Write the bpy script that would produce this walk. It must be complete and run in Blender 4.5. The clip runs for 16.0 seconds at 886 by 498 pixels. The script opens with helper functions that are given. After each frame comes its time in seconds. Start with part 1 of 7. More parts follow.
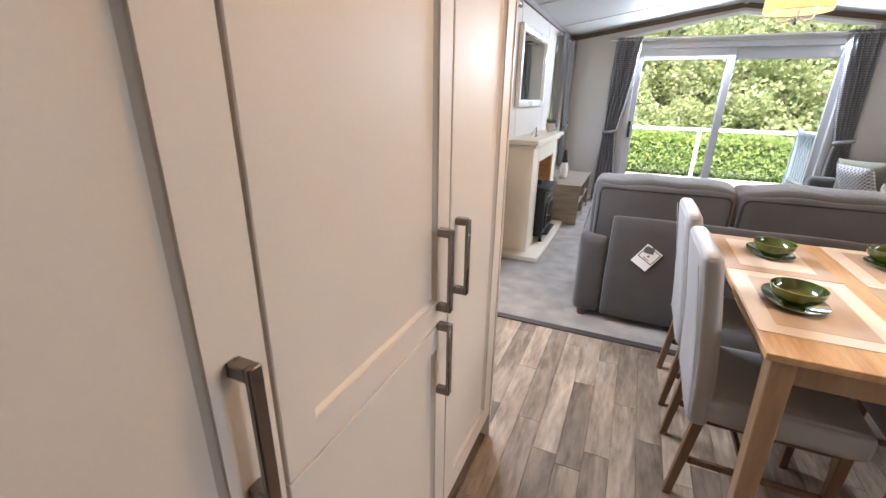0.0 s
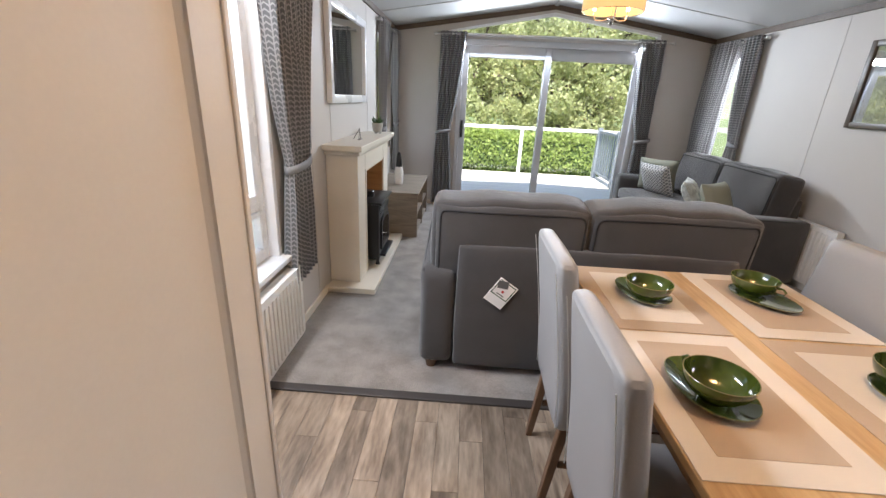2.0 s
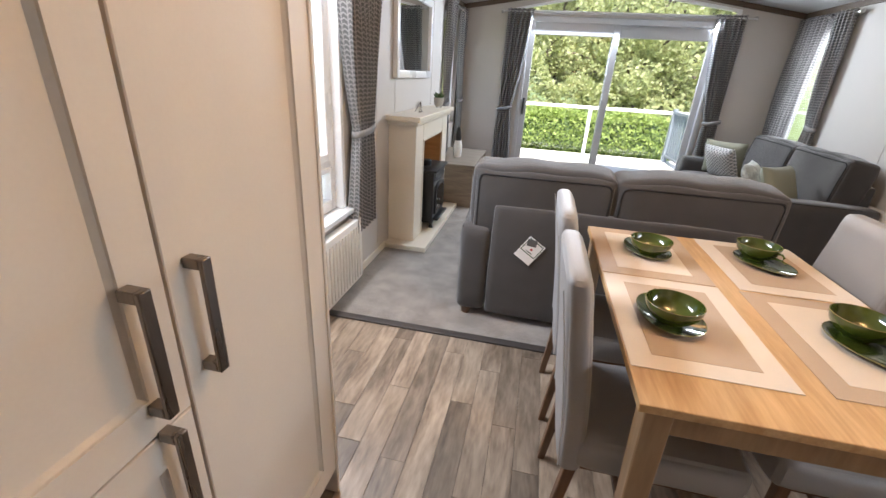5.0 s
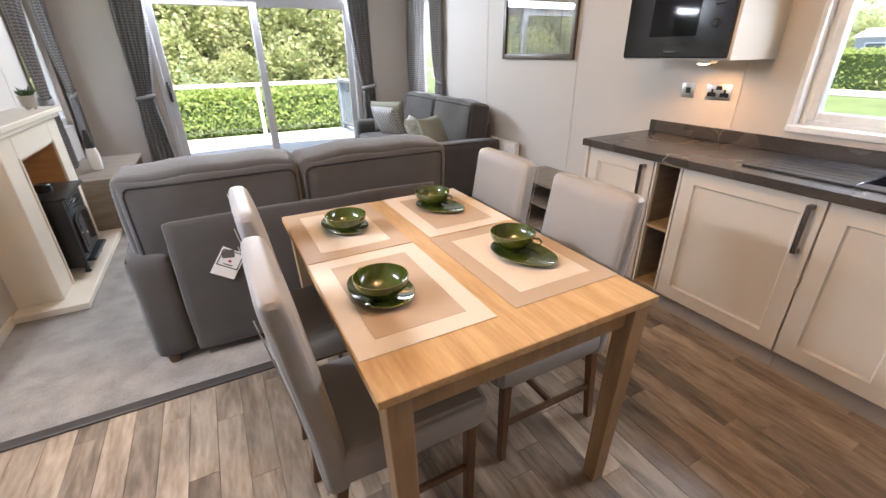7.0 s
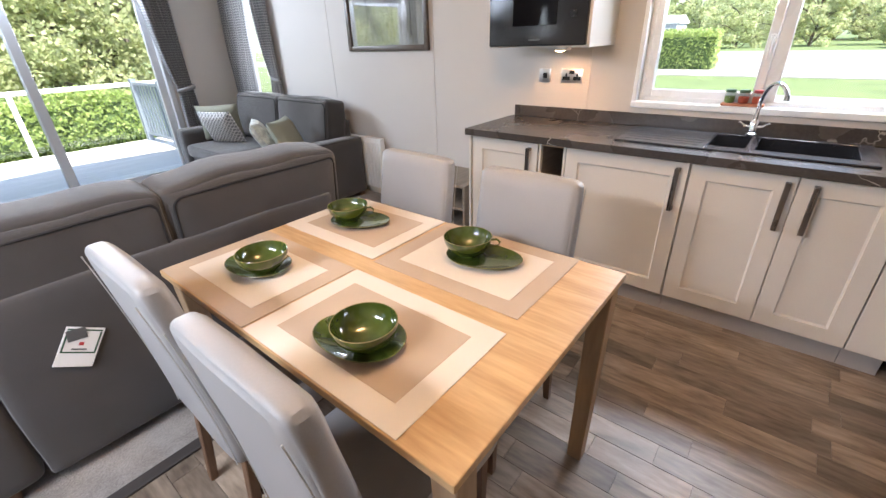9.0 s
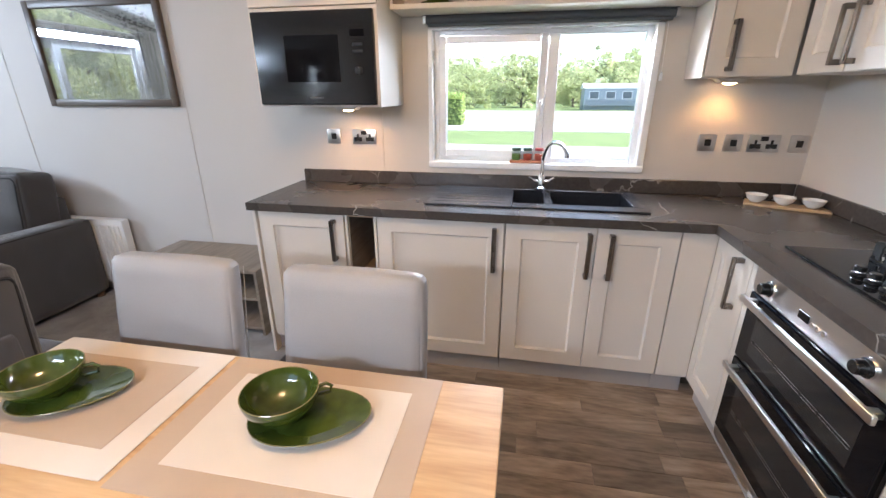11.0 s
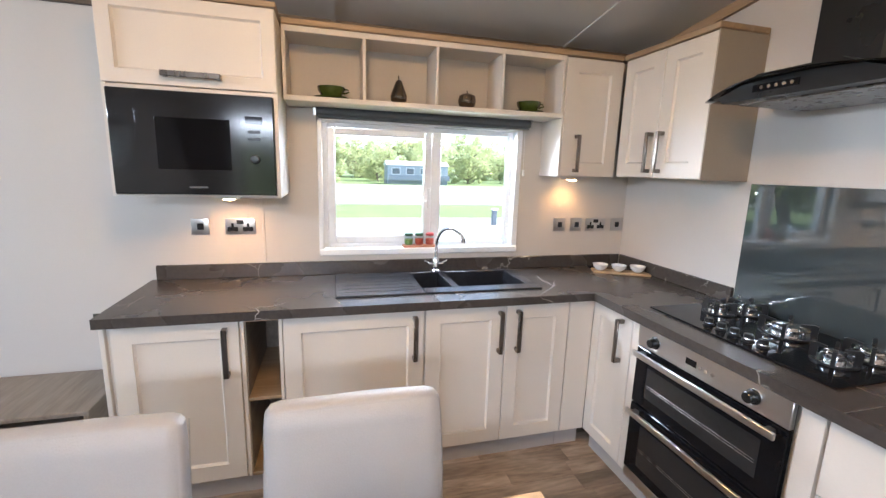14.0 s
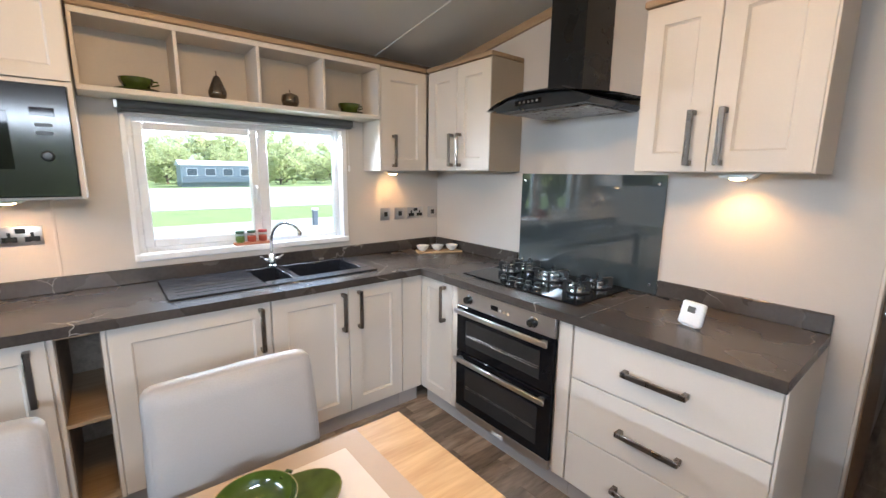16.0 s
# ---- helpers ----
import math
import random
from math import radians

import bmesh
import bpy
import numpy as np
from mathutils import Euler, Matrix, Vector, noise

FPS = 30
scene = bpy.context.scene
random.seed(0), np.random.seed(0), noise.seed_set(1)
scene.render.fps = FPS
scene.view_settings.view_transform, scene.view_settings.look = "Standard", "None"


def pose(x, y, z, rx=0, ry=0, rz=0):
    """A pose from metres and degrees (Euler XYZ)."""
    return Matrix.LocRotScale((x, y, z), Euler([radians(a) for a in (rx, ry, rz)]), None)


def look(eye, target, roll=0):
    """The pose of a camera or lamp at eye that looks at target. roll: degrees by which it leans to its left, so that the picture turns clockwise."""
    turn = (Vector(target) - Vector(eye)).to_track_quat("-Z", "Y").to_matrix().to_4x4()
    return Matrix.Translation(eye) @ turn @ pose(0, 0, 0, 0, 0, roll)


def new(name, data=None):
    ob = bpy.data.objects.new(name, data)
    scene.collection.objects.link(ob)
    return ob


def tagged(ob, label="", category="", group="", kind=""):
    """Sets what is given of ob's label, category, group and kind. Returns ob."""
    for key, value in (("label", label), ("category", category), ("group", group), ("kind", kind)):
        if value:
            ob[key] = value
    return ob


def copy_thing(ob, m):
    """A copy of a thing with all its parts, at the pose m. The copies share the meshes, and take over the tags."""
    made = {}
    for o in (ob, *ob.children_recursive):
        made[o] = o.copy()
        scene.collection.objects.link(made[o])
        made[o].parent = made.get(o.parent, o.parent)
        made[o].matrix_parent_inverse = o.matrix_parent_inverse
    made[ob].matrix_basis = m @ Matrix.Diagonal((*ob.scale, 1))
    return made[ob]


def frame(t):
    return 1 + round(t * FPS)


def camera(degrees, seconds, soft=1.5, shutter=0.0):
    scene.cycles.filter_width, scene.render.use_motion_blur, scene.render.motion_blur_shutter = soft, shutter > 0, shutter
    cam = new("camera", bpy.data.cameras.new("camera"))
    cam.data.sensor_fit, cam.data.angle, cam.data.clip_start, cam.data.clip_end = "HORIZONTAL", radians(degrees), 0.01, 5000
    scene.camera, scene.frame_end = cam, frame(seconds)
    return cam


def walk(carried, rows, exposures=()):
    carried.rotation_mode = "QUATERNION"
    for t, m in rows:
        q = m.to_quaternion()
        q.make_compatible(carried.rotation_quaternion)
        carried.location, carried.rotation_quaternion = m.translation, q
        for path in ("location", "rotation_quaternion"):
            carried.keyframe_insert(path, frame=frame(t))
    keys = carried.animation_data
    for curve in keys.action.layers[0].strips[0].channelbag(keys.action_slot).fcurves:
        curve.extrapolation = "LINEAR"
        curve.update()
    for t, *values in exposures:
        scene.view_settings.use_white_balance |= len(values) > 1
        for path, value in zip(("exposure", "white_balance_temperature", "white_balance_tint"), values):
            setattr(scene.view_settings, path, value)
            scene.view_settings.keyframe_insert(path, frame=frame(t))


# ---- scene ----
cam = camera(93.0, 16.0, soft=1.4, shutter=0.15)
PATH = [
    (0, (0.053, 0.013, 1.447), (-0.707, 1.734, 0.768), 1.0),
    (0.5, (0.048, 0.13, 1.446), (-0.556, 1.939, 0.844), 0.5),
    (1, (0.05, 0.339, 1.453), (-0.47, 2.181, 0.875), 0.3),
    (1.5, (0.055, 0.557, 1.465), (-0.327, 2.421, 0.846), 0.9),
    (2, (-0.006, 0.836, 1.45), (-0.08, 2.717, 0.772), 2.8),
    (2.5, (-0.011, 0.917, 1.456), (-0.218, 2.79, 0.787), 2.0),
    (3, (0.101, 0.894, 1.447), (-0.63, 2.633, 0.784), 2.0),
    (3.2, (0.145, 0.861, 1.456), (-0.752, 2.511, 0.768), 1.7),
    (5.3, (0.193, 0.494, 1.443), (-0.005, 2.325, 0.663), 2.9),
    (5.5, (0.214, 0.502, 1.445), (0.132, 2.345, 0.673), 2.3),
    (6, (0.244, 0.501, 1.464), (0.466, 2.334, 0.696), 1.0),
    (6.5, (0.296, 0.544, 1.454), (0.851, 2.285, 0.641), 0.0),
    (7, (0.307, 0.684, 1.44), (1.145, 2.29, 0.592), -0.8),
    (7.5, (0.272, 0.887, 1.447), (1.331, 2.336, 0.563), -1.3),
    (8, (0.157, 0.98, 1.462), (1.357, 2.307, 0.568), -1.5),
    (8.2, (0.122, 1.006, 1.459), (1.352, 2.301, 0.559), -1.7),
    (10.3, (0.37, 1.146, 1.441), (2.067, 1.872, 0.672), -1.1),
    (10.5, (0.44, 1.202, 1.44), (2.187, 1.834, 0.699), -0.9),
    (11, (0.516, 1.326, 1.448), (2.359, 1.672, 0.754), -0.1),
    (11.5, (0.471, 1.472, 1.471), (2.355, 1.587, 0.81), 0.2),
    (12, (0.418, 1.537, 1.481), (2.313, 1.437, 0.85), 0.9),
    (12.5, (0.421, 1.524, 1.475), (2.315, 1.265, 0.886), 1.6),
    (13, (0.5, 1.567, 1.474), (2.396, 1.209, 0.948), 2.0),
    (13.5, (0.594, 1.655, 1.495), (2.495, 1.227, 1.043), 2.0),
    (14, (0.576, 1.814, 1.53), (2.474, 1.302, 1.161), 1.7),
    (14.5, (0.505, 2.0, 1.551), (2.367, 1.351, 1.218), 1.4),
    (15, (0.441, 2.068, 1.555), (2.234, 1.241, 1.234), 0.9),
    (15.5, (0.399, 2.062, 1.549), (2.071, 1.02, 1.207), 0.7),
    (16, (0.36, 1.992, 1.508), (1.885, 0.748, 1.15), 0.7),
]
walk(cam, [(t, look(eye, target, roll)) for t, eye, target, roll in PATH],
     exposures=[(0.0, 1.95, 6500, 15), (1.2, 1.74, 6500, 15), (2.0, 1.45, 6680, 14), (3.0, 1.36, 6880, 14), (4.4, 1.52, 6800, 14), (5.5, 1.66, 6700, 14), (6.5, 1.72, 6880, 16), (7.5, 1.83, 6620, 15), (8.5, 1.83, 6450, 15), (11.0, 1.78, 5980, 13), (13.0, 1.90, 5900, 12), (14.5, 2.0, 5950, 12), (16.0, 1.84, 5900, 9)])

# ---- world, sun and lights ----
SUN_EL, SUN_AZ = 51.0, 188.0          # degrees; azimuth from +y, clockwise seen from above
world = bpy.data.worlds.new("sky")
scene.world = world
world.use_nodes = True
wn = world.node_tree
sky = wn.nodes.new("ShaderNodeTexSky")
sky.sky_type, sky.sun_disc = 'NISHITA', False
sky.sun_elevation, sky.sun_rotation = radians(SUN_EL), radians(SUN_AZ)
bg = wn.nodes["Background"]
bg.inputs["Strength"].default_value = 0.15
wn.links.new(sky.outputs[0], bg.inputs[0])


def sun_lamp():
    d = bpy.data.lights.new("sun", 'SUN')
    d.energy, d.angle, d.color = 5.0, radians(0.6), (1.0, 0.95, 0.87)
    ob = new("sun", d)
    az, el = radians(SUN_AZ), radians(SUN_EL)
    way = Vector((math.sin(az) * math.cos(el), math.cos(az) * math.cos(el), math.sin(el)))
    ob.matrix_world = look(way * 30, (0, 0, 0))


def area_lamp(name, eye, target, sx, sy, watts, colour, spread=180):
    d = bpy.data.lights.new(name, 'AREA')
    d.shape, d.size, d.size_y, d.energy, d.color = 'RECTANGLE', sx, sy, watts, colour
    d.spread = radians(spread)
    ob = new(name, d)
    ob.matrix_world = look(eye, target)
    return ob


def point_lamp(name, place, watts, radius, colour):
    d = bpy.data.lights.new(name, 'POINT')
    d.energy, d.shadow_soft_size, d.color = watts, radius, colour
    ob = new(name, d)
    ob.location = place
    return ob


def spot_lamp(name, eye, target, watts, angle, colour, radius=0.02):
    d = bpy.data.lights.new(name, 'SPOT')
    d.energy, d.spot_size, d.spot_blend, d.color, d.shadow_soft_size = watts, radians(angle), 0.8, colour, radius
    ob = new(name, d)
    ob.matrix_world = look(eye, target)
    return ob


WARM, COOL, AMBER = (1.0, 0.66, 0.34), (0.84, 0.91, 1.0), (1.0, 0.50, 0.17)
sun_lamp()
PENDANT = (1.02, 4.42)
point_lamp("pendant_bulb", (PENDANT[0], PENDANT[1], 2.2), 0.4, 0.05, WARM)
spot_lamp("under_cabinet_beam", (2.82, 2.29, 1.355), (2.96, 2.29, 0.9), 3.2, 140, AMBER)
spot_lamp("under_cabinet_beam", (2.935, 0.36, 1.486), (2.98, 0.36, 1.0), 1.9, 140, AMBER)
spot_lamp("under_cabinet_beam", (0.94, 0.0, 1.490), (0.94, -0.06, 1.0), 3.4, 140, AMBER)

# ---- materials ----


def mat(name, base, rough=0.5, metal=0.0, var=0.06, scale=6.0, fine=80.0, bump=0.05, stretch=(1, 1, 1), spec=0.5, coat=0.0, emit=None, sheen=0.0, fade=0.04, ramp_at=(0.3, 0.7)):
    """A surface with colour variation at two scales, fine relief and uneven gloss."""
    m = bpy.data.materials.new(name)
    m.use_nodes = True
    n, l = m.node_tree.nodes, m.node_tree.links
    p = n["Principled BSDF"]
    co = n.new("ShaderNodeTexCoord")
    mp = n.new("ShaderNodeMapping")
    mp.inputs["Scale"].default_value = stretch
    l.new(co.outputs["Object"], mp.inputs[0])
    big, small = n.new("ShaderNodeTexNoise"), n.new("ShaderNodeTexNoise")
    big.inputs["Scale"].default_value, big.inputs["Detail"].default_value = scale, 4
    small.inputs["Scale"].default_value, small.inputs["Detail"].default_value = fine, 3
    for t in (big, small):
        l.new(mp.outputs[0], t.inputs["Vector"])
    mix = n.new("ShaderNodeMix")
    mix.data_type = 'FLOAT'
    mix.inputs[0].default_value = 0.4
    l.new(big.outputs["Fac"], mix.inputs[2])
    l.new(small.outputs["Fac"], mix.inputs[3])
    ramp = n.new("ShaderNodeValToRGB")
    e = ramp.color_ramp.elements
    e[0].position, e[1].position = ramp_at
    e[0].color = (*[max(0, c * (1 - var)) for c in base], 1)
    e[1].color = (*[min(1, c * (1 + var)) for c in base], 1)
    l.new(mix.outputs[0], ramp.inputs[0])
    l.new(ramp.outputs[0], p.inputs["Base Color"])
    rr = n.new("ShaderNodeMapRange")
    rr.inputs["To Min"].default_value, rr.inputs["To Max"].default_value = max(0.02, rough - fade), min(1, rough + fade)
    l.new(big.outputs["Fac"], rr.inputs["Value"])
    l.new(rr.outputs[0], p.inputs["Roughness"])
    p.inputs["Metallic"].default_value = metal
    p.inputs["Specular IOR Level"].default_value = spec
    p.inputs["Coat Weight"].default_value = coat
    p.inputs["Coat Roughness"].default_value = 0.08
    p.inputs["Sheen Weight"].default_value = sheen
    if bump:
        b = n.new("ShaderNodeBump")
        b.inputs["Strength"].default_value, b.inputs["Distance"].default_value = bump, 0.004
        l.new(small.outputs["Fac"], b.inputs["Height"])
        l.new(b.outputs[0], p.inputs["Normal"])
    if emit:
        p.inputs["Emission Color"].default_value = (*emit[0], 1)
        p.inputs["Emission Strength"].default_value = emit[1]
    return m


def wood(name, dark, light, rough=0.45, grain=(1.2, 14, 14), by_piece=0.0, bump=0.08, contrast=(0.3, 0.7)):
    """Timber with grain along local x (by the stretch), each piece shifted in tone and place."""
    m = bpy.data.materials.new(name)
    m.use_nodes = True
    n, l = m.node_tree.nodes, m.node_tree.links
    p = n["Principled BSDF"]
    co, info = n.new("ShaderNodeTexCoord"), n.new("ShaderNodeObjectInfo")
    shift = n.new("ShaderNodeVectorMath")
    shift.operation = 'MULTIPLY_ADD'
    shift.inputs[1].default_value = (37, 23, 11)
    l.new(info.outputs["Random"], shift.inputs[0])
    l.new(co.outputs["Object"], shift.inputs[2])
    mp = n.new("ShaderNodeMapping")
    mp.inputs["Scale"].default_value = grain
    l.new(shift.outputs[0], mp.inputs[0])
    a, b = n.new("ShaderNodeTexNoise"), n.new("ShaderNodeTexNoise")
    a.inputs["Scale"].default_value, a.inputs["Detail"].default_value, a.inputs["Distortion"].default_value = 1.6, 6, 1.2
    b.inputs["Scale"].default_value, b.inputs["Detail"].default_value = 9.0, 4
    l.new(mp.outputs[0], a.inputs["Vector"])
    l.new(mp.outputs[0], b.inputs["Vector"])
    mix = n.new("ShaderNodeMix")
    mix.data_type = 'FLOAT'
    mix.inputs[0].default_value = 0.35
    l.new(a.outputs["Fac"], mix.inputs[2])
    l.new(b.outputs["Fac"], mix.inputs[3])
    ramp = n.new("ShaderNodeValToRGB")
    e = ramp.color_ramp.elements
    e[0].position, e[1].position = contrast
    e[0].color, e[1].color = (*dark, 1), (*light, 1)
    l.new(mix.outputs[0], ramp.inputs[0])
    hsv = n.new("ShaderNodeHueSaturation")
    mr = n.new("ShaderNodeMapRange")
    mr.inputs["To Min"].default_value, mr.inputs["To Max"].default_value = 1 - by_piece, 1 + by_piece
    l.new(info.outputs["Random"], mr.inputs["Value"])
    l.new(mr.outputs[0], hsv.inputs["Value"])
    l.new(ramp.outputs[0], hsv.inputs["Color"])
    l.new(hsv.outputs[0], p.inputs["Base Color"])
    p.inputs["Roughness"].default_value = rough
    bp = n.new("ShaderNodeBump")
    bp.inputs["Strength"].default_value, bp.inputs["Distance"].default_value = bump, 0.002
    l.new(mix.outputs[0], bp.inputs["Height"])
    l.new(bp.outputs[0], p.inputs["Normal"])
    return m


def cloth_pattern(name, ground, line, su, sv, thin, rough=0.9, kind="chevron", sheer=0.0):
    """Woven cloth with a light geometric figure laid out along the cloth's own u and v (metres)."""
    m = bpy.data.materials.new(name)
    m.use_nodes = True
    n, l = m.node_tree.nodes, m.node_tree.links
    p = n["Principled BSDF"]
    uv = n.new("ShaderNodeUVMap")
    sep = n.new("ShaderNodeSeparateXYZ")
    l.new(uv.outputs[0], sep.inputs[0])

    def op(kind_, a, b=None):
        q = n.new("ShaderNodeMath")
        q.operation = kind_
        for i, v in enumerate((a, b)):
            if v is None:
                continue
            if isinstance(v, (int, float)):
                q.inputs[i].default_value = v
            else:
                l.new(v, q.inputs[i])
        return q.outputs[0]
    u, v = op('MULTIPLY', sep.outputs[0], su), op('MULTIPLY', sep.outputs[1], sv)
    zig = op('ABSOLUTE', op('SUBTRACT', op('FRACT', u), 0.5))
    a = op('LESS_THAN', op('FRACT', op('ADD', v, zig)), thin)
    c = op('LESS_THAN', op('FRACT', op('ADD', u, 0.0)), thin * 0.6)
    fig = op('MAXIMUM', a, c) if kind == "chevron" else op('MAXIMUM', a, op('LESS_THAN', op('FRACT', op('SUBTRACT', v, zig)), thin))
    weave = n.new("ShaderNodeTexNoise")
    weave.inputs["Scale"].default_value = 500
    mix = n.new("ShaderNodeMix")
    mix.data_type = 'RGBA'
    mix.inputs[6].default_value, mix.inputs[7].default_value = (*ground, 1), (*line, 1)
    l.new(fig, mix.inputs[0])
    l.new(mix.outputs[2], p.inputs["Base Color"])
    p.inputs["Roughness"].default_value = rough
    p.inputs["Sheen Weight"].default_value = 0.2
    bp = n.new("ShaderNodeBump")
    bp.inputs["Strength"].default_value, bp.inputs["Distance"].default_value = 0.15, 0.002
    l.new(weave.outputs["Fac"], bp.inputs["Height"])
    l.new(bp.outputs[0], p.inputs["Normal"])
    if sheer:
        tl, mx = n.new("ShaderNodeBsdfTranslucent"), n.new("ShaderNodeMixShader")
        l.new(mix.outputs[2], tl.inputs[0])
        mx.inputs[0].default_value = sheer
        l.new(p.outputs[0], mx.inputs[1])
        l.new(tl.outputs[0], mx.inputs[2])
        l.new(mx.outputs[0], n["Material Output"].inputs[0])
    return m


def glass(name, tint=(1, 1, 1), rough=0.0, gloss=0.035):
    m = bpy.data.materials.new(name)
    m.use_nodes = True
    n, l = m.node_tree.nodes, m.node_tree.links
    n.remove(n["Principled BSDF"])
    tr, gl, mx, lw_ = n.new("ShaderNodeBsdfTransparent"), n.new("ShaderNodeBsdfGlossy"), n.new("ShaderNodeMixShader"), n.new("ShaderNodeLayerWeight")
    fr, ad = n.new("ShaderNodeMath"), n.new("ShaderNodeMath")
    fr.operation, fr.inputs[1].default_value = 'POWER', 5.0
    ad.operation, ad.inputs[1].default_value, ad.inputs[2].default_value = 'MULTIPLY_ADD', 0.9, gloss
    lw_.inputs[0].default_value = 0.5
    l.new(lw_.outputs["Facing"], fr.inputs[0])
    l.new(fr.outputs[0], ad.inputs[0])
    tr.inputs[0].default_value = (*tint, 1)
    gl.inputs["Roughness"].default_value = rough
    l.new(ad.outputs[0], mx.inputs[0])
    l.new(tr.outputs[0], mx.inputs[1])
    l.new(gl.outputs[0], mx.inputs[2])
    l.new(mx.outputs[0], n["Material Output"].inputs[0])
    return m


def leafy(name, dark, light, through_=0.35):
    """Leaves that let some light pass, each with its own green."""
    m = bpy.data.materials.new(name)
    m.use_nodes = True
    n, l = m.node_tree.nodes, m.node_tree.links
    p = n["Principled BSDF"]
    geo = n.new("ShaderNodeNewGeometry")
    ramp = n.new("ShaderNodeValToRGB")
    e = ramp.color_ramp.elements
    e[0].color, e[1].color = (*dark, 1), (*light, 1)
    l.new(geo.outputs["Random Per Island"], ramp.inputs[0])
    l.new(ramp.outputs[0], p.inputs["Base Color"])
    p.inputs["Roughness"].default_value = 0.55
    tl, mx = n.new("ShaderNodeBsdfTranslucent"), n.new("ShaderNodeMixShader")
    l.new(ramp.outputs[0], tl.inputs[0])
    mx.inputs[0].default_value = through_
    l.new(p.outputs[0], mx.inputs[1])
    l.new(tl.outputs[0], mx.inputs[2])
    l.new(mx.outputs[0], n["Material Output"].inputs[0])
    return m


def marble(name):
    """Dark grey-brown stone-look laminate with sparse pale veins."""
    m = mat(name, (0.060, 0.051, 0.045), 0.27, var=0.3, scale=3, fine=60, bump=0.03)
    n, l = m.node_tree.nodes, m.node_tree.links
    p = n["Principled BSDF"]
    co = n.new("ShaderNodeTexCoord")
    warp = n.new("ShaderNodeTexNoise")
    warp.inputs["Scale"].default_value, warp.inputs["Detail"].default_value = 2.2, 5
    l.new(co.outputs["Object"], warp.inputs["Vector"])
    add = n.new("ShaderNodeMix")
    add.data_type = 'VECTOR'
    add.inputs[0].default_value = 0.35
    l.new(co.outputs["Object"], add.inputs[4])
    l.new(warp.outputs["Color"], add.inputs[5])
    vor = n.new("ShaderNodeTexVoronoi")
    vor.feature = 'DISTANCE_TO_EDGE'
    vor.inputs["Scale"].default_value = 3.2
    l.new(add.outputs[1], vor.inputs["Vector"])
    thin = n.new("ShaderNodeMapRange")
    thin.inputs["From Max"].default_value, thin.inputs["To Min"].default_value, thin.inputs["To Max"].default_value = 0.008, 0.75, 0.0
    l.new(vor.outputs["Distance"], thin.inputs["Value"])
    patch = n.new("ShaderNodeTexNoise")
    patch.inputs["Scale"].default_value = 3.5
    l.new(co.outputs["Object"], patch.inputs["Vector"])
    gate = n.new("ShaderNodeMapRange")
    gate.inputs["From Min"].default_value, gate.inputs["From Max"].default_value = 0.52, 0.66
    l.new(patch.outputs["Fac"], gate.inputs["Value"])
    mul = n.new("ShaderNodeMath")
    mul.operation = 'MULTIPLY'
    l.new(thin.outputs[0], mul.inputs[0])
    l.new(gate.outputs[0], mul.inputs[1])
    mix = n.new("ShaderNodeMix")
    mix.data_type = 'RGBA'
    mix.inputs[7].default_value = (0.55, 0.52, 0.48, 1)
    old = p.inputs["Base Color"].links[0].from_socket
    l.new(mul.outputs[0], mix.inputs[0])
    l.new(old, mix.inputs[6])
    l.new(mix.outputs[2], p.inputs["Base Color"])
    return m


WALL = mat("wall_board", (0.55, 0.518, 0.485), 0.62, var=0.03, scale=2, fine=180, bump=0.06)
CEIL = mat("ceiling_board", (0.56, 0.56, 0.55), 0.6, var=0.03, scale=2, fine=120, bump=0.04)
UPVC = mat("white_upvc", (0.82, 0.83, 0.84), 0.28, var=0.015, scale=4, bump=0.01)
# living-area cornice: same timber as the kitchen's, shade painted in as darker brown
SHADEDTRIM = wood("shaded_cornice_timber", (0.075, 0.05, 0.034), (0.14, 0.10, 0.07), 0.5)
CREAM = mat("cream_cabinet_paint", (0.66, 0.605, 0.54), 0.5, var=0.03, scale=3, fine=140, bump=0.03)
# cabinet side beside the hood, its shade painted into a darker colour
SHADEDSIDE = mat("shaded_side_board", (0.36, 0.31, 0.25), 0.55, var=0.04, scale=3)
# shelf back, with the shade of the bays put into its colour
SHADEDBACK = mat("shaded_back_board", (0.47, 0.43, 0.38), 0.55, var=0.03, scale=3)
PLINTH = mat("grey_plinth", (0.42, 0.39, 0.37), 0.5, var=0.04)
OAKTRIM = wood("oak_strip", (0.28, 0.19, 0.11), (0.42, 0.30, 0.19), 0.5)
PEWTER = mat("brushed_pewter", (0.23, 0.20, 0.175), 0.28, metal=1.0, var=0.08, scale=30, fine=300, stretch=(1, 1, 0.1))
STEEL = mat("brushed_steel", (0.58, 0.57, 0.56), 0.3, metal=1.0, var=0.06, scale=30, fine=250, stretch=(0.1, 1, 1))
CHROME = mat("chrome", (0.78, 0.78, 0.79), 0.08, metal=1.0, var=0.02, bump=0)
BLACKGLASS = mat("black_glass", (0.006, 0.006, 0.007), 0.05, var=0.1, bump=0, spec=0.18, fade=0.01)
DOORFRAME = mat("pale_grey_door_frame", (0.50, 0.51, 0.53), 0.3, var=0.02, scale=4, bump=0.01)
OVENSMOKE = mat("smoked_oven_glass", (0.022, 0.022, 0.022), 0.10, var=0.1, bump=0, spec=0.4, fade=0.02)
MICROGLASS = mat("dark_grey_glass", (0.013, 0.013, 0.0135), 0.12, var=0.05, bump=0, spec=0.5, fade=0.01)
BLACKIRON = mat("black_iron", (0.006, 0.006, 0.0065), 0.36, var=0.2, bump=0.1)
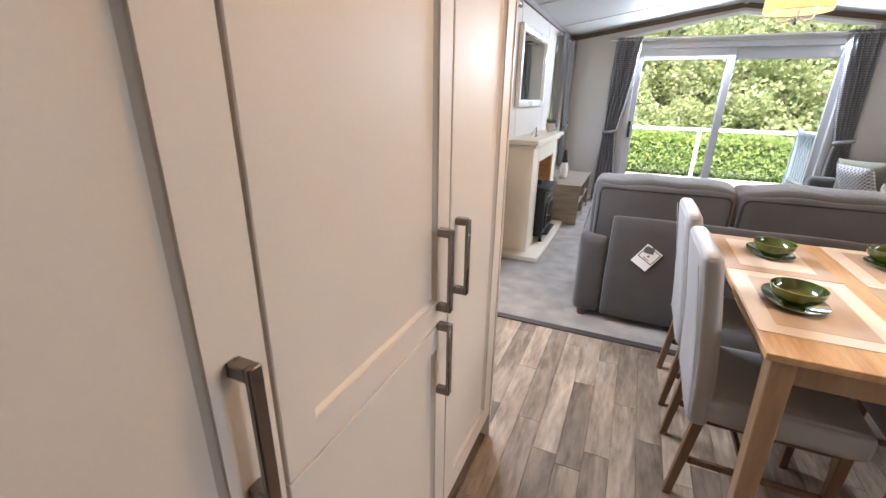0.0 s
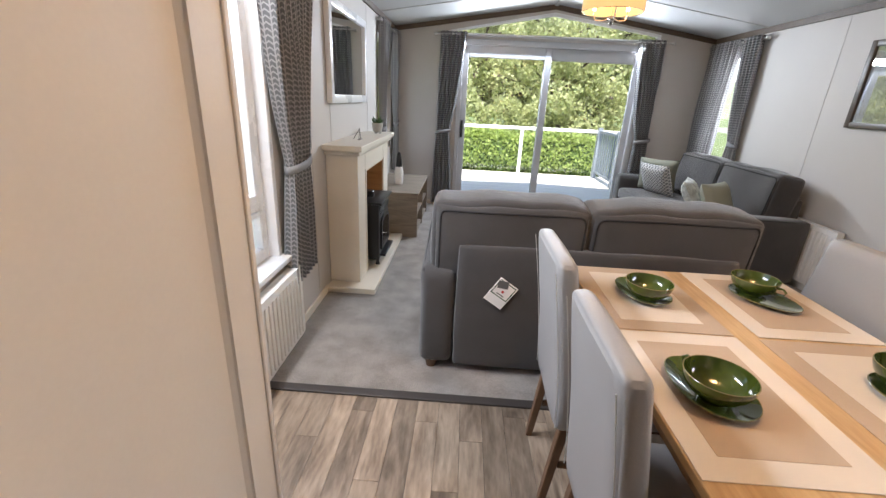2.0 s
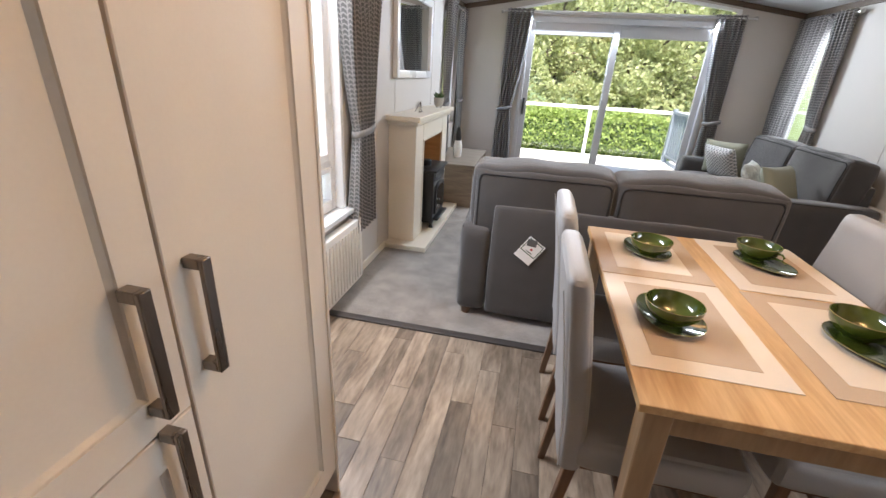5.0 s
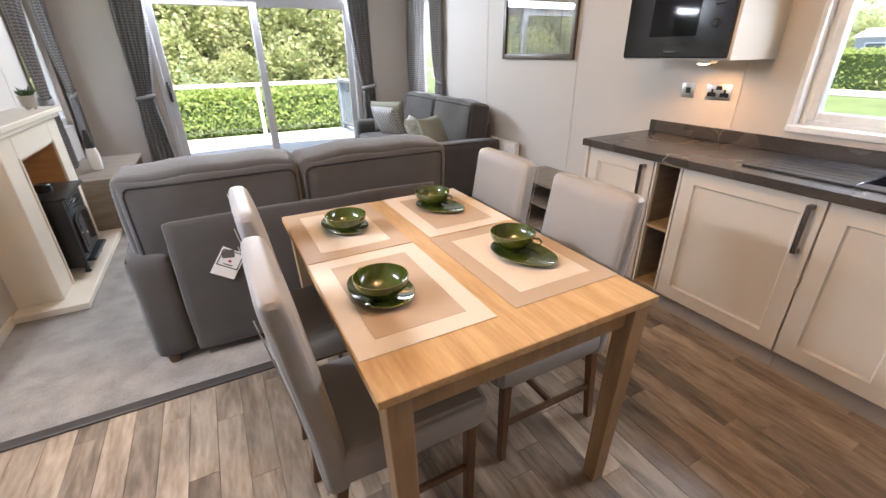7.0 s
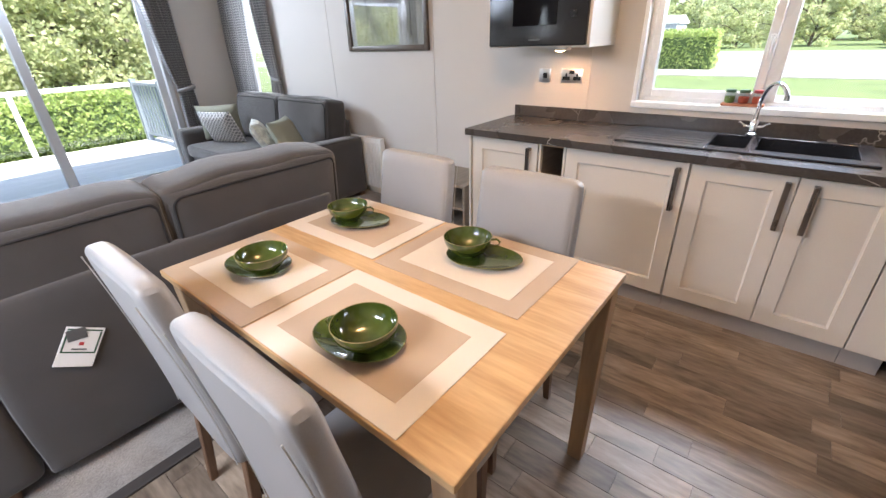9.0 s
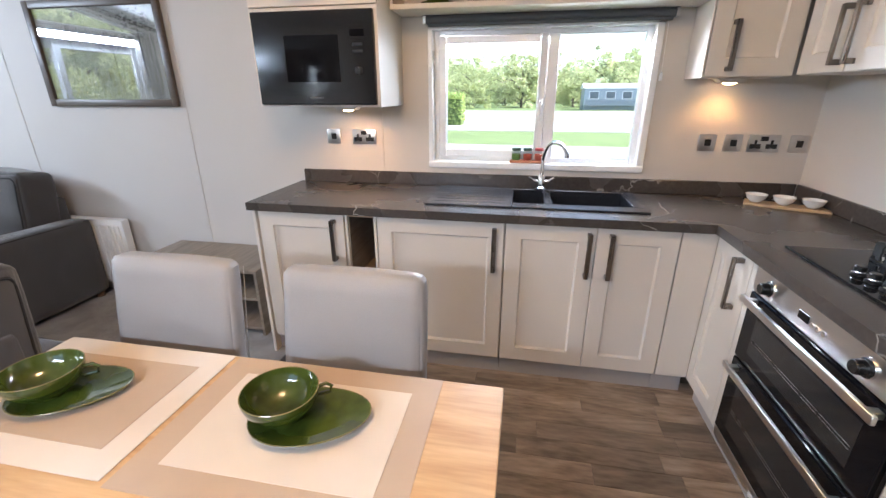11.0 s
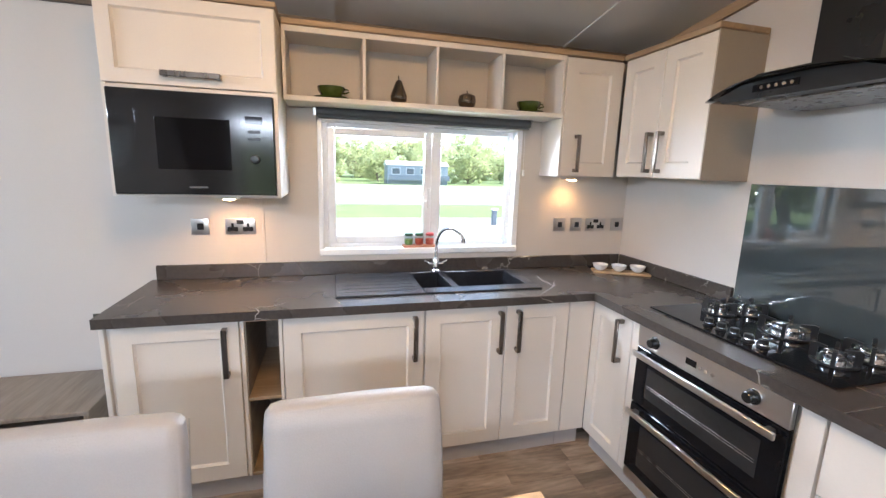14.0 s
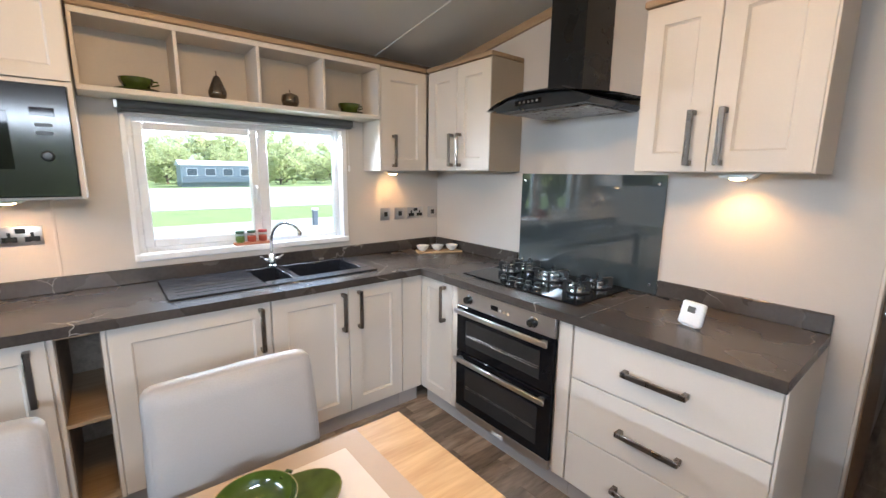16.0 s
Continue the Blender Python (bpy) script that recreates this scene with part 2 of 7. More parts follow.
BLACKPLASTIC = mat("black_plastic", (0.007, 0.007, 0.007), 0.28, var=0.1, bump=0.02)
SINKBLACK = mat("black_composite", (0.020, 0.021, 0.025), 0.21, var=0.15, scale=40, fine=400, bump=0.02, spec=0.7)
STONE = marble("dark_veined_laminate")
SPLASH = mat("grey_back_painted_glass", (0.042, 0.054, 0.058), 0.012, var=0.03, bump=0, spec=0.75, fade=0.004)
SPLASH.node_tree.nodes["Principled BSDF"].inputs["IOR"].default_value = 1.8
SOFA = mat("grey_woven_upholstery", (0.050, 0.045, 0.043), 0.92, var=0.18, scale=7, fine=380, bump=0.45, sheen=0.35)
SOFADARK = mat("dark_piping_cloth", (0.02, 0.019, 0.019), 0.9, var=0.1)
CHAIRCLOTH = mat("pale_grey_faux_leather", (0.305, 0.297, 0.295), 0.5, var=0.05, scale=5, fine=260, bump=0.12)
CHAIRLEG = wood("chair_oak", (0.09, 0.045, 0.024), (0.18, 0.10, 0.055), 0.45, grain=(14, 14, 1.5))
TABLEOAK = wood("table_oak", (0.37, 0.215, 0.09), (0.61, 0.41, 0.215), 0.40, grain=(11, 1.1, 11), bump=0.05, contrast=(0.27, 0.66))
TABLELEG = wood("table_leg_oak", (0.25, 0.16, 0.09), (0.40, 0.27, 0.16), 0.45, grain=(9, 9, 1.2))
GREYOAK = wood("grey_oak_veneer", (0.17, 0.135, 0.105), (0.30, 0.25, 0.20), 0.55, grain=(10, 1.2, 10))
CARPET = mat("grey_pile_carpet", (0.255, 0.228, 0.207), 0.98, var=0.24, scale=7, fine=130, bump=1.0, sheen=0.3, ramp_at=(0.39, 0.61))
BAR = mat("dark_threshold", (0.05, 0.042, 0.038), 0.5, var=0.1)
IVORY = mat("ivory_surround_paint", (0.72, 0.66, 0.56), 0.45, var=0.03)
MATTAN = mat("tan_woven_vinyl", (0.44, 0.34, 0.25), 0.6, var=0.05, scale=10, fine=700, bump=0.25)
MATCREAM = mat("cream_woven_vinyl", (0.64, 0.575, 0.50), 0.6, var=0.04, scale=10, fine=700, bump=0.25)
GREENGLAZE = mat("green_glaze", (0.052, 0.076, 0.012), 0.07, var=0.35, scale=9, fine=40, bump=0.02, coat=0.6)
GLAZERIM = mat("brown_glaze_rim", (0.22, 0.19, 0.08), 0.15, var=0.2)
PORCELAIN = mat("white_porcelain", (0.8, 0.79, 0.77), 0.2, var=0.02)
BAMBOO = wood("bamboo_board", (0.42, 0.28, 0.15), (0.58, 0.41, 0.24), 0.5)
BRONZEGLAZE = mat("bronze_glaze", (0.16, 0.13, 0.10), 0.16, metal=0.9, var=0.2)
MIRROR = mat("mirror_silver", (0.86, 0.87, 0.87), 0.01, metal=1.0, var=0.0, bump=0, fade=0.005)
WINGLASS = glass("window_glass", (0.97, 0.99, 0.98))
HOODGLASS = glass("smoked_glass", (0.10, 0.10, 0.10), 0.02)
PICTUREGLASS = glass("picture_glass", (0.95, 0.96, 0.96), 0.0, 0.30)
CLEARGLASS = glass("jar_glass", (0.9, 0.95, 0.93))
CURTAIN = cloth_pattern("curtain_chevron_cloth", (0.24, 0.24, 0.245), (0.56, 0.55, 0.55), 34, 38, 0.30, sheer=0.5)
TIECLOTH = mat("grey_tie_cloth", (0.26, 0.255, 0.255), 0.9, var=0.12, scale=60, fine=400)
CUSHGEO = cloth_pattern("geometric_cushion_cloth", (0.19, 0.19, 0.195), (0.56, 0.55, 0.53), 24, 24, 0.3, kind="diamond")
CUSHSAGE = mat("sage_cushion_cloth", (0.30, 0.305, 0.24), 0.9, var=0.06, fine=400, bump=0.3)
CUSHWHITE = mat("white_leaf_cushion_cloth", (0.52, 0.53, 0.49), 0.9, var=0.55, scale=22, fine=300, bump=0.3)
RADIATOR = mat("radiator_enamel", (0.80, 0.79, 0.77), 0.35, var=0.02)
FRAMEBROWN = wood("dark_picture_frame", (0.055, 0.038, 0.028), (0.11, 0.08, 0.06), 0.4)
PRINTMIST = mat("misty_print", (0.40, 0.40, 0.36), 0.6, var=0.30, scale=7, fine=40, bump=0, stretch=(1, 1, 0.35))
PRINTOCHRE = mat("ochre_print", (0.30, 0.27, 0.13), 0.6, var=0.4, scale=20, bump=0)
PRINTDARK = mat("dark_tree_print", (0.065, 0.07, 0.065), 0.6, var=0.4, scale=30, bump=0)
PAPER = mat("white_card", (0.83, 0.83, 0.82), 0.6, var=0.02)
INKGREEN = mat("green_print", (0.03, 0.09, 0.05), 0.6)
INKGREY = mat("grey_print", (0.10, 0.10, 0.10), 0.6)
INKRED = mat("red_print", (0.45, 0.05, 0.05), 0.6)
SHADE = mat("lit_cream_shade", (0.66, 0.48, 0.27), 0.8, var=0.04, emit=((1.0, 0.56, 0.22), 0.36))
BULB = mat("lit_bulb", (0.9, 0.8, 0.6), 0.4, emit=((1.0, 0.72, 0.36), 4.0))
LED = mat("lit_led", (0.9, 0.8, 0.6), 0.4, emit=((1.0, 0.62, 0.28), 9.0))
BLINDMAT = mat("dark_roller_blind", (0.09, 0.095, 0.10), 0.6, var=0.08)
BROWNDOOR = wood("brown_door_veneer", (0.16, 0.095, 0.055), (0.26, 0.165, 0.10), 0.4, grain=(10, 10, 0.8))
# tan chamber board, the warm light inside painted into its orange tone
WARMBACK = wood("fire_back_warm_tan", (0.36, 0.19, 0.08), (0.5, 0.29, 0.13), 0.5)
ARTGREEN = mat("succulent_leaf", (0.05, 0.11, 0.035), 0.45, var=0.3)
POTGREY = mat("grey_ceramic", (0.45, 0.44, 0.41), 0.4, var=0.05)
DECK = wood("deck_boards_grey", (0.58, 0.56, 0.53), (0.72, 0.70, 0.67), 0.8, grain=(1, 9, 9), by_piece=0.1)
RAILPAINT = mat("pale_grey_rail", (0.62, 0.64, 0.66), 0.5, var=0.04)
GATEPAINT = mat("blue_grey_paint", (0.17, 0.20, 0.24), 0.5, var=0.06)
GRASS = mat("mown_grass", (0.12, 0.165, 0.055), 0.95, var=0.3, scale=0.8, fine=30, bump=0.6)
GRAVEL = mat("pale_gravel", (0.30, 0.285, 0.265), 0.95, var=0.15, scale=1.5, fine=60, bump=0.6)
LEAF_A = leafy("tree_leaves", (0.34, 0.39, 0.19), (0.66, 0.68, 0.40), 0.62)
LEAF_B = leafy("hedge_leaves", (0.30, 0.39, 0.11), (0.55, 0.63, 0.24), 0.55)
BARK = mat("bark", (0.10, 0.08, 0.06), 0.9, var=0.3, scale=6, bump=0.6)
FARWOOD = mat("far_wooded_hill", (0.20, 0.25, 0.15), 1.0, var=0.35, scale=0.06, fine=0.6, bump=0)
VANGLASS = mat("dull_van_glass", (0.13, 0.15, 0.17), 0.2, var=0.1, bump=0)
CARAVAN = mat("blue_grey_cladding", (0.33, 0.37, 0.41), 0.6, var=0.04)
CARAVANROOF = mat("white_roof_sheet", (0.72, 0.72, 0.72), 0.5, var=0.04)
OUTWALL = mat("outer_cladding", (0.45, 0.45, 0.43), 0.7, var=0.05)
PLANKFLOOR = wood("vinyl_plank", (0.090, 0.061, 0.041), (0.43, 0.338, 0.255), 0.40, grain=(6.6, 1.25, 6.6), by_piece=0.42, bump=0.05, contrast=(0.30, 0.76))
JOINT = mat("floor_joint", (0.09, 0.07, 0.055), 0.7)

# ---- building helpers ----


def B(x0, x1, y0, y1, z0, z1, bev=0.003, seg=1):
    """A box between the given planes, with eased edges."""
    bm = bmesh.new()
    bmesh.ops.create_cube(bm, size=1)
    for v in bm.verts:
        v.co = Vector(((x0 + x1) / 2 + v.co.x * (x1 - x0), (y0 + y1) / 2 + v.co.y * (y1 - y0), (z0 + z1) / 2 + v.co.z * (z1 - z0)))
    if bev:
        bev = min(bev, 0.45 * min(x1 - x0, y1 - y0, z1 - z0))
        bmesh.ops.bevel(bm, geom=bm.edges[:], offset=bev, segments=seg, profile=0.5, affect='EDGES')
    return bm


def join(*bms):
    """Several small meshes as one."""
    out = bmesh.new()
    for b in bms:
        tmp = bpy.data.meshes.new("tmp")
        b.to_mesh(tmp)
        b.free()
        out.from_mesh(tmp)
        bpy.data.meshes.remove(tmp)
    return out


def moved(bm, m):
    bmesh.ops.transform(bm, matrix=m, verts=bm.verts[:])
    return bm


def lathe(profile, seg=28, closed=False):
    """Turned about z: rows of radius and height."""
    bm = bmesh.new()
    rings = []
    for r, z in profile:
        if r < 1e-6:
            rings.append([bm.verts.new((0, 0, z))])
        else:
            rings.append([bm.verts.new((r * math.cos(2 * math.pi * i / seg), r * math.sin(2 * math.pi * i / seg), z)) for i in range(seg)])
    for a, b in zip(rings, rings[1:]):
        for i in range(seg):
            q = [a[i % len(a)], a[(i + 1) % len(a)], b[(i + 1) % len(b)], b[i % len(b)]]
            q = list(dict.fromkeys(q))
            if len(q) > 2:
                bm.faces.new(q)
    bmesh.ops.recalc_face_normals(bm, faces=bm.faces[:])
    return bm


def tube(points, r, seg=8, closed=False):
    """A round bar along points."""
    bm = bmesh.new()
    pts = [Vector(p) for p in points]
    n, rings = len(pts), []
    for i, p in enumerate(pts):
        d = (pts[(i + 1) % n] - pts[i - 1]) if closed or 0 < i < n - 1 else (pts[1] - pts[0] if i == 0 else pts[-1] - pts[-2])
        d.normalize()
        side = d.cross(Vector((0, 0, 1)))
        if side.length < 0.05:
            side = d.cross(Vector((0, 1, 0)))
        side.normalize()
        up = side.cross(d)
        rings.append([bm.verts.new(p + r * (math.cos(a) * side + math.sin(a) * up)) for a in [2 * math.pi * k / seg for k in range(seg)]])
    pairs = list(zip(rings, rings[1:])) + ([(rings[-1], rings[0])] if closed else [])
    for a, b in pairs:
        for k in range(seg):
            bm.faces.new((a[k], a[(k + 1) % seg], b[(k + 1) % seg], b[k]))
    if not closed:
        bm.faces.new(rings[0])
        bm.faces.new(rings[-1])
    bmesh.ops.recalc_face_normals(bm, faces=bm.faces[:])
    return bm


def softbox(x0, x1, y0, y1, z0, z1, r=0.05, bulge=0.02, cuts=9, sag=0.0, seed=0):
    """An upholstered block: round corners, swollen faces, slight unevenness."""
    bm = bmesh.new()
    bmesh.ops.create_cube(bm, size=2)
    bmesh.ops.subdivide_edges(bm, edges=bm.edges[:], cuts=cuts, use_grid_fill=True)
    c = Vector(((x0 + x1) / 2, (y0 + y1) / 2, (z0 + z1) / 2))
    h = Vector(((x1 - x0) / 2, (y1 - y0) / 2, (z1 - z0) / 2))
    r = min(r, min(h) * 0.98)
    for v in bm.verts:
        u = v.co.copy()
        q = Vector([math.sin(a * math.pi / 2) * b for a, b in zip(u, h)])
        core = Vector([max(-(b - r), min(b - r, a)) for a, b in zip(q, h)])
        d = q - core
        p = core + (d.normalized() * r if d.length > 1e-6 else d)
        for k in range(3):
            i, j = (k + 1) % 3, (k + 2) % 3
            if abs(u[k]) > 0.999:
                p[k] += math.copysign(bulge * (1 - u[i] ** 2) * (1 - u[j] ** 2), u[k])
        p.z -= sag * (1 - u.x ** 2) * max(0, u.z)
        w = noise.noise((p + c) * 5 + Vector((seed, 0, 0))) * 0.006
        v.co = c + p + d.normalized() * w if d.length > 1e-6 else c + p
    return bm


def pillow(w, h, t, n=16, crown=0.55):
    """A scatter cushion standing in the x-z plane, with pinched corners and u, v in metres."""
    bm = bmesh.new()
    uvl = bm.loops.layers.uv.new("UVMap")
    sides = []
    for s in (-1, 1):
        g = [[None] * (n + 1) for _ in range(n + 1)]
        for i in range(n + 1):
            for j in range(n + 1):
                a, b = 2 * i / n - 1, 2 * j / n - 1
                y = s * t / 2 * (max(0, (1 - a ** 4) * (1 - b ** 4))) ** crown
                g[i][j] = bm.verts.new((a * w / 2 * (1 - 0.07 * (1 - b * b)) , y, h / 2 + b * h / 2 * (1 - 0.07 * (1 - a * a))))
        for i in range(n):
            for j in range(n):
                q = (g[i][j], g[i + 1][j], g[i + 1][j + 1], g[i][j + 1])
                f = bm.faces.new(q if s < 0 else q[::-1])
                for lp, (ii, jj) in zip(f.loops, ((i, j), (i + 1, j), (i + 1, j + 1), (i, j + 1)) if s < 0 else ((i, j + 1), (i + 1, j + 1), (i + 1, j), (i, j))):
                    lp[uvl].uv = (ii / n * w, jj / n * h)
        sides.append(g)
    bmesh.ops.remove_doubles(bm, verts=bm.verts[:], dist=0.0005)
    return bm


def part(name, bm, material, parent=None, label="", smooth=True, solid=0.0):
    me = bpy.data.meshes.new(name)
    bm.to_mesh(me)
    bm.free()
    me.materials.append(material)
    if smooth:
        me.shade_smooth()
        me.set_sharp_from_angle(angle=radians(38))
    ob = new(name, me)
    if parent is not None:
        ob.parent = parent
    if label:
        ob["label"] = label
    if solid:
        md = ob.modifiers.new("thickness", 'SOLIDIFY')
        md.thickness = solid
    return ob


def thing(name, label, category, at=(0, 0, 0), rz=0, group="", kind=""):
    ob = new(name)
    ob.empty_display_size = 0.1
    ob.matrix_world = pose(*at, 0, 0, rz)
    return tagged(ob, label, category, group, kind)


def struct(name, bm, material, label="", smooth=False):
    return tagged(part(name, bm, material, None, label, smooth), kind="structure")


def prism(pts, axis, a, b):
    """A flat outline drawn in the other two axes, given thickness from a to b along the axis ('x', 'y' or 'z')."""
    bm = bmesh.new()

    def at3(p, t):
        return {'x': (t, p[0], p[1]), 'y': (p[0], t, p[1]), 'z': (p[0], p[1], t)}[axis]
    lo, hi = [bm.verts.new(at3(p, a)) for p in pts], [bm.verts.new(at3(p, b)) for p in pts]
    n = len(pts)
    bm.faces.new(lo)
    bm.faces.new(hi[::-1])
    for i in range(n):
        bm.faces.new((lo[i], hi[i], hi[(i + 1) % n], lo[(i + 1) % n]))
    bmesh.ops.recalc_face_normals(bm, faces=bm.faces[:])
    return bm


# ---- the shell of the room ----
XL, XR, YH, YP = -1.0, 3.03, -0.12, 6.78     # inner faces: window wall, kitchen wall, hob wall, patio wall
RIDGE, EAVE, APEX = 1.01, 2.275, 2.585
T = 0.10


def ceiling_z(x):
    return EAVE + (APEX - EAVE) * (1 - abs(x - RIDGE) / (XR - RIDGE))


def wall_with_holes(axis, at0, at1, lo, hi, z0, z1, holes):
    """A straight wall along x or y, cut through by rectangular holes (lo, hi, z0, z1)."""
    bms, cur = [], lo
    put = (lambda a, b, c, d: B(at0, at1, a, b, c, d, 0)) if axis == 'y' else (lambda a, b, c, d: B(a, b, at0, at1, c, d, 0))
    for a, b, c, d in sorted(holes):
        if a > cur:
            bms.append(put(cur, a, z0, z1))
        if c > z0:
            bms.append(put(a, b, z0, c))
        if d < z1:
            bms.append(put(a, b, d, z1))
        cur = b
    if hi > cur:
        bms.append(put(cur, hi, z0, z1))
    return join(*bms)


KWIN = (0.70, 1.86, 1.06, 1.78)          # y, y, z, z
RWIN = (6.02, 6.60, 0.80, 2.10)
LWIN = (1.66, 2.97, 0.575, 2.08)
LWIN2 = (5.72, 6.55, 0.80, 2.10)
DOOR = (-0.16, 2.22, 0.0, 2.17)          # x, x, z, z
struct("wall_east", wall_with_holes('y', XR, XR + T, -2.3, YP + T, -0.1, EAVE + 0.02, [KWIN, RWIN]), WALL, "cream wall board with narrow vertical joints")
struct("wall_west", wall_with_holes('y', XL - T, XL, -2.3, YP + T, -0.1, EAVE + 0.02, [LWIN, LWIN2]), WALL, "cream wall board with narrow vertical joints")


def gable():
    """The patio wall: sides, head, and the pitched top round the gable light."""
    zt = 2.2
    bms = [B(XL, DOOR[0], YP, YP + T, -0.1, zt, 0), B(DOOR[1], XR, YP, YP + T, -0.1, zt, 0)]
    gx0, gx1, lo = -0.30, 2.34, 2.215
    bms.append(prism([(XL, zt), (gx0, zt), (gx0, lo + 0.04), (RIDGE, 2.50), (RIDGE, APEX + 0.03), (XL, EAVE + 0.03)], 'y', YP, YP + T))
    bms.append(prism([(XR, zt), (XR, EAVE + 0.03), (RIDGE, APEX + 0.03), (RIDGE, 2.50), (gx1, lo + 0.085), (gx1, zt)], 'y', YP, YP + T))
    bms.append(B(DOOR[0], DOOR[1], YP, YP + T, DOOR[3], lo, 0))
    return join(*bms)


struct("wall_north", gable(), WALL, "pale wall board round the patio doors and gable light")
struct("wall_south", join(prism([(0.50, -0.1), (XR, -0.1), (XR, EAVE + 0.02), (RIDGE, APEX + 0.02), (0.50, ceiling_z(0.5) + 0.02)], 'y', YH - 0.07, YH)), WALL, "cream wall board behind the cooker")
struct("wall_corridor", B(0.50, 0.57, -2.3, YH - 0.07, -0.1, 2.55, 0), WALL, "plain corridor wall board")
struct("wall_corridor_end", B(XL, 0.5, -2.4, -2.3, -0.1, 2.6, 0), WALL, "plain wall closing the corridor")
struct("ceiling", join(
    prism([(XL - T, ceiling_z(XL - T)), (RIDGE, APEX), (RIDGE, APEX + 0.08), (XL - T, ceiling_z(XL - T) + 0.08)], 'y', -2.4, YP + T),
    prism([(XR + T, ceiling_z(XR + T)), (XR + T, ceiling_z(XR + T) + 0.08), (RIDGE, APEX + 0.08), (RIDGE, APEX)], 'y', -2.4, YP + T),
    *[prism([(XL, ceiling_z(XL) + 0.002), (XL, ceiling_z(XL) - 0.006), (RIDGE, APEX - 0.006), (XR, ceiling_z(XR) - 0.006), (XR, ceiling_z(XR) + 0.002), (RIDGE, APEX + 0.002)], 'y', y - 0.010, y + 0.010) for y in (-0.9, 0.44, 1.78, 3.13, 4.48, 5.82)],
), CEIL, "white pitched ceiling board with thin joint strips")


def strip_along(x0, z0, x1, z1, y0, y1, h):
    return prism([(x0, z0), (x1, z1), (x1, z1 - h), (x0, z0 - h)], 'y', y0, y1)


cz = ceiling_z
# darker brown here stands in for shade under the ceiling
struct("trim_cornice", join(
    B(XL, XL + 0.022, -2.3, YP, cz(XL) - 0.052, cz(XL) + 0.01), B(XR - 0.022, XR, -0.1, YP, cz(XR) - 0.052, cz(XR) + 0.01),
    strip_along(XL + 0.02, cz(XL), RIDGE, APEX, YP - 0.022, YP, 0.055), strip_along(RIDGE, APEX, XR - 0.02, cz(XR), YP - 0.022, YP, 0.055)), SHADEDTRIM, "brown timber cornice strip, coloured darker for its shade")
struct("trim_cornice_kitchen", strip_along(0.50, cz(0.5), RIDGE, APEX, YH, YH + 0.02, 0.05), OAKTRIM, "oak cornice strip")
struct("trim_cornice_kitchen_slope", strip_along(RIDGE, APEX, XR, cz(XR), YH, YH + 0.02, 0.05), OAKTRIM, "oak cornice strip")
struct("trim_ridge", prism([(RIDGE - 0.03, APEX - 0.003), (RIDGE + 0.03, APEX - 0.003), (RIDGE + 0.02, APEX - 0.02), (RIDGE - 0.02, APEX - 0.02)], 'y', -2.3, YP - 0.03), CEIL, "white ridge strip")
for nm, x0, x1 in (("trim_joint_east", XR - 0.003, XR + 0.001), ("trim_joint_west", XL - 0.001, XL + 0.003)):
    ys = (2.17, 3.49, 4.82) if x0 > 0 else (3.58, 4.0, 5.2)
    struct(nm, join(*[B(x0, x1, y - 0.006, y + 0.006, 0.1, EAVE - 0.05, 0.001) for y in ys]), WALL, "slim vertical joint strip in wall board")
struct("baseboard", join(B(XL, XL + 0.014, 2.6, 3.73, 0, 0.06), B(XL, XL + 0.014, 5.16, YP, 0, 0.06), B(XR - 0.014, XR, 2.72, YP, 0, 0.06),
                         B(XL, DOOR[0], YP - 0.014, YP, 0, 0.06), B(DOOR[1], XR, YP - 0.014, YP, 0, 0.06)), IVORY, "cream skirting board")
CARPET_Y = 2.60
floor = struct("floor", B(XL, XR, -2.3, CARPET_Y, -0.1, -0.004, 0), JOINT, "vinyl floor in grey-brown wood planks")


def carpet():
    bm = B(XL, XR, CARPET_Y, YP, -0.1, 0.002, 0)
    return bm


struct("floor_carpet", carpet(), CARPET, "mottled grey pile carpet")
struct("trim_threshold", B(XL + 0.01, XR - 0.01, CARPET_Y - 0.028, CARPET_Y + 0.028, -0.002, 0.012, 0.005, 2), BAR, "dark threshold bar between carpet and planks")


def window_unit(name, axis, at, lo, hi, z0, z1, label, panes, frame_w=0.055, depth=0.05, inward=1, sill=0.0):
    """A white window in a hole of a wall along y: outer frame, sashes and panes. panes: (lo, hi, z0, z1, sash width)."""
    t = tagged(new(name), label, "window", kind="structure")
    x0, x1 = at, at + depth
    part("window_frame", join(B(x0, x1, lo, lo + frame_w, z0, z1, 0.006), B(x0, x1, hi - frame_w, hi, z0, z1, 0.006),
                              B(x0, x1, lo + frame_w, hi - frame_w, z0, z0 + frame_w, 0.006), B(x0, x1, lo + frame_w, hi - frame_w, z1 - frame_w, z1, 0.006)), UPVC, t)
    for a, b, c, d, sw in panes:
        if sw:
            s0, s1 = x0 - 0.014 * inward, x1
            s0, s1 = min(s0, s1), max(s0, s1)
            if inward < 0:
                s0, s1 = x0, x1 + 0.014
            part("sash", join(B(s0, s1, a, a + sw, c, d, 0.006), B(s0, s1, b - sw, b, c, d, 0.006), B(s0, s1, a + sw, b - sw, c, c + sw, 0.006), B(s0, s1, a + sw, b - sw, d - sw, d, 0.006)), UPVC, t)
        xm = (x0 + x1) / 2
        g = part("pane", B(xm - 0.003, xm + 0.003, a + sw, b - sw, c + sw, d - sw, 0), WINGLASS, t)
        g.visible_shadow = False
    return t


